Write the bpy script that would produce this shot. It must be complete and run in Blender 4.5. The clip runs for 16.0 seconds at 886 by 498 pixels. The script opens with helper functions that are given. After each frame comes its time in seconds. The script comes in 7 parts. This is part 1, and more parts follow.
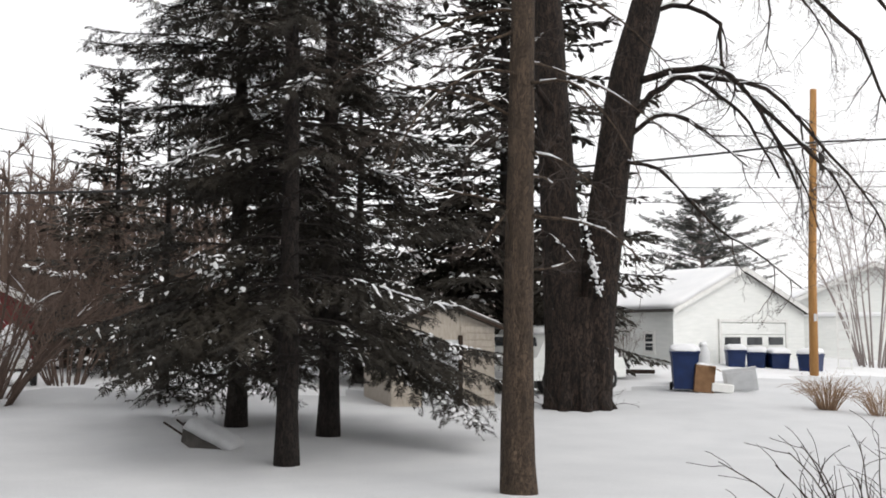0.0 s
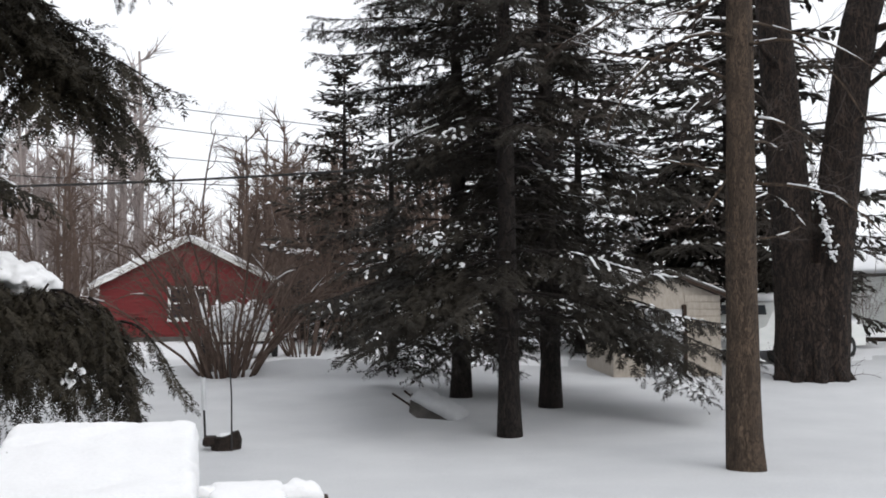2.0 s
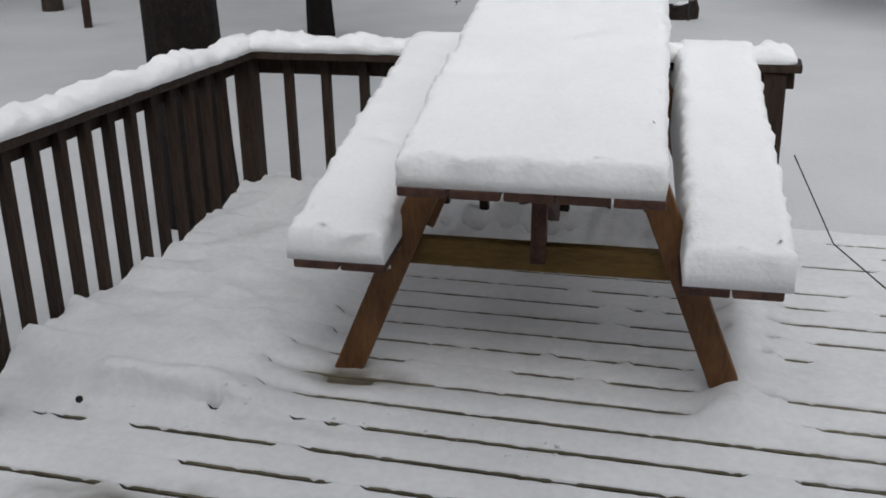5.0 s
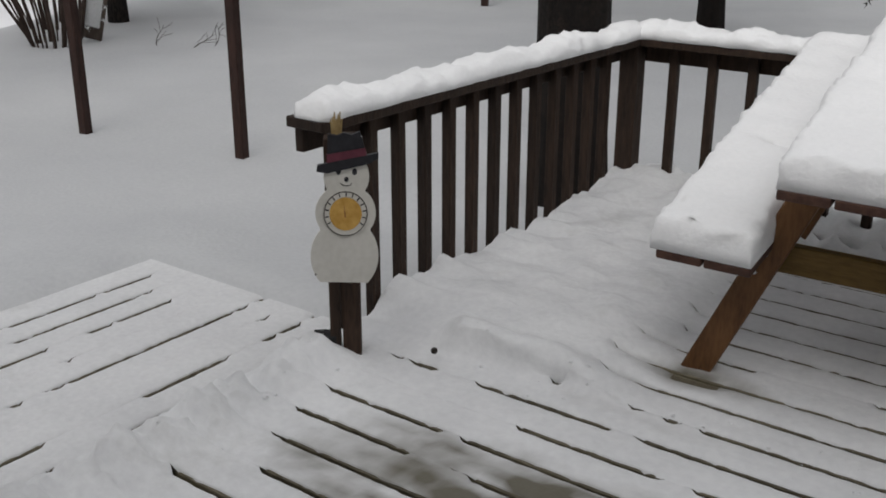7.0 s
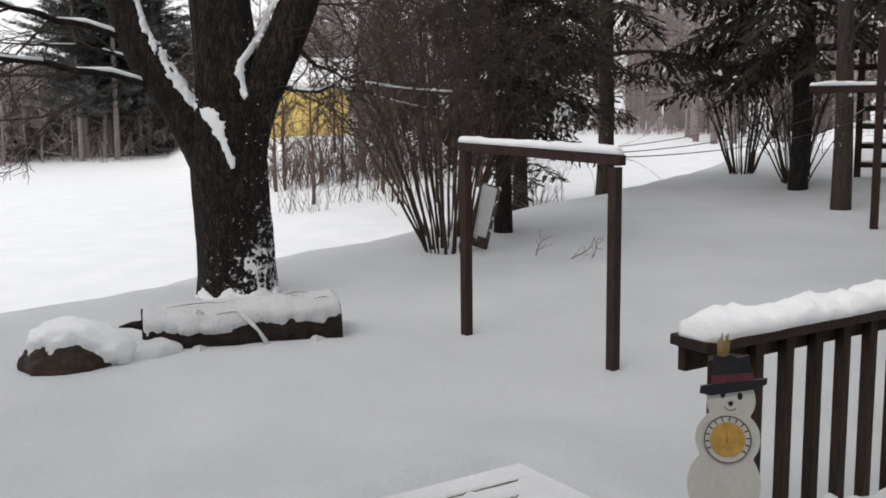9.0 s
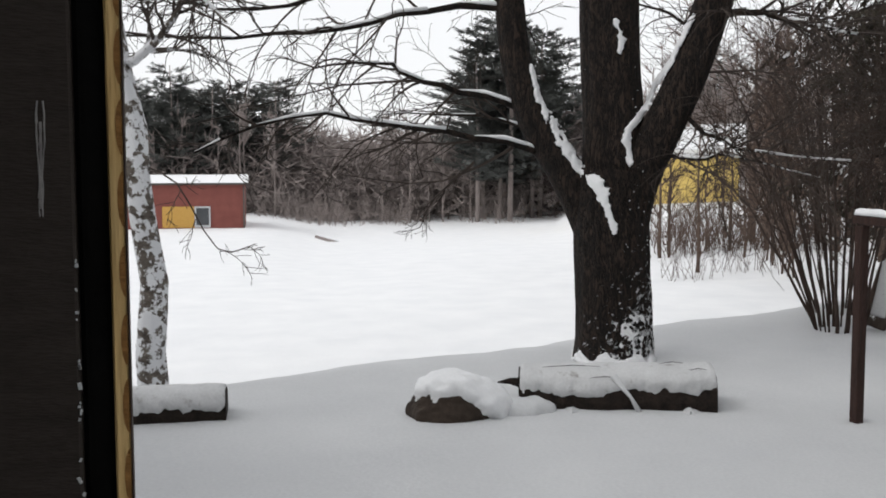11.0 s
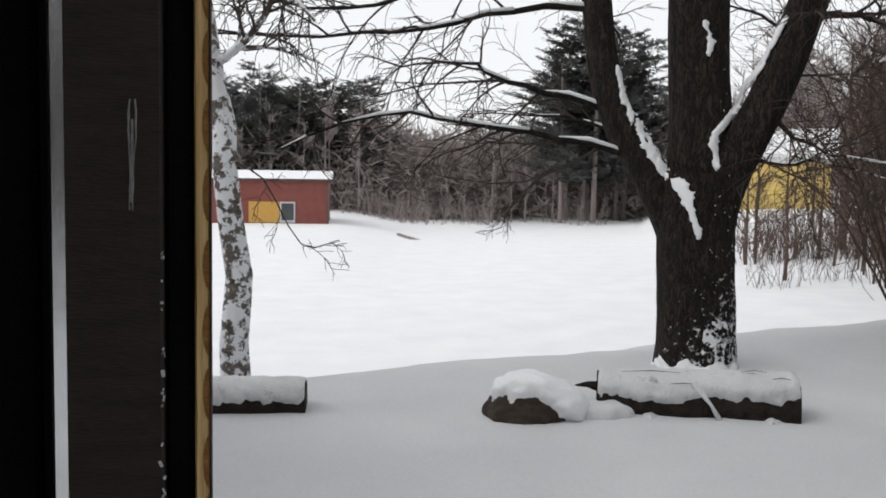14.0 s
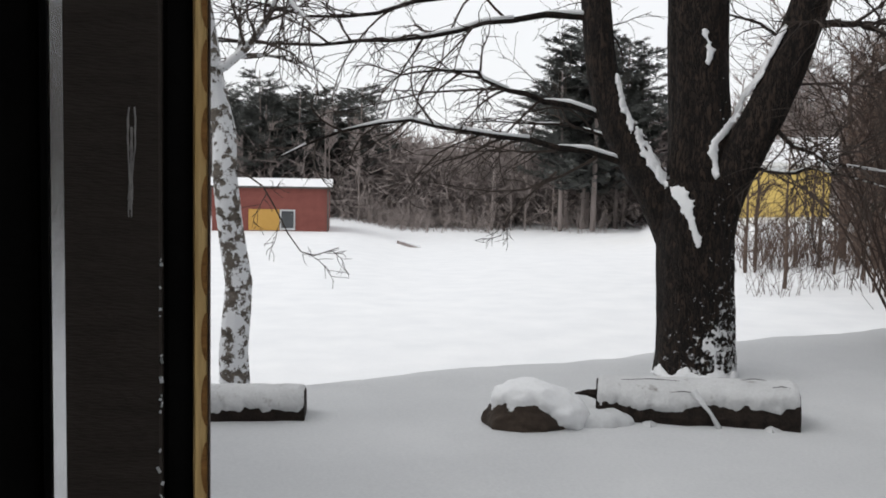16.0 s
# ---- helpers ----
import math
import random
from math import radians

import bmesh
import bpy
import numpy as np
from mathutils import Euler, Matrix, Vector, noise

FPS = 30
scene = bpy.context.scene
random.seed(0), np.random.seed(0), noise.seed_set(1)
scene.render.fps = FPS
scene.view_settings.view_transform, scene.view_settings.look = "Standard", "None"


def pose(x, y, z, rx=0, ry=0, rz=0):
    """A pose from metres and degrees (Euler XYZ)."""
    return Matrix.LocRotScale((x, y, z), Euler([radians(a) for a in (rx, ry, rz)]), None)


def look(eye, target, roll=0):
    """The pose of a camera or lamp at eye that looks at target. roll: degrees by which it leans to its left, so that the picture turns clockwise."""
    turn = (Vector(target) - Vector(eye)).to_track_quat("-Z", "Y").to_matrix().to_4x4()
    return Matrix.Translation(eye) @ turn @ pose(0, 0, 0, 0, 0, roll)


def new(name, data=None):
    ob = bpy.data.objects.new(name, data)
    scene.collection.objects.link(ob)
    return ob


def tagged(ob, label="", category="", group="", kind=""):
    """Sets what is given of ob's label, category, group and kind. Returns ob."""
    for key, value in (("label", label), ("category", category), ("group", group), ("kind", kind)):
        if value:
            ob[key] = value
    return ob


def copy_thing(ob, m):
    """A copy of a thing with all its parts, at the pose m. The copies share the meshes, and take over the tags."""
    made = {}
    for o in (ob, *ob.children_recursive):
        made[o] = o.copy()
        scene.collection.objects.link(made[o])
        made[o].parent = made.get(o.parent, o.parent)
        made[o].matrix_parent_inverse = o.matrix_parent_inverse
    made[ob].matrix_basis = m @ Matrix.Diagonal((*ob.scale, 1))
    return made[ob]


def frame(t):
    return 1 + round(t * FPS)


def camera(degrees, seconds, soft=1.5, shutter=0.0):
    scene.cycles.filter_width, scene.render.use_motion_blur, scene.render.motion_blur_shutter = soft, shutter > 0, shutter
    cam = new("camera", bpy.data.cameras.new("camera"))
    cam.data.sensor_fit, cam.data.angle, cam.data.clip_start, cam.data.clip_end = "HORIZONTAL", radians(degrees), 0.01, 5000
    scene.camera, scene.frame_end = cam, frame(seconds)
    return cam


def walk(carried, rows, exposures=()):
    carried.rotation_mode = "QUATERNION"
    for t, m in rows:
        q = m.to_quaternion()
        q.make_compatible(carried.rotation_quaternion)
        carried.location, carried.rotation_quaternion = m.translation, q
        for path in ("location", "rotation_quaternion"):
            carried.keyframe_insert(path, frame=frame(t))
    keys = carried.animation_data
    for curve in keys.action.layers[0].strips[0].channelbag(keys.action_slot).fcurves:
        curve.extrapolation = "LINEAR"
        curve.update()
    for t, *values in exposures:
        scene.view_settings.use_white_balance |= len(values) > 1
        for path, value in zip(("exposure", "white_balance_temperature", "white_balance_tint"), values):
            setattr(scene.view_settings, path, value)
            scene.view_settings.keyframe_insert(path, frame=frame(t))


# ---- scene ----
cam = camera(46.51, 16.0, soft=1.8)


def aim(x, y, z, yaw, pitch, roll):
    """A camera pose: yaw to the left from +y, pitch up, roll about the line of sight."""
    return pose(x, y, z, 90 + pitch, 0, yaw) @ pose(0, 0, 0, 0, 0, roll)


walk(cam, [
    (0, aim(0.035, 0.042, 1.496, -20.88, 4.68, 0.16)),
    (0.5, aim(0.051, 0.046, 1.510, -18.56, 5.96, 0.52)),
    (1, aim(0.053, 0.036, 1.525, -17.00, 6.50, 0.07)),
    (1.5, aim(0.061, 0.023, 1.596, -12.94, 5.34, -0.88)),
    (2, aim(0.096, -0.014, 1.574, -8.56, 2.94, -0.68)),
    (2.5, aim(0.080, -0.004, 1.551, -3.50, -3.32, 0.63)),
    (3, aim(0.062, -0.007, 1.533, 1.70, -7.43, 0.78)),
    (3.2, aim(0.059, 0.000, 1.534, 3.27, -9.24, 0.72)),
    (5.5, aim(0.004, 0.034, 1.486, 20.85, -20.91, -1.41)),
    (6, aim(-0.003, 0.033, 1.484, 26.79, -20.71, -0.94)),
    (6.5, aim(-0.013, 0.020, 1.489, 33.50, -20.46, -0.44)),
    (7, aim(-0.016, 0.018, 1.480, 36.75, -20.26, 0.08)),
    (7.5, aim(-0.025, 0.026, 1.481, 40.06, -17.64, -0.57)),
    (8, aim(-0.036, 0.003, 1.487, 43.54, -13.87, -0.07)),
    (8.5, aim(-0.049, -0.017, 1.495, 49.79, -11.15, -0.68)),
    (9, aim(-0.061, -0.024, 1.491, 57.12, -8.46, -0.63)),
    (9.5, aim(-0.062, -0.034, 1.501, 64.43, -7.78, -0.77)),
    (10, aim(-0.048, -0.008, 1.493, 69.83, -6.22, -0.76)),
    (10.2, aim(-0.045, -0.003, 1.496, 72.84, -5.61, 0.06)),
    (12.3, aim(-0.010, 0.002, 1.509, 80.49, -4.68, -0.12)),
    (12.5, aim(-0.010, 0.002, 1.510, 80.62, -4.62, 0.35)),
    (13, aim(-0.012, 0.003, 1.508, 82.89, -4.90, 0.37)),
    (13.5, aim(-0.016, 0.003, 1.507, 82.60, -4.82, 0.98)),
    (14, aim(-0.020, 0.0036, 1.506, 82.80, -4.77, 0.95)),
    (14.5, aim(-0.020, 0.0035, 1.506, 82.78, -4.86, 1.09)),
    (15, aim(-0.019, 0.0038, 1.506, 82.92, -4.82, 1.05)),
    (15.5, aim(-0.018, 0.0046, 1.505, 83.02, -4.85, 0.89)),
    (16, aim(-0.016, 0.0048, 1.506, 82.80, -4.33, 1.03)),
], exposures=[(0, 0.36, 6650, 11), (1.5, 0.33, 6650, 11), (2.2, 0.2, 6300, 11), (3.2, 0.05, 6300, 10.5), (5.5, -0.1, 6480, 10.5), (6.5, -0.14, 6600, 10.5), (8.0, 0.04, 6500, 10.5), (9.0, 0.12, 6550, 10.5), (10.0, 0.1, 6550, 10), (12.5, 0.02, 6500, 10), (16.0, 0.02, 6500, 10)])

# ---- world and light: an even winter overcast ----
world = bpy.data.worlds.new("overcast")
scene.world = world
world.use_nodes = True
wn, wl = world.node_tree.nodes, world.node_tree.links
wn.clear()
sky = wn.new("ShaderNodeTexSky")
sky.sky_type, sky.sun_disc = "NISHITA", False
sky.sun_elevation, sky.sun_rotation = radians(42), radians(161)
cloud = wn.new("ShaderNodeMix")
cloud.data_type = "RGBA"
cloud.inputs["Factor"].default_value = 0.93
cloud.inputs["B"].default_value = (9.6, 9.7, 9.9, 1)
wbg = wn.new("ShaderNodeBackground")
wbg.inputs["Strength"].default_value = 0.1
wout = wn.new("ShaderNodeOutputWorld")
wl.new(sky.outputs["Color"], cloud.inputs["A"])
wl.new(cloud.outputs["Result"], wbg.inputs["Color"])
wl.new(wbg.outputs["Background"], wout.inputs["Surface"])
sun = bpy.data.lights.new("sun", "SUN")
sun.energy, sun.angle, sun.color = 1.3, radians(45), (1.0, 0.985, 0.96)
new("sun", sun).matrix_world = look((18, -52, 50), (0, 0, 0))


# ---- materials ----
def material(name, dark, light, rough=0.8, scale=6.0, stretch=(1, 1, 1), bump=0.3, fine=60.0, metal=0.0, patches=None, cover=0.5, patch_scale=3.0, per_object=0.0, spec=0.3, blow=None, soft=0.04, cracks=0.0, slush=None):
    """A surface between two colours by coarse and fine noise; patches: a third colour over part of it."""
    m = bpy.data.materials.new(name)
    m.use_nodes = True
    n, l = m.node_tree.nodes, m.node_tree.links
    b = n["Principled BSDF"]
    b.inputs["Roughness"].default_value, b.inputs["Metallic"].default_value = rough, metal
    b.inputs["Specular IOR Level"].default_value = spec
    co = n.new("ShaderNodeTexCoord")
    mp = n.new("ShaderNodeMapping")
    mp.inputs["Scale"].default_value = stretch
    l.new(co.outputs["Object"], mp.inputs["Vector"])
    big = n.new("ShaderNodeTexNoise")
    big.inputs["Scale"].default_value, big.inputs["Detail"].default_value = scale, 4
    small = n.new("ShaderNodeTexNoise")
    small.inputs["Scale"].default_value, small.inputs["Detail"].default_value = fine, 3
    for t in (big, small):
        l.new(mp.outputs["Vector"], t.inputs["Vector"])
    add = n.new("ShaderNodeMath")
    add.operation = "MULTIPLY_ADD"
    add.inputs[1].default_value, add.inputs[2].default_value = 0.45, 0.0
    l.new(small.outputs["Fac"], add.inputs[0])
    su = n.new("ShaderNodeMath")
    su.operation = "MULTIPLY_ADD"
    su.inputs[1].default_value = 0.65
    l.new(big.outputs["Fac"], su.inputs[0])
    l.new(add.outputs[0], su.inputs[2])
    ramp = n.new("ShaderNodeValToRGB")
    ramp.color_ramp.elements[0].position, ramp.color_ramp.elements[1].position = 0.36, 0.74
    ramp.color_ramp.elements[0].color, ramp.color_ramp.elements[1].color = (*dark, 1), (*light, 1)
    l.new(su.outputs[0], ramp.inputs["Fac"])
    col = ramp.outputs["Color"]
    if per_object:
        info = n.new("ShaderNodeObjectInfo")
        hsv = n.new("ShaderNodeHueSaturation")
        mr = n.new("ShaderNodeMapRange")
        mr.inputs["To Min"].default_value, mr.inputs["To Max"].default_value = 1 - per_object, 1 + per_object
        l.new(info.outputs["Random"], mr.inputs["Value"])
        l.new(mr.outputs["Result"], hsv.inputs["Value"])
        l.new(col, hsv.inputs["Color"])
        col = hsv.outputs["Color"]
    if patches:
        pn = n.new("ShaderNodeTexNoise")
        pn.inputs["Scale"].default_value, pn.inputs["Detail"].default_value, pn.inputs["Roughness"].default_value = patch_scale, 7, 0.68
        l.new(co.outputs["Object"], pn.inputs["Vector"])
        pr = n.new("ShaderNodeValToRGB")
        pr.color_ramp.elements[0].position, pr.color_ramp.elements[1].position = cover, cover + soft
        if blow:
            dot = n.new("ShaderNodeVectorMath")
            dot.operation = "DOT_PRODUCT"
            dot.inputs[1].default_value = blow
            l.new(co.outputs["Object"], dot.inputs[0])
            lean = n.new("ShaderNodeMath")
            l.new(dot.outputs["Value"], lean.inputs[0])
            l.new(pn.outputs["Fac"], lean.inputs[1])
            l.new(lean.outputs[0], pr.inputs["Fac"])
        else:
            l.new(pn.outputs["Fac"], pr.inputs["Fac"])
        mix = n.new("ShaderNodeMix")
        mix.data_type = "RGBA"
        l.new(pr.outputs["Color"], mix.inputs["Factor"])
        l.new(col, mix.inputs["A"])
        mix.inputs["B"].default_value = (*patches, 1)
        col = mix.outputs["Result"]
    height = su.outputs[0]
    if cracks:
        warp = n.new("ShaderNodeVectorMath")
        warp.operation = "MULTIPLY_ADD"
        warp.inputs[1].default_value = (0.75, 0.75, 0.75)
        l.new(big.outputs["Color"], warp.inputs[0])
        l.new(mp.outputs["Vector"], warp.inputs[2])
        vo = n.new("ShaderNodeTexVoronoi")
        vo.feature = "DISTANCE_TO_EDGE"
        vo.inputs["Scale"].default_value = cracks
        l.new(warp.outputs["Vector"], vo.inputs["Vector"])
        plate = n.new("ShaderNodeMapRange")
        plate.inputs["From Max"].default_value = 0.15
        l.new(vo.outputs["Distance"], plate.inputs["Value"])
        deep = n.new("ShaderNodeMix")
        deep.data_type = "RGBA"
        l.new(plate.outputs["Result"], deep.inputs["Factor"])
        deep.inputs["A"].default_value = (dark[0] * 0.5, dark[1] * 0.5, dark[2] * 0.5, 1)
        l.new(col, deep.inputs["B"])
        col = deep.outputs["Result"]
        hs = n.new("ShaderNodeMath")
        l.new(plate.outputs["Result"], hs.inputs[0])
        l.new(su.outputs[0], hs.inputs[1])
        height = hs.outputs[0]
    if patches and cracks:
        col2 = n.new("ShaderNodeMix")
        col2.data_type = "RGBA"
        l.new(pr.outputs["Color"], col2.inputs["Factor"])
        l.new(col, col2.inputs["A"])
        col2.inputs["B"].default_value = (*patches, 1)
        col = col2.outputs["Result"]
    if slush:
        wet = n.new("ShaderNodeAttribute")
        wet.attribute_name = "slush"
        soak = n.new("ShaderNodeMapRange")
        soak.inputs["From Min"].default_value, soak.inputs["From Max"].default_value, soak.inputs["To Max"].default_value = 0.12, 1.0, 0.92
        l.new(wet.outputs["Fac"], soak.inputs["Value"])
        tint = n.new("ShaderNodeMix")
        tint.data_type = "RGBA"
        l.new(soak.outputs["Result"], tint.inputs["Factor"])
        l.new(col, tint.inputs["A"])
        tint.inputs["B"].default_value = (*slush, 1)
        col = tint.outputs["Result"]
        gloss = n.new("ShaderNodeMapRange")
        gloss.inputs["To Min"].default_value, gloss.inputs["To Max"].default_value = rough, 0.3
        l.new(soak.outputs["Result"], gloss.inputs["Value"])
        l.new(gloss.outputs["Result"], b.inputs["Roughness"])
    l.new(col, b.inputs["Base Color"])
    if bump:
        bp = n.new("ShaderNodeBump")
        bp.inputs["Strength"].default_value, bp.inputs["Distance"].default_value = bump, 0.03 if cracks else 0.02
        l.new(height, bp.inputs["Height"])
        l.new(bp.outputs["Normal"], b.inputs["Normal"])
    return m


SNOW = material("snow", (0.70, 0.71, 0.725), (0.79, 0.795, 0.802), 0.75, 1.2, bump=0.25, fine=45, spec=0.2)
# paler copy of the snow: the brighter look of raised tops is in the colour
SNOW_LIT = material("brightened_snow", (0.82, 0.825, 0.83), (0.89, 0.892, 0.895), 0.75, 2.0, bump=0.35, fine=60, spec=0.2)
# base darkened to match the yard's painted shade; patches are bark showing through
SNOW_THIN = material("thin_shaded_snow_over_bark", (0.48, 0.485, 0.49), (0.6, 0.605, 0.61), 0.75, 3, bump=0.4, fine=50, spec=0.2, patches=(0.14, 0.12, 0.1), cover=0.585, patch_scale=8, soft=0.2)
# darker copy of the snow: the yard's shade is put into its colour
SNOW_SHADED = material("snow_darkened_for_yard_shade", (0.49, 0.50, 0.512), (0.58, 0.588, 0.595), 0.75, 0.9, bump=0.3, fine=40, spec=0.2)
SNOW_ROUGH = material("trodden_wet_snow", (0.63, 0.635, 0.645), (0.76, 0.765, 0.77), 0.7, 3, bump=0.3, fine=40, spec=0.3, patches=(0.42, 0.42, 0.40), cover=0.575, patch_scale=2.2, soft=0.3, slush=(0.10, 0.088, 0.055))
BARK = material("maple_bark", (0.008, 0.0055, 0.0045), (0.06, 0.041, 0.031), 0.95, 5, (2.4, 2.4, 0.7), 1.0, 22, patches=(0.82, 0.83, 0.84), cover=0.7, patch_scale=9, cracks=5.0)
BARK_SNOWY = material("snow_blown_bark", (0.03, 0.022, 0.018), (0.11, 0.085, 0.07), 0.9, 5, (3, 3, 0.5), 0.9, 22, patches=(0.82, 0.83, 0.84), cover=0.55, patch_scale=6)
BARK_STREAK = material("dark_bark_with_snow_streaks", (0.014, 0.01, 0.008), (0.06, 0.045, 0.036), 0.9, 5, (3, 3, 0.5), 0.9, 22, patches=(0.7, 0.71, 0.72), cover=0.64, patch_scale=5)
BARK_BLOWN = material("maple_bark_with_blown_snow", (0.008, 0.0055, 0.0042), (0.046, 0.031, 0.023), 0.95, 7, (3.2, 3.2, 0.9), 1.0, 26, patches=(0.74, 0.75, 0.76), cover=0.545, patch_scale=20, blow=(0.1, 0.2, -0.13), cracks=5.0)
BARK_PLAIN = material("smooth_brown_bark", (0.05, 0.036, 0.025), (0.16, 0.112, 0.078), 0.9, 6, (2.5, 2.5, 0.5), 0.9, 30, patches=(0.7, 0.71, 0.72), cover=0.74, patch_scale=9, cracks=16.0)
BARK_FLAKY = material("flaky_conifer_bark", (0.006, 0.004, 0.0032), (0.027, 0.0175, 0.013), 0.95, 9, (1.6, 1.6, 0.8), 1.0, 30, cracks=20.0)
BARK_DARK = material("dark_spruce_bark", (0.013, 0.01, 0.009), (0.04, 0.031, 0.026), 0.95, 6, (2, 2, 0.6), 0.8, 30, cracks=7.0)
BARK_BIRCH = material("birch_bark_with_snow", (0.035, 0.028, 0.023), (0.19, 0.165, 0.14), 0.85, 6, (1, 1, 2.5), 0.6, 30, patches=(0.74, 0.75, 0.77), cover=0.47, patch_scale=9)
TWIG = material("dark_twig_bark", (0.025, 0.019, 0.016), (0.07, 0.054, 0.045), 0.9, 8, bump=0)
TWIG_BROWN = material("brown_shrub_bark", (0.06, 0.04, 0.032), (0.14, 0.1, 0.08), 0.9, 8, bump=0)
TWIG_STEM = material("dark_brown_shrub_stems", (0.024, 0.016, 0.013), (0.07, 0.048, 0.038), 0.9, 8, bump=0)
# bark paled for distance: the snowfall haze is put into its colour
TWIG_HAZED = material("haze_paled_bark", (0.195, 0.165, 0.155), (0.34, 0.292, 0.276), 0.95, 0.6, bump=0)
NEEDLES = material("spruce_needles", (0.0115, 0.0095, 0.007), (0.034, 0.028, 0.0195), 0.7, 1.5, bump=0, fine=20)
NEEDLES_BROWN = material("bronzed_cedar_needles", (0.01, 0.009, 0.006), (0.044, 0.035, 0.021), 0.75, 1.5, bump=0, fine=20)
# needles lightened well above the near conifers, with haze in the colour
NEEDLES_HAZED = material("haze_paled_pine_needles", (0.062, 0.066, 0.062), (0.13, 0.136, 0.128), 0.8, 0.5, bump=0)
RAIL_WOOD = material("brown_stained_rail_wood", (0.013, 0.0075, 0.0048), (0.045, 0.0255, 0.016), 0.75, 7, (6, 6, 0.8), 0.5, 30, per_object=0.25)
DECK_WOOD = material("weathered_deck_wood", (0.05, 0.042, 0.026), (0.2, 0.175, 0.12), 0.55, 4, (0.8, 7, 4), 0.5, 30, per_object=0.2)
TABLE_WOOD = material("reddish_stained_table_wood", (0.08, 0.036, 0.014), (0.185, 0.09, 0.036), 0.6, 5, (4, 4, 1), 0.4, 25, per_object=0.12)
TABLE_DARK = material("dark_board_ends", (0.04, 0.019, 0.014), (0.10, 0.05, 0.035), 0.7, 6, (3, 1, 3), 0.4, 25, per_object=0.15)
BEAM_WOOD = material("olive_brown_beam_wood", (0.09, 0.052, 0.012), (0.2, 0.122, 0.034), 0.6, 4, (1, 5, 5), 0.4, 25)
FRAME_WOOD = material("red_brown_post_wood", (0.015, 0.007, 0.0052), (0.045, 0.021, 0.0155), 0.75, 7, (5, 5, 0.8), 0.5, 30)
LOG_BARK = material("old_log_bark", (0.00558, 0.00403, 0.00341), (0.02976, 0.02108, 0.01612), 0.95, 6, (1, 3, 3), 1.0, 25)
GAP_SHADE = material("gap_shade_dark", (0.012, 0.009, 0.006), (0.04, 0.03, 0.02), 0.95, 6, bump=0.6, fine=30)
ROCK = material("dark_fieldstone", (0.014, 0.01, 0.0076), (0.055, 0.04, 0.03), 0.9, 4, bump=0.8, fine=25)
RED_WALL = material("dark_red_wall_paint", (0.13, 0.017, 0.018), (0.19, 0.03, 0.03), 0.7, 3, (1, 1, 6), 0.3)
RED_FAR = material("brick_red_metal_wall", (0.16, 0.05, 0.042), (0.22, 0.075, 0.06), 0.8, 2, bump=0.2)
YELLOW = material("ochre_yellow_siding", (0.5, 0.36, 0.1), (0.62, 0.46, 0.16), 0.8, 2, (1, 1, 5), 0.2)
WHITE_WALL = material("white_painted_siding", (0.66, 0.68, 0.66), (0.78, 0.79, 0.77), 0.7, 2, (1, 1, 5), 0.2)
SHED_WALL = material("tan_shed_siding", (0.34, 0.3, 0.25), (0.5, 0.45, 0.39), 0.8, 5, (4, 4, 1), 0.4, per_object=0.08)
TRIM = material("white_trim_paint", (0.62, 0.62, 0.6), (0.75, 0.75, 0.73), 0.6, 6, bump=0.1)
GLASS = material("dark_window_glass", (0.02, 0.024, 0.027), (0.05, 0.055, 0.06), 0.08, 1, bump=0, spec=0.6)
POLE = material("utility_pole_wood", (0.26, 0.125, 0.04), (0.42, 0.23, 0.085), 0.8, 3, (4, 4, 0.4), 0.4, 25)
BLUE = material("blue_bin_plastic", (0.004, 0.013, 0.055), (0.008, 0.026, 0.095), 0.45, 4, bump=0.05)
CARDBOARD = material("wet_cardboard", (0.13, 0.07, 0.035), (0.26, 0.15, 0.08), 0.9, 5, bump=0.2)
GREY = material("pale_grey_plastic", (0.42, 0.43, 0.44), (0.56, 0.57, 0.58), 0.6, 5, bump=0.1)
WIRE = material("black_cable", (0.012, 0.012, 0.012), (0.03, 0.03, 0.03), 0.6, 5, bump=0)
RUBBER = material("black_rubber", (0.012, 0.012, 0.012), (0.025, 0.025, 0.025), 0.85, 10, bump=0.2)
CREAM = material("cream_painted_tin", (0.50, 0.485, 0.44), (0.6, 0.585, 0.54), 0.45, 8, bump=0.08)
INK = material("black_paint", (0.01, 0.01, 0.012), (0.025, 0.025, 0.03), 0.5, 10, bump=0)
MAROON = material("maroon_hat_band", (0.075, 0.018, 0.03), (0.12, 0.03, 0.045), 0.6, 20, bump=0.1)
BRASS = material("golden_dial_face", (0.4, 0.22, 0.045), (0.56, 0.34, 0.09), 0.45, 30, bump=0.05)
STRAW = material("dry_straw", (0.22, 0.15, 0.06), (0.42, 0.31, 0.15), 0.8, 20, bump=0.2)
DRY_GRASS = material("dry_brown_grass", (0.17, 0.1, 0.06), (0.33, 0.23, 0.15), 0.9, 8, bump=0)
DOOR_DARK = material("dark_brown_door_paint", (0.024, 0.019, 0.016), (0.035, 0.0285, 0.024), 0.6, 9, (1, 2, 12), 0.25, 60, spec=0.15)
JAMB_DARK = material("scooped_pine_end_grain", (0.15, 0.07, 0.018), (0.3, 0.15, 0.045), 0.8, 30, (1, 1, 4), 0.3, 90)
CHIP = material("bare_grey_scratch", (0.14, 0.13, 0.13), (0.26, 0.25, 0.24), 0.7, 200, bump=0.1)
DOOR_BLACK = material("black_strip_and_unlit_room", (0.0025, 0.0025, 0.0023), (0.005, 0.005, 0.0046), 0.9, 20, bump=0.3, spec=0.05)
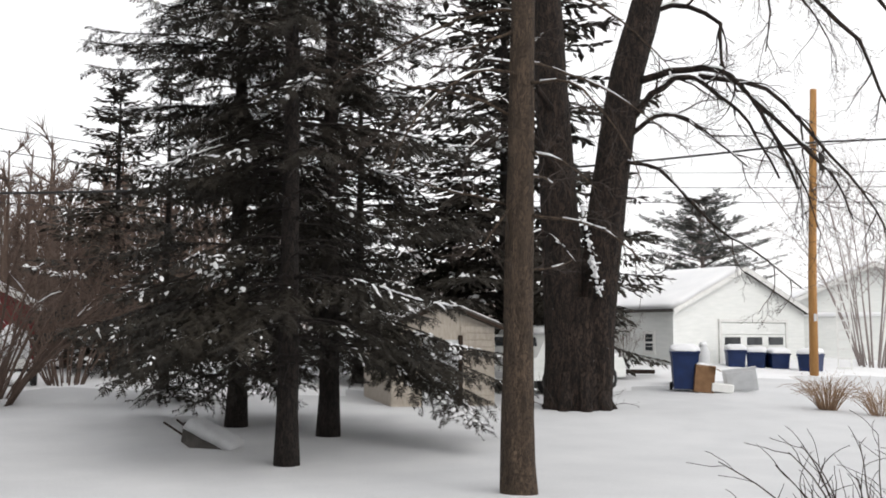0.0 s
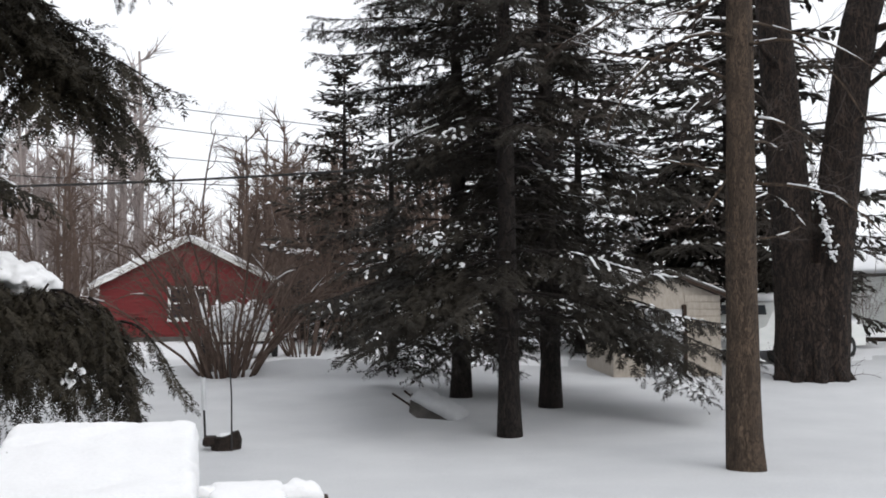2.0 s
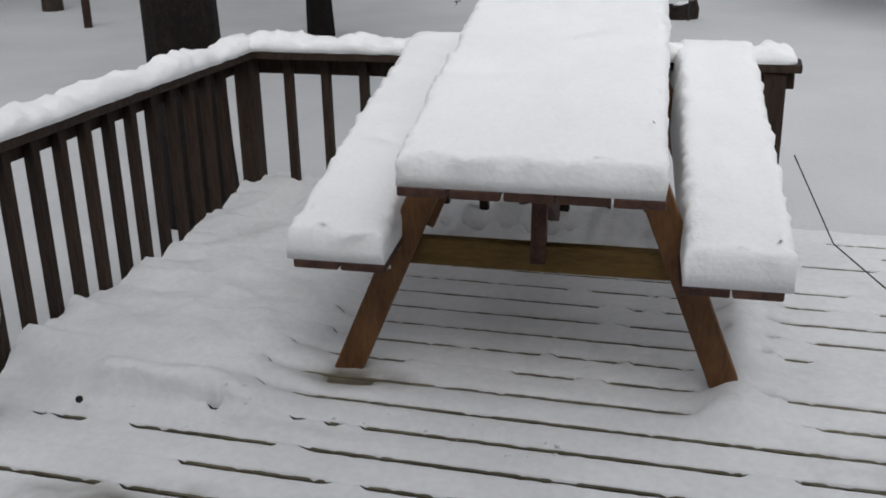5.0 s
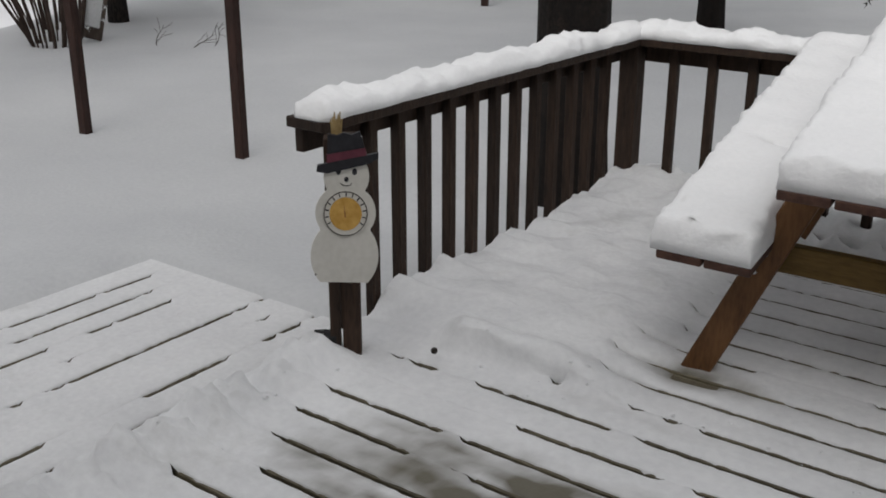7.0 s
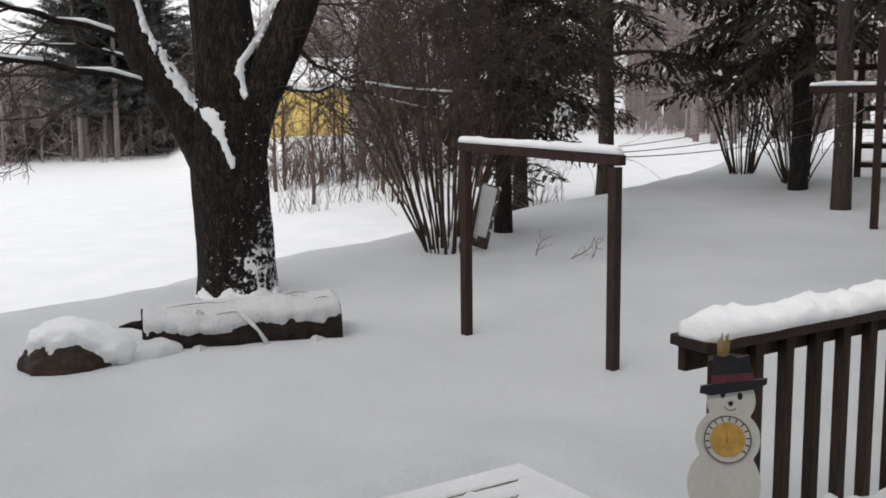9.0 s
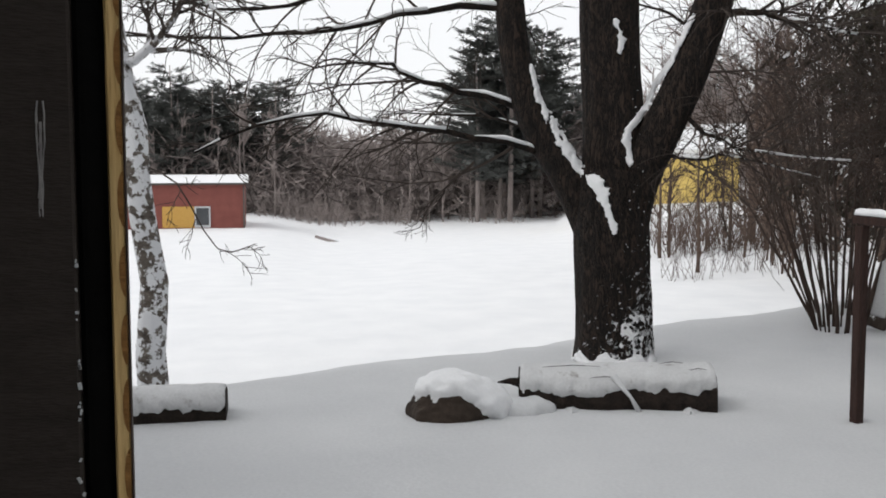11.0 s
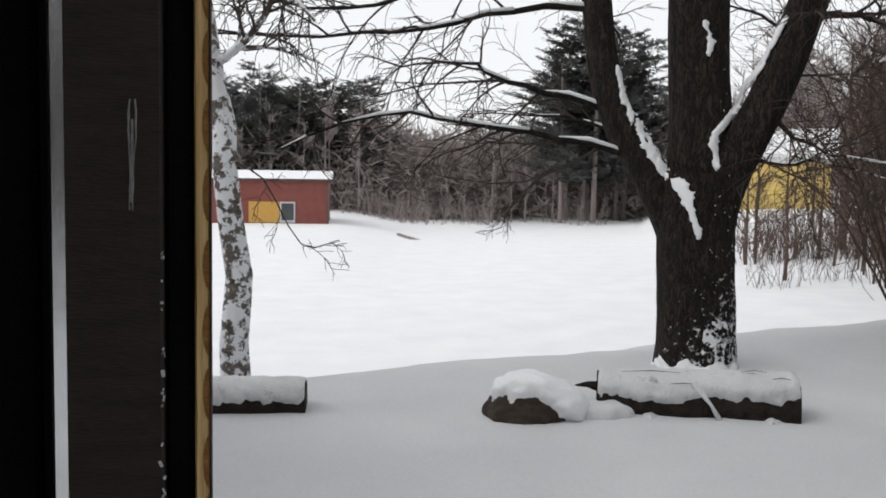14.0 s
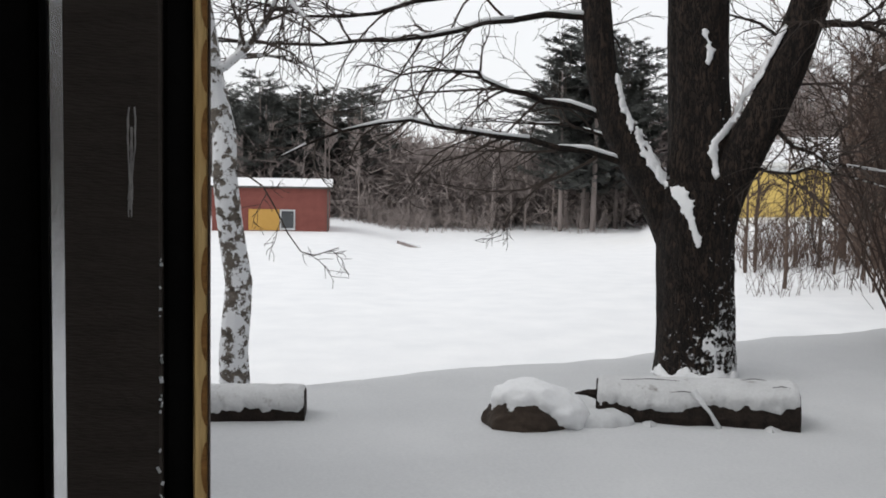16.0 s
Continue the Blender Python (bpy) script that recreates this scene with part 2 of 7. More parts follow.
JAMB_WOOD = material("raw_pine_jamb", (0.42, 0.26, 0.09), (0.62, 0.44, 0.20), 0.7, 5, (6, 6, 0.7), 0.4, 20)
ALU = material("bright_aluminium_track", (0.6, 0.61, 0.62), (0.74, 0.75, 0.77), 0.16, 2, (1, 1, 0.5), 0.03, metal=1.0)
INTERIOR = material("dim_interior_wall", (0.20, 0.18, 0.16), (0.26, 0.24, 0.21), 0.9, 3, bump=0.1)
# dark, so that the unseen house wall throws little light on the deck
HOUSE_SIDING = material("house_siding", (0.10, 0.085, 0.07), (0.15, 0.13, 0.11), 0.8, 3, (1, 1, 4), 0.2)
SHINGLE = material("dark_roof_edge", (0.06, 0.055, 0.05), (0.13, 0.12, 0.11), 0.9, 6, bump=0.3)


# ---- builders ----
class Shape:
    """Collects vertices and faces of one mesh."""

    def __init__(self):
        self.v, self.f = [], []

    def add(self, verts, faces):
        k = len(self.v)
        self.v.extend(tuple(p) for p in verts)
        self.f.extend(tuple(k + i for i in f) for f in faces)
        return self

    def box(self, c, s, rz=0.0, ry=0.0, rx=0.0, b=0.0):
        """A box of sizes s about c; b: a chamfer along its edges."""
        m = Matrix.Translation(c) @ Euler((rx, ry, rz)).to_matrix().to_4x4()
        bm = bmesh.new()
        bmesh.ops.create_cube(bm, size=1)
        bmesh.ops.scale(bm, vec=s, verts=bm.verts)
        if b:
            bmesh.ops.bevel(bm, geom=bm.edges[:], offset=b, segments=1, affect="EDGES")
        bm.verts.index_update()
        self.add([m @ v.co for v in bm.verts], [[v.index for v in f.verts] for f in bm.faces])
        bm.free()
        return self

    def tube(self, pts, radii, sides=6, squash=1.0, cap=True):
        """A tapered tube along pts."""
        pts = [Vector(p) for p in pts]
        k, n = len(self.v), len(pts)
        a = None
        for i, p in enumerate(pts):
            d = (pts[min(i + 1, n - 1)] - pts[max(i - 1, 0)])
            d = d.normalized() if d.length > 1e-9 else Vector((0, 0, 1))
            if a is None:
                a = d.cross(Vector((0, 0, 1)) if abs(d.z) < 0.9 else Vector((0, 1, 0)))
            a = a - d * a.dot(d)
            a = a.normalized() if a.length > 1e-4 else d.orthogonal().normalized()
            u = a.cross(d)
            for j in range(sides):
                w = 2 * math.pi * j / sides
                self.v.append(tuple(p + a * (radii[i] * math.cos(w)) + u * (radii[i] * squash * math.sin(w))))
        for i in range(n - 1):
            for j in range(sides):
                q = (j + 1) % sides
                self.f.append((k + i * sides + j, k + i * sides + q, k + (i + 1) * sides + q, k + (i + 1) * sides + j))
        if cap:
            self.f.append(tuple(k + j for j in reversed(range(sides))))
            self.f.append(tuple(k + (n - 1) * sides + j for j in range(sides)))
        return self

    def prism(self, poly, m, depth):
        """A flat outline (x, y) pulled to a depth along its z, placed by the matrix m."""
        n = len(poly)
        vs = [m @ Vector((x, y, 0)) for x, y in poly] + [m @ Vector((x, y, depth)) for x, y in poly]
        fs = [tuple(reversed(range(n))), tuple(range(n, 2 * n))] + [(i, (i + 1) % n, n + (i + 1) % n, n + i) for i in range(n)]
        return self.add(vs, fs)

    def mesh(self, name, mat, smooth=False):
        me = bpy.data.meshes.new(name)
        me.from_pydata(self.v, [], self.f)
        me.materials.append(mat)
        if smooth:
            me.polygons.foreach_set("use_smooth", [True] * len(me.polygons))
        me.update()
        return me


def part(name, shape, mat, parent=None, label="", smooth=False):
    """One mesh object under a thing or a part."""
    ob = new(name, shape.mesh(name, mat, smooth))
    if parent is not None:
        ob.parent = parent
    if label:
        ob["label"] = label
    return ob


def stuff(name, shape, mat, parent, label="", smooth=False):
    """A part of countless small pieces."""
    return tagged(part(name, shape, mat, parent, label, smooth), kind="stuff")


def thing(name, label, category, m=None, group="", kind=""):
    """An empty at the base of a thing."""
    ob = new(name)
    ob.empty_display_size = 0.1
    if m is not None:
        ob.matrix_basis = m
    return tagged(ob, label, category, group, kind)


def smoothstep(a, b, x):
    t = min(1.0, max(0.0, (x - a) / (b - a)))
    return t * t * (3 - 2 * t)


def wob(x, y, z=0.0):
    return noise.noise(Vector((x, y, z)))


def snow_pile(pts, widths, height, seed=0, seg=10, steps=None, flat=0.55, under=0.0):
    """Snow lying along a line: a rounded, lumpy ridge over its support."""
    s = Shape()
    pts = [Vector(p) for p in pts]
    length = sum((b - a).length for a, b in zip(pts, pts[1:]))
    n = steps or max(6, int(length / 0.018))
    rings = []
    for i in range(n + 1):
        u = i / n * (len(pts) - 1)
        k = min(int(u), len(pts) - 2)
        p = pts[k].lerp(pts[k + 1], u - k)
        w = widths[k] + (widths[k + 1] - widths[k]) * (u - k)
        d = (pts[k + 1] - pts[k])
        side = Vector((-d.y, d.x, 0)).normalized()
        end = min(1.0, min(i, n - i) * (length / n) / 0.045)
        end = math.sqrt(max(0.0, 1 - (1 - end) ** 2))
        h = height * (0.25 + 0.75 * end) * (1 + 0.3 * wob(p.x * 3.5, p.y * 3.5, seed) + 0.3 * wob(p.x * 8, p.y * 8, seed + 5))
        w = w * (0.62 + 0.38 * end) * (1 + 0.07 * wob(p.x * 4, p.y * 4, seed + 9))
        ring = []
        for j in range(seg + 1):
            a = math.pi * j / seg
            cx, cz = math.cos(a), math.sin(a)
            cx = math.copysign(abs(cx) ** 0.6, cx)
            cz = cz ** flat
            off = 1 + 0.1 * wob(p.x * 12 + j * 0.35, p.y * 12, seed + j * 0.4) + 0.08 * wob(p.x * 30 + j * 0.6, p.y * 30, seed + j * 0.6)
            ring.append(p + side * (w / 2 * cx * off) + Vector((0, 0, h * cz * off)))
        rings.append(ring)
    m = seg + 1
    vs = [v for r in rings for v in r]
    fs = [(i * m + j, i * m + j + 1, (i + 1) * m + j + 1, (i + 1) * m + j) for i in range(n) for j in range(seg)]
    fs += [(i * m, (i + 1) * m, (i + 1) * m + seg, i * m + seg) for i in range(n)]
    fs += [tuple(range(seg, -1, -1)), tuple(n * m + j for j in range(m))]
    return s.add(vs, fs)


# ---- ground: one snow-covered sheet to the horizon ----
def crest(y):
    return -8.7 - 0.45 * max(y, -10)


def gz(x, y):
    """Height of the snow surface: a flat yard, a road and houses a little higher, a field that falls away."""
    z = -0.3 + 0.26 * smoothstep(13, 25, y) + 0.45 * smoothstep(25, 34, y)
    d = (crest(y) - x) * 0.91
    lean = y / max(-x, 20.0)
    z += 0.34 * smoothstep(13, 19, x) * smoothstep(19, 27, y)
    z -= 1.1 * smoothstep(-0.3, 3.0, d + 0.25 * wob(x * 0.5, y * 0.5, 5)) + (1.05 + 0.7 * smoothstep(0.02, 0.1, lean) - (1.95 + 0.7) * smoothstep(12, 27, y) * smoothstep(0.32, 0.39, lean)) * smoothstep(6, 55, d)
    bank = math.exp(-((y - 25.6 - 0.6 * wob(x * 0.2, 3.1)) / 0.9) ** 2) * smoothstep(-14, -6, x) * (1 - smoothstep(5, 9, x))
    z += bank * (0.34 + 0.16 * wob(x * 0.9, y * 0.9, 2))
    z += 0.05 * wob(x * 0.25, y * 0.25, 7) + 0.012 * wob(x * 1.6, y * 1.6, 8) + 0.012 * wob(x * 3.6, y * 3.6, 4)
    gap = math.hypot(max(-3.68 - x, 0, x + 2.25), max(0.3 - y, 0, y - 2.72))
    z += 0.12 * (1 - smoothstep(0.05, 1.3, gap)) * (gap > 0)
    return z


def ground_sheet():
    s = Shape()
    rings, spokes = 190, 300
    vs = [(0.0, 0.0, -0.32)]
    for i in range(rings):
        r = 1.0 * (1400 / 1.0) ** (i / (rings - 1))
        for j in range(spokes):
            a = 2 * math.pi * j / spokes
            x, y = r * math.cos(a), r * math.sin(a)
            vs.append((x, y, gz(x, y)))
    fs = [(0, 1 + j, 1 + (j + 1) % spokes) for j in range(spokes)]
    for i in range(rings - 1):
        for j in range(spokes):
            q = (j + 1) % spokes
            fs.append((1 + i * spokes + j, 1 + (i + 1) * spokes + j, 1 + (i + 1) * spokes + q, 1 + i * spokes + q))
    s.add(vs, fs)
    ob = part("ground", s, SNOW, smooth=True)
    ob.data.materials.append(SNOW_SHADED)
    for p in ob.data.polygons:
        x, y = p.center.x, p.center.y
        # the near yard takes the darker snow, so its shade is in the colour
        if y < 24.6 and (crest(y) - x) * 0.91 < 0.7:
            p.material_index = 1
    tagged(ob, "snow-covered yard and open field under fresh snow", "ground", kind="structure")


ground_sheet()


# ---- trees ----
class Tree:
    """Limbs, twigs and the snow on them, gathered as shapes."""

    def __init__(self, seed):
        self.rng = random.Random(seed)
        self.limb, self.twig, self.snow = Shape(), Shape(), Shape()
        self.snowy = 0.6

    def stem(self, pts, r0, r1, sides=0, snow=None):
        n = len(pts)
        radii = [r0 + (r1 - r0) * (i / (n - 1)) ** 0.8 for i in range(n)]
        if r0 > 0.12:
            self.rugged(pts, radii)
        elif r0 > 0.02:
            self.limb.tube(pts, radii, sides or 6, cap=True)
        else:
            self.twig.tube(pts, radii, 3, cap=False)
        keep = self.snowy if snow is None else snow
        if r0 > 0.019:
            run, rr = [], []
            for a, b, ra in zip(pts, pts[1:], radii):
                d = Vector(b) - Vector(a)
                if abs(d.z) < 0.8 * d.length and self.rng.random() < keep:
                    if not run:
                        run, rr = [Vector(a)], [ra]
                    run.append(Vector(b))
                    rr.append(ra)
                elif run:
                    self.lay(run, rr)
                    run, rr = [], []
            if run:
                self.lay(run, rr)

    def rugged(self, pts, radii, rings=8, sides=56):
        """A thick limb with ridged, uneven bark."""
        fine, rad = [], []
        for i in range(len(pts) - 1):
            for j in range(rings):
                u = j / rings
                fine.append(Vector(pts[i]).lerp(Vector(pts[i + 1]), u))
                rad.append(radii[i] + (radii[i + 1] - radii[i]) * u)
        fine.append(Vector(pts[-1]))
        rad.append(radii[-1])
        k = len(self.limb.v)
        self.limb.tube(fine, rad, sides)
        for i, p in enumerate(fine):
            for j in range(sides):
                v = Vector(self.limb.v[k + i * sides + j])
                w = 2 * math.pi * j / sides
                crack = abs(wob(math.cos(w) * 7, math.sin(w) * 7, p.z * 0.9 + 4)) + 0.6 * abs(wob(math.cos(w) * 15, math.sin(w) * 15, p.z * 1.8 + 7))
                ridge = wob(math.cos(w) * 4.5, math.sin(w) * 4.5, p.z * 0.9) + 0.5 * wob(math.cos(w) * 11, math.sin(w) * 11, p.z * 2.2)
                broad = wob(math.cos(w) * 1.2, math.sin(w) * 1.2, p.z * 0.8 + 9)
                self.limb.v[k + i * sides + j] = tuple(p + (v - p) * (0.985 + 0.05 * ridge + 0.07 * broad + 0.16 * min(crack, 0.22)))

    def lay(self, run, rr):
        up = [p + Vector((0, 0, r * 0.8 + 0.002)) for p, r in zip(run, rr)]
        wid = [min(0.05, r * 0.7 + 0.004) * (1 + 0.3 * self.rng.uniform(-1, 1)) for r in rr]
        wid[-1] *= 0.3
        self.snow.tube(up, wid, 5, squash=0.8, cap=True)

    def grow(self, p, d, length, r, depth, droop=0.0, kids=6, fork=0.6, wander=0.22, first=0.2):
        """A limb from p along d that wanders, droops and forks into smaller ones."""
        rng = self.rng
        p, d = Vector(p), Vector(d).normalized()
        n = 9 if depth > 1 else (7 if depth == 1 else 5)
        pts, dirs = [p.copy()], [d.copy()]
        sway = Vector((rng.uniform(-1, 1), rng.uniform(-1, 1), rng.uniform(-0.9, 0.6))) * wander * 0.75
        for i in range(n):
            d = (d + sway + Vector((rng.uniform(-1, 1), rng.uniform(-1, 1), rng.uniform(-0.8, 0.8))) * wander - Vector((0, 0, droop))).normalized()
            p = p + d * (length / n)
            pts.append(p.copy())
            dirs.append(d.copy())
        self.stem(pts, r, max(0.0022, r * 0.3))
        if depth > 0:
            self.sprout(pts, dirs, length, r, depth, droop, kids, fork, wander, first)

    def sprout(self, pts, dirs, length, r, depth, droop, kids, fork, wander, first=0.2):
        rng = self.rng
        n = len(pts) - 1
        for k in range(kids):
            u = first + (1 - first) * (k + rng.random()) / kids
            i = min(int(u * n), n - 1)
            q = Vector(pts[i]).lerp(Vector(pts[i + 1]), u * n - i)
            base = dirs[i]
            side = base.cross(Vector((rng.uniform(-1, 1), rng.uniform(-1, 1), rng.uniform(-1, 1)))).normalized()
            dd = (base * (1 - fork * 0.45) + side * fork + Vector((0, 0, 0.1))).normalized()
            self.grow(q, dd, length * rng.uniform(0.35, 0.62) * (1.1 - 0.4 * u), max(0.0028, r * (0.46 - 0.18 * u)), depth - 1, droop, max(3, kids - 1), fork, wander * 1.1)

    def path(self, pts, r0, r1, depth=3, kids=8, droop=0.0, fork=0.7, snow=None, smooth=3, first=0.25, wander=0.2, reach=None):
        """A limb along given points, rounded, with branches."""
        pts = [Vector(p) for p in pts]
        fine = []
        for i in range(len(pts) - 1):
            a, b = pts[max(i - 1, 0)], pts[min(i + 2, len(pts) - 1)]
            for j in range(smooth):
                t = j / smooth
                p0, p1 = pts[i], pts[i + 1]
                m0, m1 = (p1 - a) * 0.5, (b - p0) * 0.5
                fine.append(p0 * (2 * t ** 3 - 3 * t * t + 1) + m0 * (t ** 3 - 2 * t * t + t) + p1 * (3 * t * t - 2 * t ** 3) + m1 * (t ** 3 - t * t))
        fine.append(pts[-1])
        for i in range(1, len(fine)):
            fine[i] = fine[i] + Vector((wob(i * 0.9, r0 * 90, 1.3), wob(i * 0.9, r0 * 90, 4.7), wob(i * 0.9, r0 * 90, 8.1))) * (min(0.07, r0 * 0.9) if r0 < 0.15 else 0.0)
        self.stem(fine, r0, r1, snow=snow)
        dirs = [(fine[min(i + 1, len(fine) - 1)] - fine[max(i - 1, 0)]).normalized() for i in range(len(fine))]
        length = reach or sum((b - a).length for a, b in zip(fine, fine[1:]))
        if kids:
            self.sprout(fine, dirs, length, min(r0, 0.07), depth, droop, kids, fork, wander, first)

    def done(self, name, label, category, base, bark, twig=None, group=""):
        t = thing(name, label, category, pose(*base), group)
        inv = Vector(base)
        for nm, sh, mt in (("trunk", self.limb, bark), ("twig_work", self.twig, twig or TWIG), ("branch_snow", self.snow, SNOW)):
            if sh.v:
                sh.v = [(x - inv.x, y - inv.y, z - inv.z) for x, y, z in sh.v]
                (part if nm == "trunk" else stuff)(nm, sh, mt, t, smooth=nm != "twig_work", label="snow lying along the branches" if nm == "branch_snow" else "")
        return t


class Foliage:
    """Needle sprays as many small bent leaves, with snow on some."""

    def __init__(self, seed):
        self.r = np.random.RandomState(seed)
        self.p, self.d, self.n, self.s, self.w = [], [], [], [], []
        self.pad = Shape()

    def add(self, p, d, n, s, w=False):
        self.p.append(p), self.d.append(d), self.n.append(n), self.s.append(s), self.w.append(w)

    def shapes(self, snow=0.3, width=0.22, snow_scale=0.95, lumps=0.9, thick=0.3, spray=False):
        P, D, N, S = (np.array(q, float) for q in (self.p, self.d, self.n, self.s))
        D /= np.linalg.norm(D, axis=1)[:, None]
        side = np.cross(D, N)
        side /= np.linalg.norm(side, axis=1)[:, None] + 1e-9
        up = np.cross(side, D)
        w = S * width * self.r.uniform(0.7, 1.3, len(S))
        a, b = P, P + D * S[:, None]
        mid = P + D * (S * 0.45)[:, None] + up * (S * 0.12)[:, None]
        l, q = mid + side * w[:, None] - up * (w * 0.5)[:, None], mid - side * w[:, None] - up * (w * 0.5)[:, None]
        green = Shape()
        n = len(P)
        V = np.stack([a, l, b, q, mid], 1).reshape(-1, 3)
        k = np.arange(n)[:, None] * 5
        F = np.concatenate([k + [0, 1, 4], k + [1, 2, 4], k + [2, 3, 4], k + [3, 0, 4]])
        if spray:
            tris, S1 = [], S[:, None]
            for k in range(4):
                for sg in (-1, 1):
                    u = 0.05 + 0.22 * k + 0.05 * (sg > 0)
                    base = P + D * (S1 * u) + up * (S1 * 0.1 * u)
                    tip = base + (D * self.r.uniform(0.4, 0.8, (n, 1)) + side * (sg * self.r.uniform(0.6, 1.0, (n, 1))) + up * self.r.uniform(-0.45, 0.25, (n, 1))) * (S1 * (0.46 - 0.07 * k))
                    tris += [base - D * (S1 * width * 0.3), base + D * (S1 * width * 0.3), tip]
            tris += [a + D * (S1 * 0.7) + side * (S1 * 0.05), a + D * (S1 * 0.7) - side * (S1 * 0.05), b + D * (S1 * 0.12)]
            V = np.stack(tris, 1).reshape(-1, 3)
            F = np.arange(len(V)).reshape(-1, 3)
        green.v, green.f = V.tolist(), F.tolist()
        white = Shape()
        if snow > 0:
            cl = np.array([0.6 * wob(*(p * lumps)) + 0.8 * wob(*(p * lumps * 3.3)) for p in P]) + 0.25 * self.r.rand(n)
            thr = np.quantile(cl, 1 - snow)
            pick = np.nonzero((cl > thr) | np.array(self.w))[0]
            sc = snow_scale * self.r.uniform(0.6, 1.2, len(pick))
            c = (a[pick] + b[pick]) / 2 + [0, 0, 0.02]
            wide = np.maximum(w[pick], S[pick] * 0.24) if spray else w[pick]
            e1, e2 = D[pick] * (S[pick] * 0.5 * sc)[:, None], side[pick] * (wide * 1.1 * sc)[:, None]
            h = (S[pick] * thick * sc)[:, None] * [0, 0, 1]
            r = lambda: self.r.uniform(0.6, 1.1, (len(pick), 1))
            V = np.stack([c + e1 * r(), c + (e1 + e2) * 0.7 * r(), c + e2 * r(), c + (e2 - e1) * 0.7 * r(), c - e1 * r(), c - (e1 + e2) * 0.7 * r(), c - e2 * r(), c + (e1 - e2) * 0.7 * r(), c + h], 1).reshape(-1, 3)
            k = np.arange(len(pick))[:, None] * 9
            white.v = V.tolist()
            white.f = np.concatenate([k + [j, (j + 1) % 8, 8] for j in range(8)]).tolist()
        return green, white


def bough(fo, stems, p, az, length, droop, rng, gap=0.17, leaf=0.2, fan=0.5, lift=0.0, hang=0.2, stem_r=0.02, inner=0.22, laden=0.0):
    """One conifer branch: a drooping stem with flat side sprays."""
    n = max(4, int(length / gap))
    out = Vector((math.cos(az), math.sin(az), 0))
    pts, q = [Vector(p)], Vector(p)
    for i in range(n):
        u = (i + 1) / n
        slope = lift - droop * math.sin(min(1, u * 1.25) * math.pi * 0.5) + (0.5 * droop + 0.1) * max(0, u - 0.7) * 2
        az2 = az + rng.uniform(-0.12, 0.12)
        d = Vector((math.cos(az2), math.sin(az2), slope)).normalized()
        q = q + d * (length / n)
        pts.append(q.copy())
        if u < inner:
            continue
        side = Vector((-math.sin(az2), math.cos(az2), 0))
        load = laden * smoothstep(0.25, 0.6, u) * (0.35 + 0.65 * (wob(q.x * 2.3, q.y * 2.3, q.z * 5) > -0.05))
        reach = fan * (1.15 - 0.85 * u) * length * 0.55 + 0.12
        for sgn in (-1, 1):
            m = max(1, int(reach / (leaf * 0.62)))
            dd = (d * rng.uniform(0.5, 0.9) + side * sgn * rng.uniform(0.7, 1.0) + Vector((0, 0, -hang * rng.uniform(0, 1.6)))).normalized()
            w = q.copy()
            for j in range(m):
                dd = (dd + Vector((0, 0, -0.09 * rng.random()))).normalized()
                e = (dd + Vector((rng.uniform(-1, 1), rng.uniform(-1, 1), rng.uniform(-0.8, 0.5))) * 0.45).normalized()
                fo.add(tuple(w), tuple(e), (rng.uniform(-0.5, 0.5), rng.uniform(-0.5, 0.5), 1), leaf * rng.uniform(0.7, 1.35), rng.random() < 0.4 * load * (1 - 0.5 * j / m))
                w = w + dd * (leaf * 0.62)
            if rng.random() < 0.3 * load:
                r0, lift_up, k = rng.uniform(0.016, 0.036), Vector((0, 0, 0.018)), rng.uniform(0.25, 0.55)
                fo.pad.tube([q + lift_up, q.lerp(w, k * 0.5) + lift_up + Vector((0, 0, 0.008)), q.lerp(w, k) + lift_up], [r0, r0 * rng.uniform(0.8, 1.2), r0 * 0.4], 6, squash=0.5)
        if rng.random() < load:
            r0 = rng.uniform(0.02, 0.04)
            fo.pad.tube([pts[-2] + Vector((0, 0, 0.024)), (pts[-2] + q) / 2 + Vector((0, 0, 0.032)), q + Vector((0, 0, 0.024))], [r0 * 0.5, r0, r0 * rng.uniform(0.3, 1.0)], 6, squash=0.5)
        fo.add(tuple(q), tuple(d), (rng.uniform(-0.3, 0.3), rng.uniform(-0.3, 0.3), 1), leaf * 1.2, rng.random() < load * 0.5)
    if stems is not None:
        stems.tube(pts, [stem_r * (1 - 0.8 * i / n) for i in range(n + 1)], 4, cap=False)
    return pts


def dead_bough(stems, rng, p, az, length):
    """A bare inner branch with a few fine twigs."""
    p, n = Vector(p), 5
    pts = [p + Vector((math.cos(az), math.sin(az), 0)) * (length * i / n) + Vector((0, 0, 0.1 * length * math.sin(2.4 * i / n) - 0.14 * length * (i / n) ** 2)) + Vector((rng.uniform(-0.03, 0.03), rng.uniform(-0.03, 0.03), rng.uniform(-0.03, 0.03))) * (i > 0) for i in range(n + 1)]
    stems.tube(pts, [0.012 * (1 - 0.8 * i / n) + 0.002 for i in range(n + 1)], 4, cap=False)
    for k in range(7):
        i = rng.randint(1, n - 1)
        a = az + rng.choice((-1, 1)) * rng.uniform(0.4, 1.1)
        e = pts[i] + Vector((math.cos(a), math.sin(a), rng.uniform(-0.5, 0.2))) * length * rng.uniform(0.15, 0.4)
        stems.tube([pts[i], (pts[i] + e) / 2 + Vector((0, 0, 0.02)), e], [0.006, 0.004, 0.002], 3, cap=False)


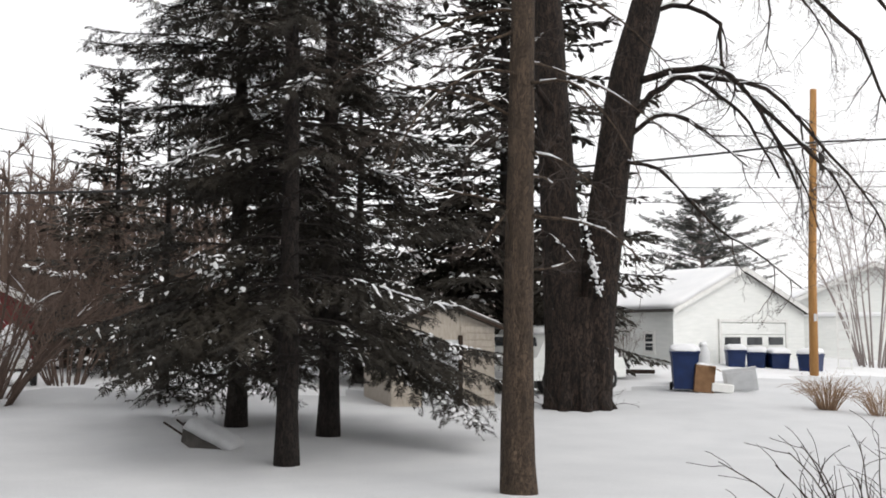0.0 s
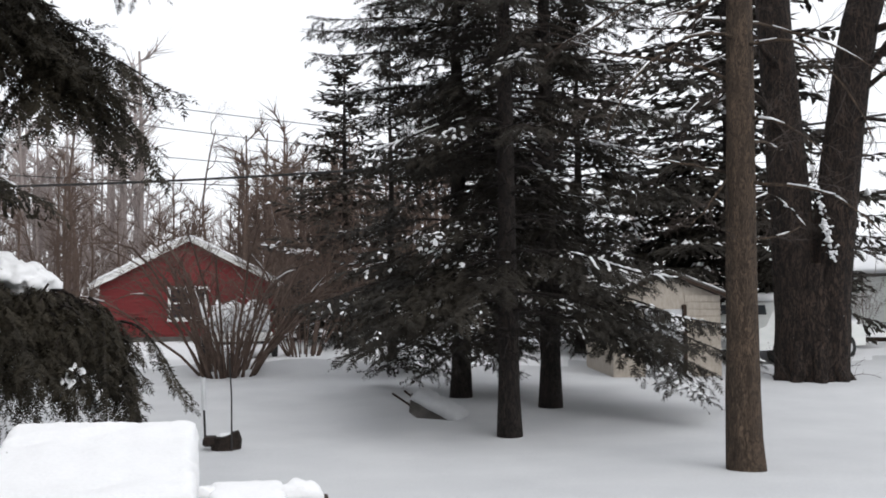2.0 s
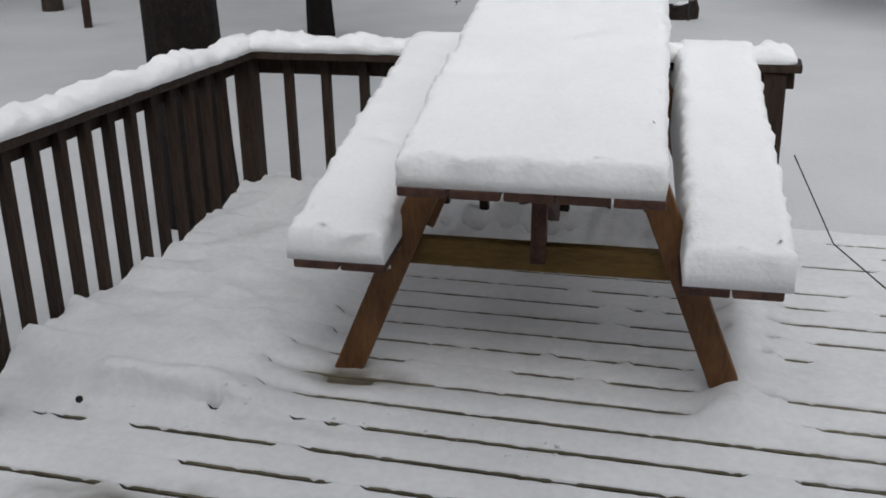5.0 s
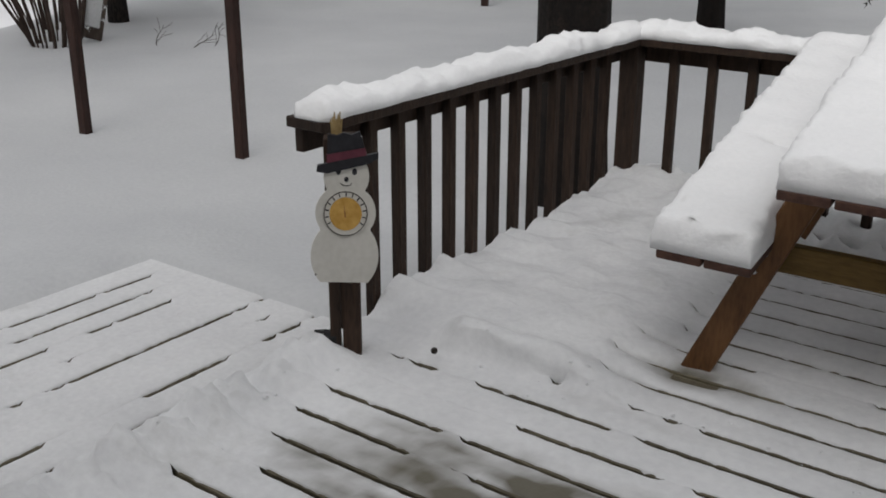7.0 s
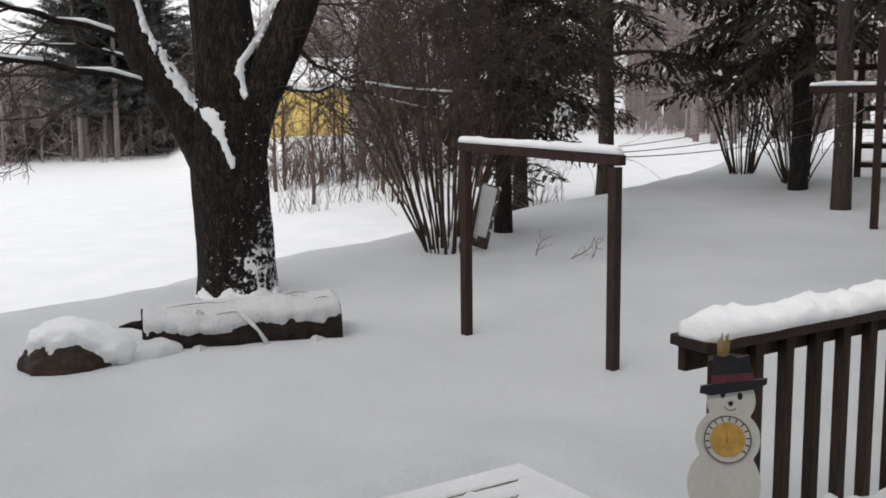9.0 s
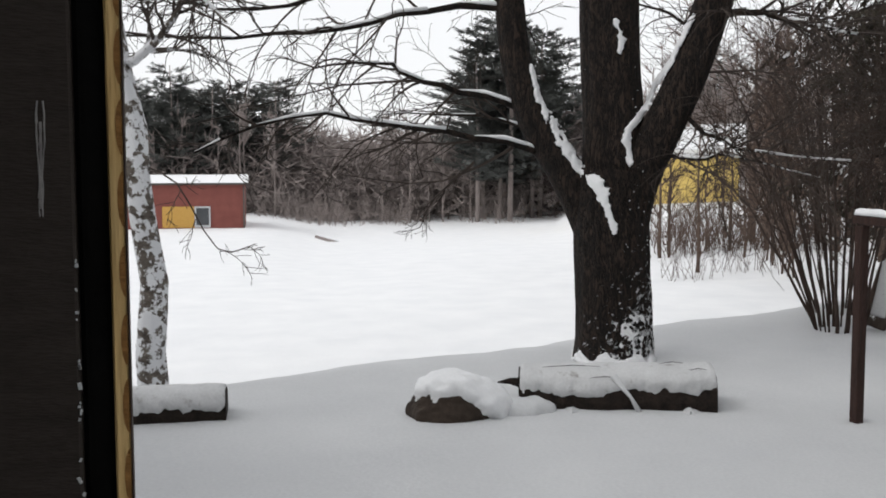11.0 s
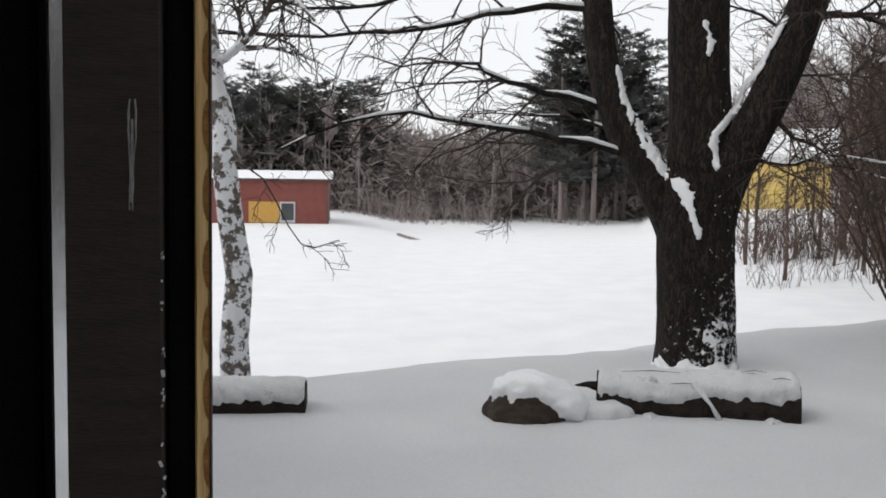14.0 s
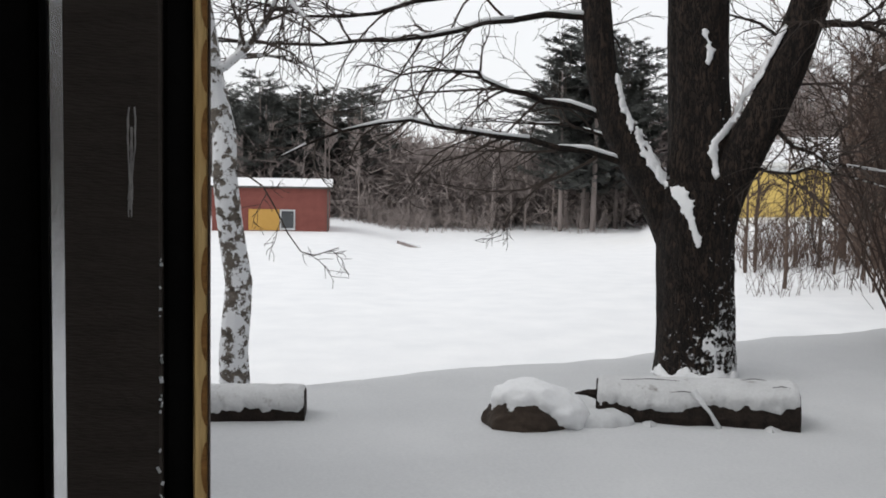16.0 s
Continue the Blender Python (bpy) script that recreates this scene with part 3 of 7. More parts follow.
def spruce(name, label, base, height, radius, low, trunk_r, seed, step=0.33, per=5, leaf=0.14, snow=0.25, needles=None, bark=None, lean=0.0, droop=0.45, shape=0.6, fan=0.5, bare=0.0, sector=None, kind="", top_detail=99.0, hang=0.2, category="spruce tree", gap=0.13, inner=0.25, pads=0.0, width=0.22, clumpy=0.0, skirt=None):
    """A conifer: tapered trunk, whorls of drooping boughs, needle sprays and snow."""
    rng = random.Random(seed)
    t = thing(name, label, category, pose(*base), kind=kind)
    tr = Shape()
    n = 14
    tr.tube([(lean * i / n + 0.04 * wob(i * 0.4, seed), 0.04 * wob(i * 0.4, seed, 4), -0.3 + (height + 0.3) * i / n) for i in range(n + 1)], [max(0.012, trunk_r * (1.25 if i == 0 else 1) * (1 - 0.93 * i / n)) for i in range(n + 1)], 10)
    part("trunk", tr, bark or BARK_DARK, t, smooth=True)
    fo, stems = Foliage(seed), Shape()
    z = low
    while z < height - 0.15:
        u = z / height
        far = z > top_detail
        for k in range(per if not far else max(3, per - 2)):
            az = rng.uniform(0, 2 * math.pi)
            foot = (lean * u, 0, z + rng.uniform(-0.15, 0.15))
            length = radius * max(0.06, (1 - u)) ** shape * rng.uniform(0.45, 1.15) * (0.75 + 0.25 * smoothstep(0, 1, z - low + 0.4))
            thin = sector and (math.degrees(az) - sector[0]) % 360 < sector[1] and rng.random() < sector[2] * (1.3 if z < 4.5 else 1.0) * (z < 7)
            if thin or rng.random() < (bare if z < 3.4 else 0.05):
                if sector:
                    dead_bough(stems, rng, foot, az, length * rng.uniform(0.3, 0.6))
                continue
            if clumpy and wob(math.cos(az) * 1.6 + seed, math.sin(az) * 1.6, z * 1.1) < clumpy - 0.55:
                continue
            bough(fo, stems, foot, az, length, droop * rng.uniform(0.7, 1.3), rng, gap=gap if not far else gap * 1.7, leaf=leaf if not far else leaf * 1.5, fan=fan, lift=0.12 + 0.5 * u, hang=hang, stem_r=0.012 + 0.014 * length / 3, inner=inner, laden=0.95 if rng.random() < pads else 0.0)
        z += step * (1 if not far else 1.5)
    if skirt:
        for k in range(skirt[2]):
            az = radians(skirt[0] + (skirt[1] - skirt[0]) * (k + rng.random()) / skirt[2])
            bough(fo, stems, (0, 0, rng.uniform(1.35, skirt[3])), az, radius * rng.uniform(0.6, 1.12), droop * rng.uniform(0.8, 1.5), rng, gap=gap, leaf=leaf, fan=fan * 0.8, lift=0.1, hang=hang, stem_r=0.02, inner=inner, laden=0.8 if rng.random() < 2.2 * pads else 0.0)
    g, w = fo.shapes(snow, width=width, snow_scale=0.95 if not pads else 0.66, thick=0.3 if not pads else 0.14, spray=pads > 0)
    w.add(fo.pad.v, fo.pad.f)
    stuff("branchwork", stems, bark or BARK_DARK, t)
    stuff("foliage", g, needles or NEEDLES, t)
    if w.v:
        stuff("branch_snow", w, SNOW, t, "clumps of snow on the boughs")
    return t


def at(x, y):
    return (x, y, gz(x, y) - 0.02)



# three spruces that stand close together over the yard
spruce("spruce_tree", "tall dark spruce with drooping snow-dusted boughs", at(3.15, 14.2), 13.5, 2.65, 1.3, 0.165, 11, snow=0.05, leaf=0.165, width=0.265, gap=0.115, bare=0.26, shape=0.4, step=0.27, per=8, inner=0.28, sector=(-150, 170, 0.55), pads=0.16, droop=0.6, hang=0.4, clumpy=0.25, skirt=(150, 208, 10, 2.7))
spruce("spruce_tree", "dark spruce with a bare lower trunk and snowy boughs", at(4.47, 17.06), 14.5, 3.1, 1.35, 0.19, 12, snow=0.05, leaf=0.175, width=0.265, gap=0.125, bare=0.25, shape=0.4, step=0.29, per=7, inner=0.3, sector=(-160, 105, 0.5), pads=0.16, droop=0.6, hang=0.4, clumpy=0.25, skirt=(-78, -15, 15, 2.3))
spruce("spruce_tree", "spruce behind its neighbours with low sweeping boughs", at(3.22, 18.77), 14, 3.1, 1.0, 0.19, 13, snow=0.055, leaf=0.175, width=0.265, gap=0.125, bare=0.15, shape=0.38, step=0.29, per=7, inner=0.2, sector=(-140, 100, 0.5), pads=0.2, droop=0.55, hang=0.35, clumpy=0.2)
spruce("spruce_tree", "narrow pointed spruce beyond the yard", at(2.45, 23.6), 7.5, 1.9, 0.3, 0.13, 14, leaf=0.2, snow=0.06, shape=0.8, step=0.36, gap=0.22)
spruce("spruce_tree", "pointed dark spruce behind the yard's spruces", at(1.85, 32.0), 9.0, 3.0, 0.5, 0.16, 18, leaf=0.24, snow=0.04, shape=0.7, step=0.3, per=7, gap=0.2, fan=0.6)
spruce("spruce_tree", "big dark spruce behind the twin-trunked maple", at(12.5, 27.6), 16, 4.7, 1.4, 0.25, 15, leaf=0.26, snow=0.02, gap=0.21, step=0.27, per=9, top_detail=4.5, fan=0.62, bare=0.0, shape=0.35)
spruce("spruce_tree", "spruce beyond the old shed", at(8.3, 28.4), 10, 3.3, 0.8, 0.2, 16, leaf=0.24, snow=0.03, gap=0.2, step=0.28, per=7, bare=0.1)
# conifers round the yard's edge, with unseen tall crowns made to shade it
spruce("conifer_tree", "dark conifer behind the bare shrub", at(-11.0, 8.0), 12, 1.9, 1.55, 0.12, 31, leaf=0.085, gap=0.09, snow=0.02, needles=NEEDLES_BROWN, bare=0.1, top_detail=5, droop=0.7, hang=0.7, step=0.2, per=7, clumpy=0.2)
spruce("conifer_tree", "conifer with a snow-streaked trunk at the yard's edge", at(-14.6, 13.0), 15, 3.6, 2.3, 0.16, 32, snow=0.01, needles=NEEDLES_BROWN, bark=BARK_STREAK, bare=0.2, per=6, leaf=0.14, step=0.3, top_detail=4.5, droop=0.5, hang=0.4)
spruce("conifer_tree", "brownish conifer with hanging boughs", at(-12.3, 15.6), 15, 3.6, 2.4, 0.16, 33, snow=0.01, needles=NEEDLES_BROWN, bare=0.15, per=7, leaf=0.14, step=0.28, top_detail=4.5, droop=0.7, hang=0.6)
spruce("conifer_tree", "slender conifer trunk with hanging boughs", at(-4.85, 11.75), 16, 3.4, 2.9, 0.15, 34, leaf=0.1, gap=0.1, snow=0.02, needles=NEEDLES_BROWN, bark=BARK_FLAKY, bare=0.2, per=7, top_detail=4.0, droop=0.8, hang=0.7)
spruce("conifer_tree", "tall conifer beyond the clothes line", at(-8.6, 18.5), 16, 3.7, 2.5, 0.2, 35, leaf=0.18, snow=0.015, needles=NEEDLES_BROWN, bare=0.2, per=8, top_detail=4.5, droop=0.6, hang=0.5)
spruce("conifer_tree", "dark conifer among the bare trees past the field edge", at(-20.5, 15.5), 12, 3.0, 1.0, 0.2, 36, leaf=0.2, snow=0.05, gap=0.24, step=0.45)


def clod(shape, rng, p, r, flat=0.8):
    """A small uneven lump of snow."""
    bm = bmesh.new()
    bmesh.ops.create_icosphere(bm, subdivisions=1, radius=r)
    shape.add([Vector(p) + Vector((v.co.x, v.co.y, v.co.z * flat)) * (1 + 0.3 * rng.uniform(-1, 1)) for v in bm.verts], [[v.index for v in f.verts] for f in bm.faces])
    bm.free()


def fuse(ob, voxel, soften):
    """Melts lumps together into one crust."""
    rm = ob.modifiers.new("fuse", "REMESH")
    rm.mode, rm.voxel_size, rm.use_smooth_shade = "VOXEL", voxel, True
    sm = ob.modifiers.new("soften", "SMOOTH")
    sm.iterations, sm.factor = soften, 0.5
    return ob


def railing_conifer():
    """The thick conifer by the railing, with the snow-laden bough that hangs over the yard."""
    bx, by = -2.86, 5.02
    t = thing("conifer_tree", "thick flaky-barked conifer beside the railing with a snow-laden bough", "conifer tree", pose(bx, by, -0.3))
    tr = Shape()
    tr.tube([(0.03 * wob(i * 0.5, 3), 0.03 * wob(i * 0.5, 7), -0.2 + 0.6 * i) for i in range(20)], [0.25 if i == 0 else 0.216 * (1 - 0.035 * i) for i in range(20)], 14)
    part("trunk", tr, BARK_FLAKY, t, smooth=True)
    rng = random.Random(41)
    fo, stems = Foliage(41), Shape()
    limb = [(0.1, 0.1, 4.6), (0.12, 0.6, 4.1), (0.15, 1.1, 3.0), (0.5, 1.55, 2.22), (1.0, 1.68, 2.06), (1.42, 1.78, 1.98), (1.8, 1.9, 1.78)]
    stems.tube(limb, [0.13, 0.12, 0.11, 0.08, 0.05, 0.03, 0.012], 8)
    for i in range(120):
        u = 0.47 + 0.53 * rng.random() ** 0.8
        k = min(int(u * 6), 5)
        q = Vector(limb[k]).lerp(Vector(limb[k + 1]), u * 6 - k)
        az = rng.uniform(-2.4, 1.5)
        bough(fo, stems, q + Vector((rng.uniform(-0.15, 0.15), rng.uniform(-0.2, 0.2), rng.uniform(-0.1, 0.05))), az, rng.uniform(0.5, 1.25) * (1.2 - 0.45 * u) * (0.65 if az < -1.6 else 1.0), rng.uniform(1.5, 5.0), rng, gap=0.06, leaf=0.075, fan=0.34, lift=0.5, hang=1.1, stem_r=0.01, inner=0.05)
    over = [(0.15, 1.1, 3.6), (0.5, 1.35, 3.05), (1.0, 1.5, 2.62)]
    stems.tube(over, [0.05, 0.035, 0.012], 6)
    for i in range(120):
        u = rng.random() * 2
        k = min(int(u), 1)
        q = Vector(over[k]).lerp(Vector(over[k + 1]), u - k)
        bough(fo, stems, q + Vector((rng.uniform(-0.12, 0.12), rng.uniform(-0.12, 0.12), rng.uniform(-0.06, 0.16))), rng.uniform(-3.1, 3.1), rng.uniform(0.18, 0.36), rng.uniform(0.3, 1.0), rng, gap=0.07, leaf=0.09, fan=0.5, lift=0.2, hang=0.4, stem_r=0.008, inner=0.05)
    high = [(0.1, 0.4, 4.9), (0.4, 1.1, 4.75), (0.8, 1.6, 4.4), (1.2, 1.85, 3.9), (1.6, 2.0, 3.3)]
    stems.tube(high, [0.07, 0.06, 0.045, 0.03, 0.012], 6)
    for i in range(150):
        u = 0.25 + 0.75 * rng.random()
        k = min(int(u * 4), 3)
        q = Vector(high[k]).lerp(Vector(high[k + 1]), u * 4 - k)
        bough(fo, stems, q + Vector((rng.uniform(-0.2, 0.1), rng.uniform(-0.2, 0.2), rng.uniform(-0.15, 0.15))), rng.uniform(-3.1, 1.4), rng.uniform(0.4, 0.8), rng.uniform(0.8, 2.6), rng, gap=0.085, leaf=0.11, fan=0.42, lift=0.4, hang=0.8, stem_r=0.01, inner=0.05)
    for z, az, l in ((5.0, 0.6, 2.6), (4.6, 1.1, 2.4), (5.4, 0.2, 2.6), (3.6, 1.35, 2.3), (5.2, 1.6, 2.6), (4.9, 0.83, 2.85), (4.0, 0.83, 2.8), (4.0, 2.3, 1.8), (4.3, 3.6, 1.8), (4.9, 4.2, 1.5), (5.8, 0.9, 2.5)):
        bough(fo, stems, (0.15 * math.cos(az), 0.15 * math.sin(az), z), az, l, 0.6, rng, gap=0.08, leaf=0.08, fan=0.45, lift=0.1, hang=0.6, stem_r=0.03)
    # upper crown out of view, added to shade the railing and yard
    z = 5.2
    while z < 11:
        for k in range(7):
            az = rng.uniform(0, 6.28)
            bough(fo, stems, (0, 0, z + rng.uniform(-0.2, 0.2)), az, 3.3 * (1.15 - z / 11) * rng.uniform(0.6, 1.1) + 0.3, 0.4, rng, gap=0.3, leaf=0.42, fan=0.55, lift=0.1, hang=0.3, stem_r=0.03)
        z += 0.4
    g, w = fo.shapes(0.05, width=0.24, snow_scale=0.8, spray=True)
    stuff("branchwork", stems, BARK_DARK, t)
    stuff("foliage", g, NEEDLES_BROWN, t, "dark bronzed hanging needles")
    stuff("branch_snow", w, SNOW, t)
    clods = Shape()
    ridge = [(0.42, 1.5, 2.3), (0.7, 1.6, 2.24), (0.98, 1.67, 2.17), (1.2, 1.72, 2.1), (1.42, 1.78, 2.0)]
    for i in range(1000):
        u = rng.random() * 4
        k = int(u)
        q = Vector(ridge[k]).lerp(Vector(ridge[k + 1]), u - k)
        w = (0.21 - 0.02 * u) * (1 + 0.35 * wob(u * 2.3, 4.4))
        clod(clods, rng, q + Vector((rng.gauss(0, 0.3) * w, rng.gauss(0, 0.55) * w, rng.uniform(-0.5, 0.5) * w)), rng.uniform(0.028, 0.06))
    fuse(part("snow_pad", clods, SNOW_LIT, t, "heavy pad of snow on the bough", smooth=True), 0.013, 5)
    part("snow_pad", snow_pile([(0.12, 0.75, 3.95), (0.18, 0.95, 3.6), (0.2, 1.15, 3.2)], [0.12, 0.16, 0.1], 0.1, seed=7), SNOW, t, smooth=True)
    return t


railing_conifer()


# ---- deck, platform and rails ----
DECK_W, DECK_N, DECK_S, DECK_E, SEAM = -2.2, 4.524, -0.002, 3.6, 1.32
PITCH, BOARD = 0.146, 0.131


def deck_boards(name, label, x0, x1, y0, y1, top, along_x, rows=None):
    """A deck of boards with open gaps on a dark frame."""
    t = thing(name, label, "deck", pose(0, 0, top), kind="structure")
    length = (x1 - x0) if along_x else (y1 - y0)
    s = Shape().box((0, 0, -0.019), (length, BOARD, 0.038) if along_x else (BOARD, length, 0.038), b=0.004)
    me = s.mesh("board", DECK_WOOD)
    a, b = (y0, y1) if along_x else (x0, x1)
    k = a + PITCH / 2
    while k < b - 0.03:
        o = new("board", me)
        o.parent = t
        o.location = ((x0 + x1) / 2, k, 0) if along_x else (k, (y0 + y1) / 2, 0)
        k += PITCH
    rim = Shape()
    cx, cy, w, d = (x0 + x1) / 2, (y0 + y1) / 2, x1 - x0, y1 - y0
    for c, sz in (((cx, y1 - 0.05, -0.14), (w - 0.05, 0.04, 0.19)), ((cx, y0 + 0.05, -0.14), (w - 0.05, 0.04, 0.19)), ((x0 + 0.05, cy, -0.14), (0.04, d - 0.15, 0.19)), ((x1 - 0.05, cy, -0.14), (0.04, d - 0.15, 0.19))):
        rim.box(c, sz)
    n = int(w / 0.5) if along_x else int(d / 0.5)
    for i in range(1, n):
        if along_x:
            rim.box((x0 + w * i / n, cy, -0.14), (0.04, d - 0.2, 0.18))
        else:
            rim.box((cx, y0 + d * i / n, -0.14), (w - 0.2, 0.04, 0.18))
    part("joists", rim, RAIL_WOOD, t, "dark joists and rim under the boards")
    return t


deck_boards("deck", "weathered wooden deck boards half buried in trodden snow", DECK_W, SEAM, DECK_S, DECK_N, 0.0, True)
deck_boards("deck_side", "deck boards laid crosswise beside the main deck", SEAM, SEAM + 2 * PITCH, DECK_S, DECK_N, 0.0, False)
deck_boards("deck_end", "deck boards past the crosswise seam", SEAM + 2 * PITCH, DECK_E, DECK_S, DECK_N, 0.0, True)
deck_boards("platform", "low wooden platform one step below the deck", -3.68, -2.24, 0.3, 2.72, -0.19, False)


# dark sheet added below the boards so that the gaps look shaded
soil = part("gap_shade_sheet", Shape().box((0.67, 2.26, -0.38), (5.6, 4.4, 0.22)).box((-2.98, 1.51, -0.395), (1.34, 2.3, 0.22)), GAP_SHADE)
tagged(soil, "dark sheet under the deck boards that blackens the gaps", "soil", kind="structure")


def snow_sheet(name, label, x0, x1, y0, y1, top, along_x, depth, gap_open, slush=None):
    """A thin layer of snow, strip by strip over the boards: open along many of the gaps, bare where it is worn away."""
    s = Shape()
    (a0, a1), (b0, b1) = ((x0, x1), (y0, y1)) if along_x else ((y0, y1), (x0, x1))
    n, rows = int((a1 - a0) / 0.022), round((b1 - b0) / PITCH)

    def openness(l, k):
        x, y = (l, b0 + k * PITCH) if along_x else (b0 + k * PITCH, l)
        if k <= 0 or k >= rows:
            return 0.0
        run = 0.8 * wob(l * 1.7, k * 7.3, 1.5) + 0.75 * wob(l * 4.5, k * 3.7, 4.4) + 0.45 * wob(l * 13, k * 5, 7)
        return smoothstep(-0.02, 0.04, gap_open(x, y) - run) * (1 - smoothstep(0.032, 0.05, depth(x, y)))

    cross = (-1.0, -0.99, -0.9, -0.6, -0.2, 0.2, 0.6, 0.9, 0.99, 1.0)
    for k in range(rows):
        base = len(s.v)
        mid = b0 + (k + 0.5) * PITCH
        for i in range(n + 1):
            l = a0 + (a1 - a0) * i / n
            lo, hi = openness(l, k), openness(l, k + 1)
            for c in cross:
                o = lo if c < 0 else hi
                edge = PITCH / 2 + 0.0006 - o * (0.0108 + 0.003 * wob(l * 7, k * 3 + c, 2) + 0.005 * wob(l * 32, k * 3 + c, 2))
                q = mid + math.copysign(edge - (0.0 if abs(c) == 1 else 0.003 if abs(c) == 0.99 else (1 - abs(c)) * 0.07), c)
                h = depth(*((l, q) if along_x else (q, l)))
                if abs(c) == 1:
                    h -= o * (max(h, 0) + 0.008)
                elif abs(c) == 0.99:
                    h -= o * 0.9 * max(h, 0) + (1 - o) * 0.0012 * (h < 0.04)
                elif abs(c) == 0.9:
                    h -= o * 0.6 * max(h, 0)
                z = top + max(h, -0.012) + 0.003
                s.v.append((l, q, z) if along_x else (q, l, z))
        m = len(cross)
        for i in range(n):
            for j in range(m - 1):
                f = (i * m + j, (i + 1) * m + j, (i + 1) * m + j + 1, i * m + j + 1)
                s.f.append(tuple(base + v for v in (f if along_x else f[::-1])))
    ob = part(name, s, SNOW_ROUGH, smooth=True)
    if slush:
        wet = ob.data.attributes.new("slush", "FLOAT", "POINT")
        wet.data.foreach_set("value", [slush(v[0], v[1]) for v in s.v])
    return tagged(ob, label, "snow", kind="stuff")


def deck_slush(x, y):
    """Where feet have pressed the snow to wet slush."""
    w = 0.0
    for cx, cy, rx, ry, a in ((-1.3, 1.72, 0.5, 0.13, 1.3), (-1.05, 1.95, 0.4, 0.12, 1.0), (-1.55, 1.95, 0.22, 0.09, 0.6), (-0.6, 1.75, 0.4, 0.1, 0.5), (-1.1, 2.76, 0.2, 0.08, 1.0), (-1.2, 2.42, 0.35, 0.05, 0.35), (-0.2, 2.2, 0.5, 0.12, 0.25)):
        w += a * math.exp(-((x - cx) / rx) ** 2 - ((y - cy) / ry) ** 2)
    return w * (0.75 + 0.9 * wob(x * 5, y * 9, 3) + 0.5 * wob(x * 17, y * 26, 5))


def deck_depth(x, y):
    """Snow on the deck: thin and trodden by the door, a ridge past it, deep against the rails."""
    h = 0.0065 + 0.005 * wob(x * 1.7, y * 1.7, 3) + 0.003 * wob(x * 6, y * 6, 5) + 0.003 * wob(x * 17, y * 17, 6)
    edge = 2.47 + 0.13 * smoothstep(-1.3, -0.6, x) + 0.1 * smoothstep(-0.6, -0.3, x) + 0.05 * wob(x * 2.2, 0.3) + 0.02 * wob(x * 8, 0.7)
    under = smoothstep(-1.5, -1.12, x) * (1 - smoothstep(-0.1, 0.12, x)) * (1 - smoothstep(4.1, 4.4, y))
    crisp = smoothstep(-1.95, -1.75, x)
    deep = smoothstep(edge - 0.005 - 0.12 * (1 - crisp), edge + 0.018 + 0.2 * (1 - crisp), y) * (1 - 0.92 * under) * (1 - smoothstep(0.0, 0.3, x))
    h += deep * (0.062 + 0.03 * wob(x * 2, y * 2, 9) + 0.02 * wob(x * 7, y * 7, 2) + 0.008 * wob(x * 18, y * 18, 2))
    h += (0.05 * (1 - smoothstep(-1.6, -1.1, x)) + 0.01 + 0.05 * wob(x * 7, 2.2) + 0.05 * wob(x * 13, 4.2)) * smoothstep(3.6, 4.35, y) * (1 - smoothstep(0.0, 0.35, x)) + 0.05 * smoothstep(1.95, 2.15, -x) * smoothstep(2.2, 2.5, y) * (wob(y * 7, 1.1) + 0.5 * wob(y * 16, 3.3))
    h += 0.035 * math.exp(-((y - edge - 0.055) / 0.06) ** 2) * crisp * (1 - under) * (1 - smoothstep(-0.1, 0.2, x))
    h += 0.08 * max(0.0, 0.7 + 0.9 * wob(y * 5, 8.8) + 0.6 * wob(y * 14, 8.1) + 0.7 * wob(x * 22, y * 22, 3.1) + 0.35 * wob(x * 48, y * 48, 5.1)) * math.exp(-((x + 2.1 + 0.05 * wob(y * 6, 2.2)) / 0.085) ** 2) * (1 - smoothstep(2.15, 2.35, y))
    wy = y + 0.03 * wob(x * 4, y * 4, 21)
    foot = math.exp(-(((x + 1.09) / 0.09) ** 4 + ((wy - 2.755) / 0.042) ** 4))
    h -= foot * (max(h, 0.0) + 0.012)
    return h


def deck_gap(x, y):
    under = smoothstep(-1.5, -1.12, x) * (1 - smoothstep(0.0, 0.2, x))
    return 0.13 + 0.34 * under - 1.2 * (1 - smoothstep(-2.02, -1.9, x)) - 0.4 * smoothstep(3.7, 4.2, y) * under


snow_sheet("deck_snow", "trodden snow over the deck boards with dark gaps", DECK_W, SEAM - 0.006, DECK_S, DECK_N, 0.0, True, deck_depth, deck_gap, deck_slush)
snow_sheet("deck_snow", "snow along the crosswise deck boards", SEAM + 0.002, SEAM + 2 * PITCH, DECK_S, DECK_N, 0.0, False, lambda x, y: 0.009 + 0.005 * wob(x * 5, y * 2, 3), lambda x, y: 0.35)
snow_sheet("deck_snow", "snow over the far deck boards", SEAM + 2 * PITCH + 0.004, DECK_E, DECK_S, DECK_N, 0.0, True, lambda x, y: 0.012 + 0.006 * wob(x * 3, y * 3, 3), lambda x, y: 0.0)
snow_sheet("platform_snow", "thin snow over the low platform boards", -3.68, -2.25, 0.3, 2.72, -0.19, False, lambda x, y: 0.009 + 0.004 * wob(x * 3, y * 3, 3) + 0.05 * smoothstep(-2.4, -2.27, x), lambda x, y: 0.04)

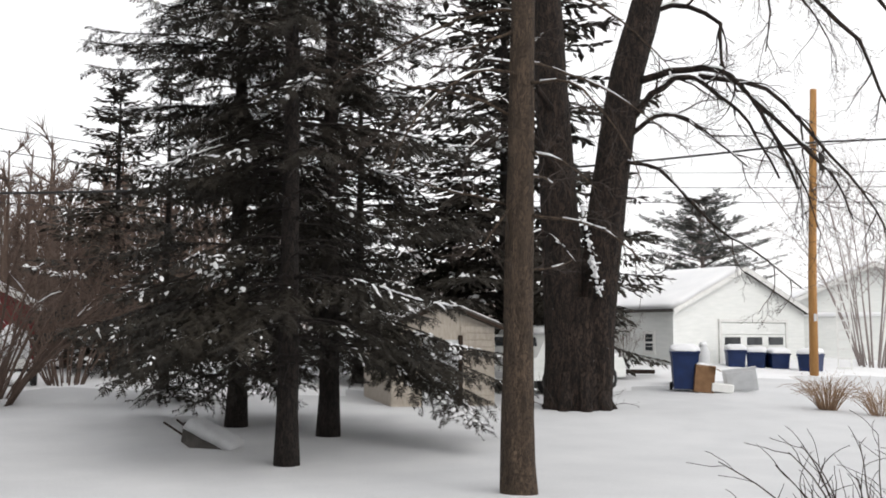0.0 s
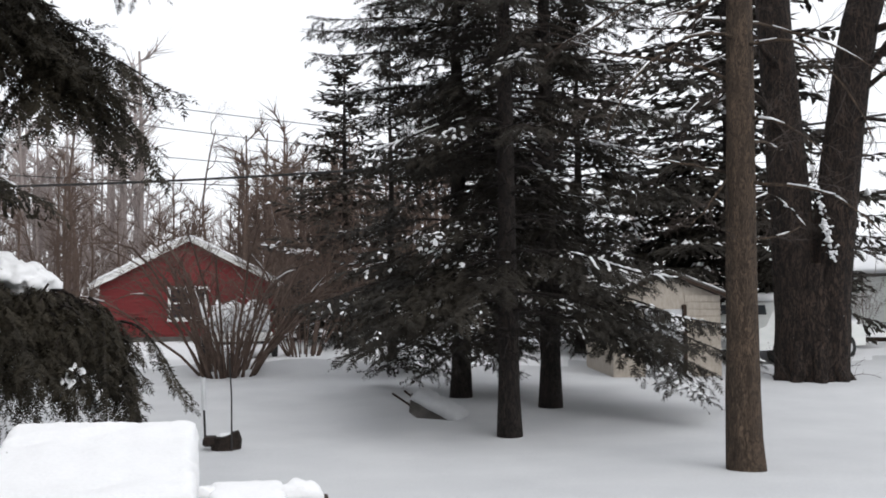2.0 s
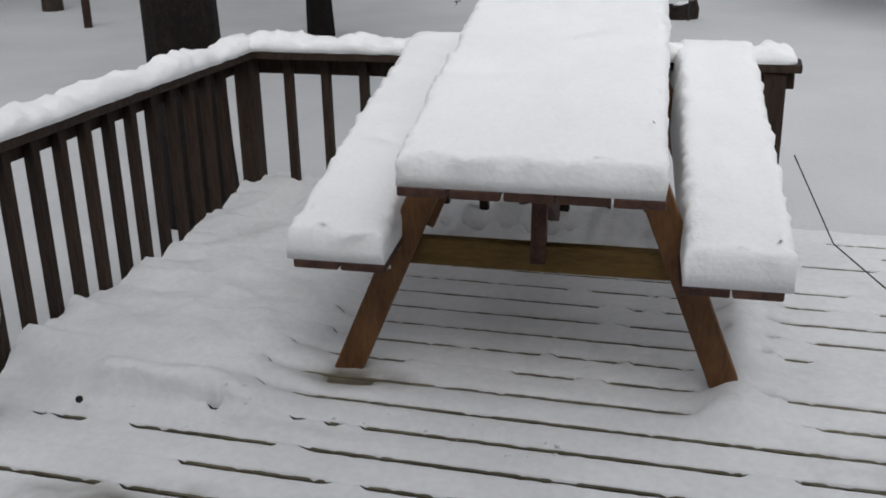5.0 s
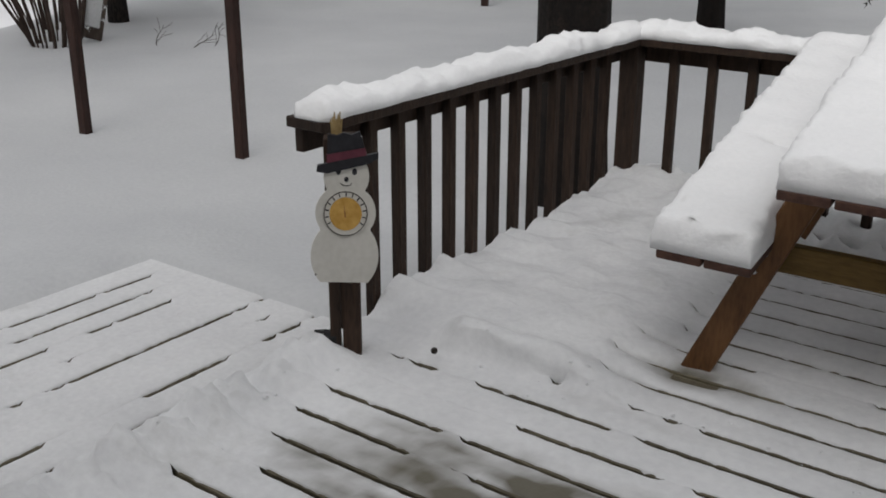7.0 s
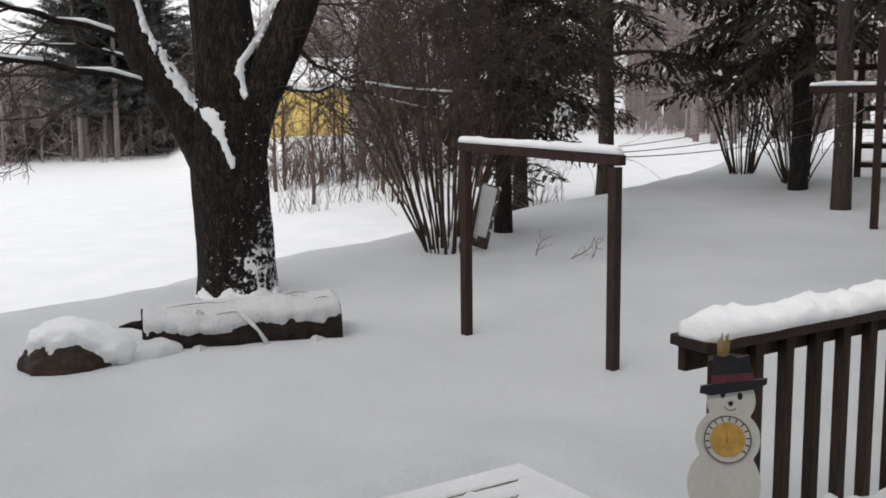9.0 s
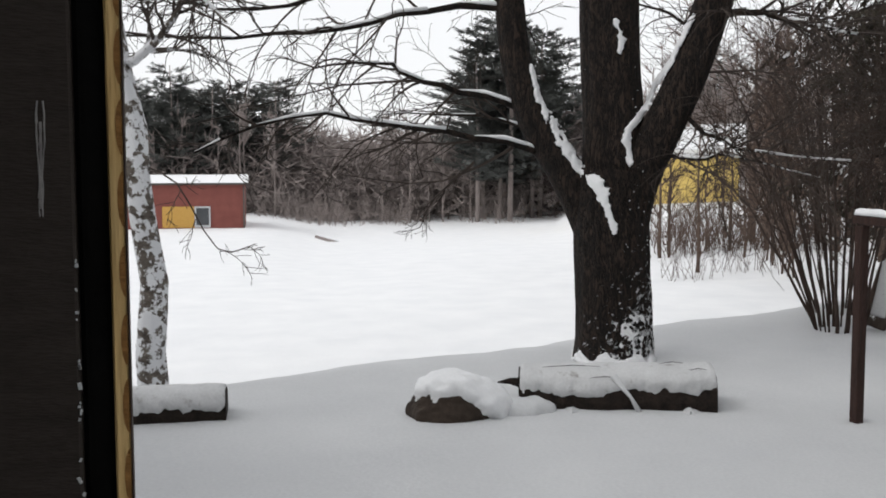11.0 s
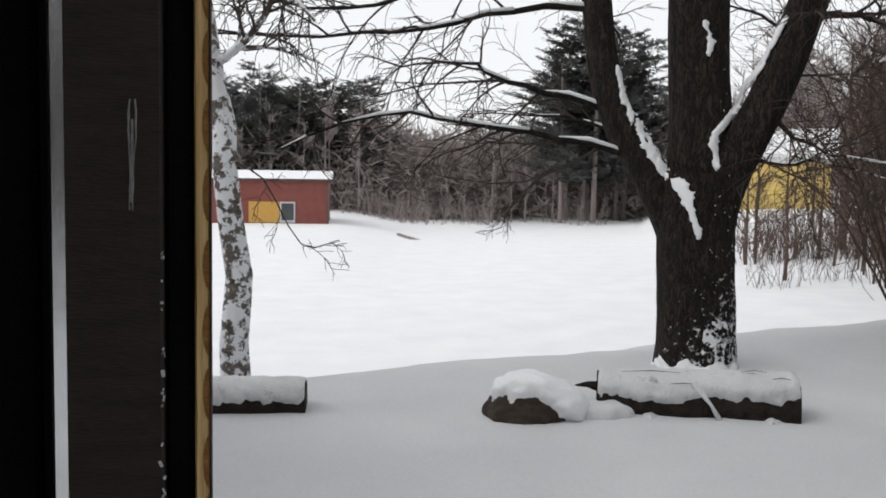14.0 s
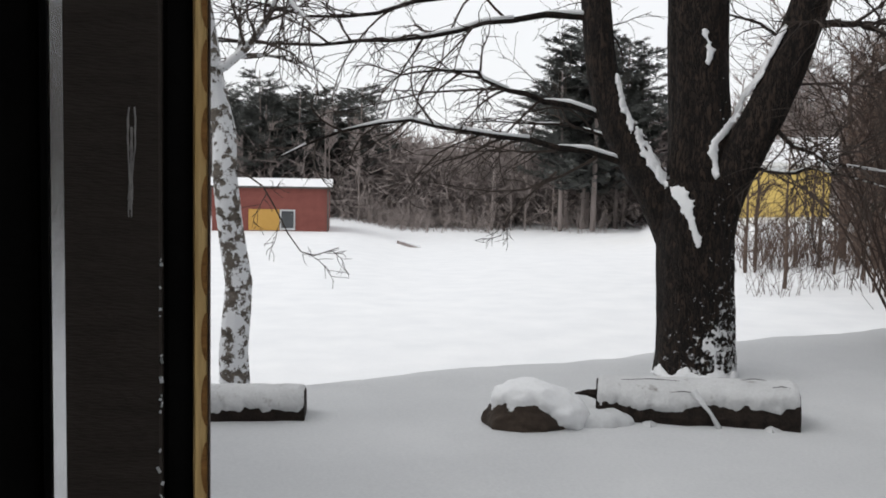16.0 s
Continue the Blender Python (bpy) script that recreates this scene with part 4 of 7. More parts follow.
crumbs, crng = Shape(), random.Random(88)
for i in range(70):
    if i < 30:
        x, y = -2.07 + crng.gauss(0, 0.06), crng.uniform(1.35, 2.2)
    else:
        x, y = crng.uniform(-1.9, -0.3), 2.46 + crng.gauss(0, 0.05)
    r = 0.002 + 0.009 * crng.random() ** 2
    clod(crumbs, crng, (x, y, max(deck_depth(x, y), 0) + 0.002), r, 0.55)
tagged(part("snow_crumbs", crumbs, SNOW_ROUGH, smooth=True), "loose lumps of snow on the deck boards", "snow", kind="stuff")


def railing(name, label, a, b, post_at_start, post_at_end, gap, start, cap_over=(0.1, 0.1)):
    """A rail between two points: cap board, under rail, square balusters, posts, snow on the cap."""
    a, b = Vector((*a, 0)), Vector((*b, 0))
    d = (b - a).normalized()
    ang, length = math.atan2(d.y, d.x), (b - a).length
    t = thing(name, label, "railing", Matrix.Translation(a) @ Matrix.Rotation(ang, 4, "Z"))
    lo, hi = -cap_over[0], length + cap_over[1]
    part("cap", Shape().box(((lo + hi) / 2, 0.0125, 0.745), (hi - lo, 0.16, 0.034), b=0.004), RAIL_WOOD, t, "flat brown cap board")
    part("rail", Shape().box(((lo + hi) / 2 + 0.01, 0.079, 0.683), (hi - lo - 0.06, 0.034, 0.085), b=0.003), RAIL_WOOD, t)
    me = Shape().box((0, 0, 0.26), (0.04, 0.04, 0.92), b=0.003).mesh("baluster", RAIL_WOOD)
    k = start
    while k < length - 0.06:
        o = new("baluster", me)
        o.parent, o.location = t, (k, 0.041, 0)
        k += gap
    post = Shape().box((0, 0, 0.21), (0.09, 0.09, 1.03), b=0.005)
    for on, k in ((post_at_start, 0.0), (post_at_end, length)):
        if on:
            o = part("post", post, RAIL_WOOD, t, "square brown post")
            o.location = (k, -0.005, 0)
    cs = snow_pile([(lo + 0.0, 0, 0.762), (length * 0.5, 0, 0.762), (hi - 0.02, 0, 0.762)], [0.145, 0.148, 0.145], 0.063, seed=len(name) + int(length * 10), seg=14)
    cs.v = [(x, y * (1 + 0.1 * wob(x * 11, z * 9, 1)), z + max(z - 0.765, 0) * (0.26 * wob(x * 7, y * 9, 2) + 0.3 * wob(x * 17, y * 17, 4) + 0.15 * wob(x * 40, y * 40, 6))) for x, y, z in cs.v]
    part("cap_snow", cs, SNOW_LIT, t, "rounded snow on the cap board", smooth=True)
    return t


railing("railing", "brown wooden deck railing with snow on its cap", (-2.19, 2.2), (-2.17, 4.37), False, False, gap=0.147, start=0.222, cap_over=(-0.035, 0.05))
railing("railing", "brown wooden end railing with snow on its cap", (-2.17, 4.37), (0.16, 4.37), True, True, gap=0.185, start=0.19, cap_over=(0.02, 0.1))
po = thing("railing_post", "split brown post at the end of the railing", "post", pose(-2.075, 2.24, 0, 0, 0, 40))
part("post_board", Shape().box((0.03, 0.01, 0.3), (0.058, 0.085, 0.86), b=0.004), RAIL_WOOD, po)
part("post_board", Shape().box((-0.022, -0.012, 0.3), (0.032, 0.06, 0.86), b=0.003), RAIL_WOOD, po)
part("bracket", Shape().box((-0.055, -0.02, 0.06), (0.09, 0.05, 0.075), b=0.012), RUBBER, po, "black bracket in the snow")


# ---- picnic table, heavy with snow, tilted up at its far end to fit the camera's view ----
def picnic_table():
    W, L, TILT = 0.72, 1.78, radians(3.9)
    m = Matrix.Translation((-0.505, 2.58, -0.033)) @ Matrix.Rotation(radians(4.9), 4, "Z") @ Matrix.Rotation(radians(1.3), 4, "Y")
    t = thing("picnic_table", "reddish wooden picnic table buried in deep snow on the deck", "picnic table", m)
    tip = Matrix.Translation((0, 0, 0.70)) @ Matrix.Rotation(TILT, 4, "X") @ Matrix.Translation((0, 0, -0.70))

    def tilted(s):
        s.v = [tuple(tip @ Vector(p)) for p in s.v]
        return s

    bw = W / 5
    for i in range(5):
        part("tabletop_board", tilted(Shape().box((-W / 2 + bw * (i + 0.5), L / 2, 0.724), (bw - 0.009, L + random.uniform(-0.01, 0.01), 0.028), b=0.004)), TABLE_DARK, t)
    for sx in (-1, 1):
        for i in range(2):
            x = sx * (0.475 + 0.14 * i) + 0.0
            part("bench_board", tilted(Shape().box((x, L / 2 + 0.05, 0.464), (0.133, L, 0.028), b=0.004)), TABLE_DARK, t)
    for y, z0 in ((0.3, 0.0), (L - 0.3, 0.0)):
        for sx in (-1, 1):
            leg = Shape()
            a, b = Vector((sx * 0.31, y, 0.70)), Vector((sx * 0.60, y, 0.033 + 0.013 * sx))
            d = (b - a)
            leg.box((a + b) / 2, (0.088, 0.04, d.length + 0.02), ry=-math.atan2(sx * 0.29, 0.70) * 1, b=0.004)
            o = part("leg", tilted(leg) if y > 1 else leg, TABLE_WOOD, t)
            for u in (0.04, 0.36, 0.45):
                q = a.lerp(b, u)
                part("bolt", Shape().tube([q + Vector((0.01 * sx, -0.024, 0)), q + Vector((0.01 * sx, -0.018, 0))], [0.008, 0.008], 8), ALU, o)
        part("crossbeam", tilted(Shape().box((0, y + 0.042, 0.435), (1.2, 0.038, 0.088), b=0.004)) if y > 1 else Shape().box((0, y + 0.042, 0.435), (1.0, 0.038, 0.088), b=0.004), BEAM_WOOD, t, "olive-brown cross beam")
        part("cleat", tilted(Shape().box((0, y + 0.03, 0.66), (0.62, 0.038, 0.07), b=0.004)), TABLE_DARK, t)
    part("strut", Shape().box((0.0, 0.34, 0.56), (0.045, 0.06, 0.28), b=0.003), TABLE_DARK, t)
    part("strut", Shape().box((0.0, 0.62, 0.53), (0.04, 0.62, 0.08), rx=radians(-24), b=0.003), TABLE_DARK, t)
    return t, m, tip


_, TABLE_M, TABLE_TIP = picnic_table()


def table_snow(name, label, x0, x1, y0, y1, z, near, far, seed, inset=0.0, spread=0.0, notch=None):
    """Snow on a board top: flat-topped with rounded, crumbly sides, thicker away from the house."""
    def lines(a, b, near_edge, step):
        near_edge = [near_edge * q for q in (0.0, 0.04, 0.12, 0.24, 0.4, 0.6, 0.82)]
        k = int((b - a - 2 * near_edge[-1]) / step)
        inner = [a + near_edge[-1] + (b - a - 2 * near_edge[-1]) * i / k for i in range(1, k)]
        return [a + q for q in near_edge] + inner + [b - q for q in reversed(near_edge)]

    us, vs_ = lines(x0, x1, 0.05, 0.016), lines(y0, y1, 0.05, 0.016)
    nx, ny = len(us) - 1, len(vs_) - 1
    s = Shape()
    idx = {}
    for i in range(nx + 1):
        for j in range(ny + 1):
            u, v = (us[i] - x0) / (x1 - x0), (vs_[j] - y0) / (y1 - y0)
            y = vs_[j]
            wide = spread * v - inset * (1 - v)
            x = (x0 - wide) + (x1 - x0 + 2 * wide) * u
            ex, ey = min(u, 1 - u) * (x1 - x0), min(v * 1.0, 1 - v) * (y1 - y0)
            th = near + (far - near) * (v ** 0.85)
            rad = 0.03 + 0.018 * v
            e = min(ex / rad, ey / rad, 1.0)
            prof = (1 - (1 - e) ** 2.6) ** 0.5
            h = th * prof * (1 + 0.05 * wob(x * 3, y * 3, seed)) + 0.012 * wob(x * 9, y * 9, seed + 3) * prof + 0.06 * (wob(x * 26, y * 26, seed + 4) + 0.6 * wob(x * 60, y * 60, seed + 5)) * (1 - e) * e
            if notch:
                h -= notch(x, y) * prof
            if 0 < e < 1:
                x += (u - 0.5) * 0.02 * math.sin(e * 3) + (0.022 * wob(x * 16, y * 16, seed + 7 + h * 14) + 0.011 * wob(x * 60, y * 60, seed + 7 + h * 40)) * (0.4 + 0.6 * e)
                y += (0.022 * wob(x * 16, y * 16, seed + 8 + h * 14) + 0.011 * wob(x * 60, y * 60, seed + 8 + h * 40)) * (0.4 + 0.6 * e)
            idx[i, j] = len(s.v)
            s.v.append((x, y, z + max(0.0, h)))
    s.f = [(idx[i, j], idx[i + 1, j], idx[i + 1, j + 1], idx[i, j + 1]) for i in range(nx) for j in range(ny)]
    s.f += [tuple(idx[i, 0] for i in range(nx, -1, -1)) + (), tuple(idx[i, ny] for i in range(nx + 1))]
    base = [idx[i, 0] for i in range(nx + 1)] + [idx[nx, j] for j in range(1, ny + 1)] + [idx[i, ny] for i in range(nx - 1, -1, -1)] + [idx[0, j] for j in range(ny - 1, 0, -1)]
    s.f = s.f[:-2] + [tuple(reversed(base))]
    s.v = [tuple(TABLE_TIP @ Vector(p)) for p in s.v]
    o = part(name, s, SNOW_LIT, None, smooth=True)
    o.matrix_basis = TABLE_M
    return tagged(o, label, "snow")


table_snow("table_snow", "thick flat-topped slab of snow on the picnic table", -0.358, 0.35, 0.0, 1.80, 0.738, 0.085, 0.29, 1, spread=0.012)
table_snow("bench_snow", "thick snow on the picnic bench with a dent", -0.70, -0.41, 0.05, 1.86, 0.478, 0.085, 0.29, 2, spread=0.02, notch=lambda x, y: 0.05 * math.exp(-(((x + 0.5) / 0.07) ** 2 + ((y - 0.72) / 0.05) ** 2)))
table_snow("bench_snow", "thick smooth snow on the picnic bench", 0.415, 0.705, 0.05, 1.86, 0.478, 0.1, 0.29, 3, spread=0.025)

pc = thing("pine_cone", "small dark pine cone lying on the deck snow", "pine cone", pose(-1.8, 2.36, 0.05, 70, 0, 30) @ Matrix.Scale(0.75, 4))
for i in range(5):
    part("scale_ring", Shape().tube([(0, 0, -0.02 + 0.009 * i), (0, 0, -0.008 + 0.009 * i)], [0.016 - 0.0025 * abs(i - 1.5), 0.008], 9), LOG_BARK, pc)



# ---- houses and sheds ----
def gable(name, label, category, a, b, depth, wall_z, peak_z, base_z, wall, roof_snow=0.14, over=0.35, group="", edge=None):
    """A gabled building: its gable end stands from a to b (facing the yard), the ridge runs away from it.
    Local axes: x along the gable, y away from the yard, z up from the ground."""
    a, b = Vector((*a, 0)), Vector((*b, 0))
    ang, w = math.atan2(b.y - a.y, b.x - a.x), (b - a).length
    t = thing(name, label, category, Matrix.Translation((a.x, a.y, base_z)) @ Matrix.Rotation(ang, 4, "Z"), group)
    h, p = wall_z, peak_z
    s = Shape()
    th = 0.14
    for y in (0.0, depth - th):
        s.prism([(0, -1.2), (w, -1.2), (w, h), (w / 2, p), (0, h)], Matrix(((1, 0, 0, 0), (0, 0, 1, y), (0, 1, 0, 0), (0, 0, 0, 1))), th)
    for x in (0, w - th):
        s.box((x + th / 2, depth / 2, (h - 1.2) / 2), (th, depth - 2 * th - 0.006, h + 1.2))
    part("wall", s, wall, t)
    slope = math.atan2(p - h, w / 2)
    run = math.hypot(w / 2, p - h) + over
    for sx in (-1, 1):
        mid = Vector((w / 2 + sx * (w / 4 + over * math.cos(slope) / 2), depth / 2, (p + h) / 2 - over * math.sin(slope) / 2 + 0.07))
        part("roof", Shape().box(mid, (run, depth + 2 * over, 0.1), ry=sx * slope), SHINGLE, t, "roof slab")
        sn = Shape()
        n, k = 14, 20
        vs = []
        for i in range(n + 1):
            for j in range(k + 1):
                u, v = i / n, j / k
                e = min(1, min(u * n / 1.2, (1 - u) * n / 1.2, v * k / 1.2, (1 - v) * k / 1.2))
                q = mid + Matrix.Rotation(sx * slope, 3, "Y") @ Vector(((u - 0.5) * run * 1.01, (v - 0.5) * (depth + 2 * over) * 1.01, 0.045))
                vs.append(q + Vector((0, 0, roof_snow * (0.15 + 0.85 * e ** 0.5) * (1 + 0.15 * wob(q.x, q.y, 4)))))
        m = k + 1
        sn.add(vs, [(i * m + j, (i + 1) * m + j, (i + 1) * m + j + 1, i * m + j + 1) for i in range(n) for j in range(k)])
        ring = [i * m for i in range(n + 1)] + [n * m + j for j in range(1, m)] + [i * m + k for i in range(n - 1, -1, -1)] + [j for j in range(k - 1, 0, -1)]
        sn.f.append(tuple(reversed(ring)))
        part("roof_snow", sn, SNOW, t, "even blanket of snow on the roof", smooth=True)
    for sx in (-1, 1):
        mid = Vector((w / 2 + sx * (w / 4 + over * math.cos(slope) / 2), -over - 0.012, (p + h) / 2 - over * math.sin(slope) / 2 + 0.04))
        part("fascia", Shape().box(mid, (run, 0.025, 0.16 if edge is None else 0.07), ry=sx * slope), edge or TRIM, t, "edge board under the roof")
    return t, w


def window(t, x, z, w, h, y=-0.0, cross=True, face="front", glass=None):
    """A window in a wall: frame, sill, panes behind it."""
    m = pose(x, y, z) if face == "front" else pose(y, x, z, 0, 0, -90)
    o = new("window")
    o.parent = t
    o.matrix_basis = m
    fr = Shape()
    for c, s in (((0, -0.02, h / 2), (w + 0.16, 0.06, 0.09)), ((0, -0.02, -h / 2), (w + 0.16, 0.06, 0.09)), ((-w / 2 - 0.02, -0.02, 0), (0.09, 0.06, h - 0.09)), ((w / 2 + 0.02, -0.02, 0), (0.09, 0.06, h - 0.09))):
        fr.box(c, s, b=0.006)
    part("window_frame", fr, TRIM, o)
    part("window_sill", Shape().box((0, -0.045, -h / 2 - 0.06), (w + 0.2, 0.1, 0.04)), TRIM, o)
    part("sash_bar", Shape().box((0, -0.016, 0), (w - 0.05, 0.035, 0.05)), TRIM, o)
    for k in (-1, 1):
        part("pane", Shape().box((0, -0.006, k * (h / 4 - 0.005)), (w - 0.05, 0.01, h / 2 - 0.07)), glass or GLASS, o, "dark reflecting glass")
    return o


# red cottage beyond the road
rh, rw = gable("red_house", "small dark red cottage with a snowy gable roof", "house", (-5.75, 33.6), (-0.35, 34.05), 7.5, 1.75, 3.15, 0.5, RED_WALL, over=0.3)
window(rh, 2.68, 1.13, 1.1, 1.0)
part("foundation", Shape().box((rw / 2, -0.03, -0.1), (rw + 0.05, 0.05, 0.35)), SHINGLE, rh)
for i in range(13):
    part("siding_lap", Shape().box((rw / 2, -0.012, 0.15 + 0.13 * i), (rw - 0.02, 0.024, 0.012)), RED_WALL, rh)

# white garage
ga, gw = gable("garage", "white garage with a snowy roof and a panelled door", "garage", (19.05, 28.83), (25.56, 30.3), 7.5, 1.99, 3.42, 0.28, WHITE_WALL, over=0.2)
gd = new("garage_door")
gd.parent = ga
gd.location = (3.9, 0, 0)
for i in range(4):
    part("door_panel", Shape().box((0, -0.03, 0.2 + 0.4 * i), (3.3, 0.05, 0.385), b=0.01), WHITE_WALL, gd)
for i in range(3):
    part("pane", Shape().box((-1.12 + 1.12 * i, -0.06, 0.98), (0.78, 0.012, 0.27)), GLASS, gd, "small dark pane")
dfr = Shape()
for c, s in (((0, -0.03, 1.68), (3.55, 0.08, 0.1)), ((-1.72, -0.03, 0.81), (0.1, 0.08, 1.64)), ((1.72, -0.03, 0.81), (0.1, 0.08, 1.64))):
    dfr.box(c, s)
part("door_frame", dfr, TRIM, gd)
window(ga, 1.08, 0.93, 0.42, 0.66, face="side")
for i in range(14):
    part("siding_lap", Shape().box((-0.012, 3.75, 0.1 + 0.14 * i), (0.024, 7.4, 0.012)), WHITE_WALL, ga)

# garden shed with clapboard siding
sh, sw = gable("garden_shed", "old tan clapboard shed with a snow-covered roof", "shed", (7.05, 21.6), (9.45, 21.45), 2.6, 1.85, 2.32, -0.22, SHED_WALL, roof_snow=0.06, over=0.16, edge=RAIL_WOOD)
for i in range(12):
    part("siding_board", Shape().box((2.0, -0.012, 0.1 + 0.155 * i), (0.8, 0.024, 0.142), rx=radians(9), b=0.003), SHED_WALL, sh)
    part("siding_board", Shape().box((0.35, -0.012, 0.1 + 0.155 * i), (0.66, 0.024, 0.142), rx=radians(9), b=0.003), SHED_WALL, sh)
part("shed_door", Shape().box((1.14, -0.02, 0.8), (0.86, 0.05, 1.55), b=0.01), GREY, sh, "pale shed door")
part("door_post", Shape().box((1.58, -0.05, 0.8), (0.09, 0.09, 1.75), b=0.01), RAIL_WOOD, sh, "dark door post")

# far red hall at the edge of the field
fr, fw = Vector((-65.0, 0.95)), 7.5
t = thing("far_building", "long low brick-red building across the snowy field", "building", pose(-65.0, 0.95, -2.55, 0, 0, -91.6))
part("wall", Shape().box((3.6, -3.0, 1.3), (7.2, 6.0, 3.0)), RED_FAR, t)
part("roof", Shape().box((3.6, -3.0, 2.86), (7.6, 6.4, 0.12)), SHINGLE, t)
rs = Shape()
rs.prism([(-0.25, 0), (6.5, 0), (5.9, 0.36), (0.8, 0.5), (0.0, 0.14)], Matrix(((0, 0, 1, -0.22), (-1, 0, 0, 0.0), (0, 1, 0, 2.925), (0, 0, 0, 1))), 7.65)
part("roof_snow", rs, SNOW, t, "smooth snow on the flat roof")
part("panel", Shape().box((4.0, 0.03, 0.83), (1.9, 0.06, 1.3)), BRASS, t, "ochre-yellow door panel")
part("window", Shape().box((2.55, 0.03, 0.83), (0.95, 0.06, 1.3)), GREY, t, "grey window panel")
part("pane", Shape().box((2.55, 0.07, 0.86), (0.75, 0.03, 1.05)), GLASS, t)
part("downpipe", Shape().box((0.05, 0.06, 1.3), (0.1, 0.1, 2.9)), SHINGLE, t)

# yellow house behind the brush
yh, yw = gable("yellow_house", "ochre-yellow house with a snowy roof behind brush", "house", (-56.46, 20.94), (-52.95, 27.8), 8, 2.1, 2.3, -0.1, YELLOW, over=0.4)
part("roof_slope", Shape().box((yw / 2, 2.2, 3.0), (yw + 0.8, 5.2, 0.16), rx=radians(20)), SNOW, yh, "snowy roof slope")
part("door", Shape().box((3.4, -0.03, 1.0), (1.1, 0.05, 2.0)), YELLOW, yh)

# pale neighbour behind the utility pole
nh, nw = gable("neighbour_house", "pale house with a lean-to behind the utility pole", "house", (27.6, 33.2), (32.5, 30.0), 8, 2.5, 3.9, 0.3, WHITE_WALL, over=0.4)
part("lean_to", Shape().box((2.4, -1.2, 0.9), (6.5, 2.2, 1.9)), WHITE_WALL, nh, "low grey lean-to")
part("lean_to_snow", Shape().box((2.4, -1.2, 1.93), (6.7, 2.4, 0.16), b=0.04), SNOW, nh)

# the viewer's own house: wall, eaves and door frame round the open doorway
hw = thing("house_wall", "outer wall of the house with an open doorway and an added unseen wing", "wall", pose(0, 0, 0), kind="structure")
# the fifth and sixth panels are an unseen wing added to shade the yard
for c, s in (((-0.87, -0.25, 1.4), (0.37, 0.28, 3.4)), ((4.9, -0.2, 1.4), (8.0, 0.2, 3.4)), ((0.11, -0.2, 2.65), (1.56, 0.2, 0.9)), ((-0.96, -1.9, 1.4), (0.18, 3.0, 3.4)), ((-3.8, -3.4, 2.2), (6.0, 0.2, 5.2)), ((-6.7, -7.4, 2.2), (0.2, 7.8, 5.2)), ((8.8, -4.2, 1.4), (0.2, 7.8, 3.4))):
    part("wall_panel", Shape().box(c, s), HOUSE_SIDING, hw)
tagged(part("eaves", Shape().box((3.95, -4.2, 2.95), (10.4, 8.6, 0.18)), SHINGLE), "broad eaves of the house roof", "eaves", kind="structure")
tagged(part("floor", Shape().box((0.8, -2.2, -0.06), (3.4, 3.6, 0.1)), INTERIOR), "dim floor inside the doorway", "floor", kind="structure")
tagged(part("ceiling", Shape().box((0.8, -2.2, 2.45), (3.4, 3.6, 0.1)), INTERIOR), "dim ceiling inside the doorway", "ceiling", kind="structure")
for nm, c, s in (("wall_back", (0.8, -4.0, 1.2), (3.4, 0.1, 2.5)), ("wall_west", (-0.82, -2.2, 1.2), (0.06, 3.5, 2.5)), ("wall_east", (2.45, -2.2, 1.2), (0.1, 3.5, 2.5))):
    tagged(part(nm, Shape().box(c, s), INTERIOR), "plain dim interior wall", "wall", kind="structure")

# door frame beside the viewer
# roof of the added wing, out of view, blocks sky and sun
tagged(part("shade_wing_roof", Shape().box((-3.8, -7.4, 4.9), (6.6, 8.6, 0.18)), SHINGLE), "flat roof slab of the unseen wing added to shade the yard", "roof", kind="structure")
df = thing("door_frame", "dark door edge with weatherstrip and raw pine jamb", "door frame", pose(-0.622, 0, 0), kind="structure")
part("jamb", Shape().box((-0.004, -0.0598, 1.2), (0.008, 0.0084, 2.4), b=0.0012), JAMB_WOOD, df, "raw pine jamb strip")
part("jamb_edge", Shape().box((-0.0035, -0.0551, 1.2), (0.008, 0.0009, 2.4)), RAIL_WOOD, df, "thin dark edge of the jamb")
for i in range(40):
    z, h = 0.6 + 0.0385 * i + 0.004 * wob(i * 1.7, 2.0), 0.0155 + 0.002 * wob(i * 2.3, 7.0)
    scoop = [(0.0026, -h), (0.0026, h), (0.0014, h * 0.93), (0.0002, h * 0.7), (-0.0006, h * 0.3), (-0.0007, -h * 0.2), (-0.0001, -h * 0.6), (0.0013, -h * 0.9)]
    part("finger_joint", Shape().prism(scoop, Matrix(((0, 0, 1, -0.0003), (1, 0, 0, -0.0585), (0, 1, 0, z), (0, 0, 0, 1))), 0.0008), JAMB_DARK, df)
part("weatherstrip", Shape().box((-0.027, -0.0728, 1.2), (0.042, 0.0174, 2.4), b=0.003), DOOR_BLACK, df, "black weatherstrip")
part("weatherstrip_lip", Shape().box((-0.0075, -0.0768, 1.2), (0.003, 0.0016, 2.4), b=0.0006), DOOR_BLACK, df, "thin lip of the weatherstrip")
part("door_edge", Shape().box((-0.022, -0.1096, 1.2), (0.044, 0.0556, 2.4), b=0.0015), DOOR_DARK, df, "dark brown painted door edge")
part("metal_strip", Shape().box((0.0, -0.1414, 1.2), (0.012, 0.0095, 2.4), rz=radians(38), b=0.001), ALU, df, "bright metal strip")
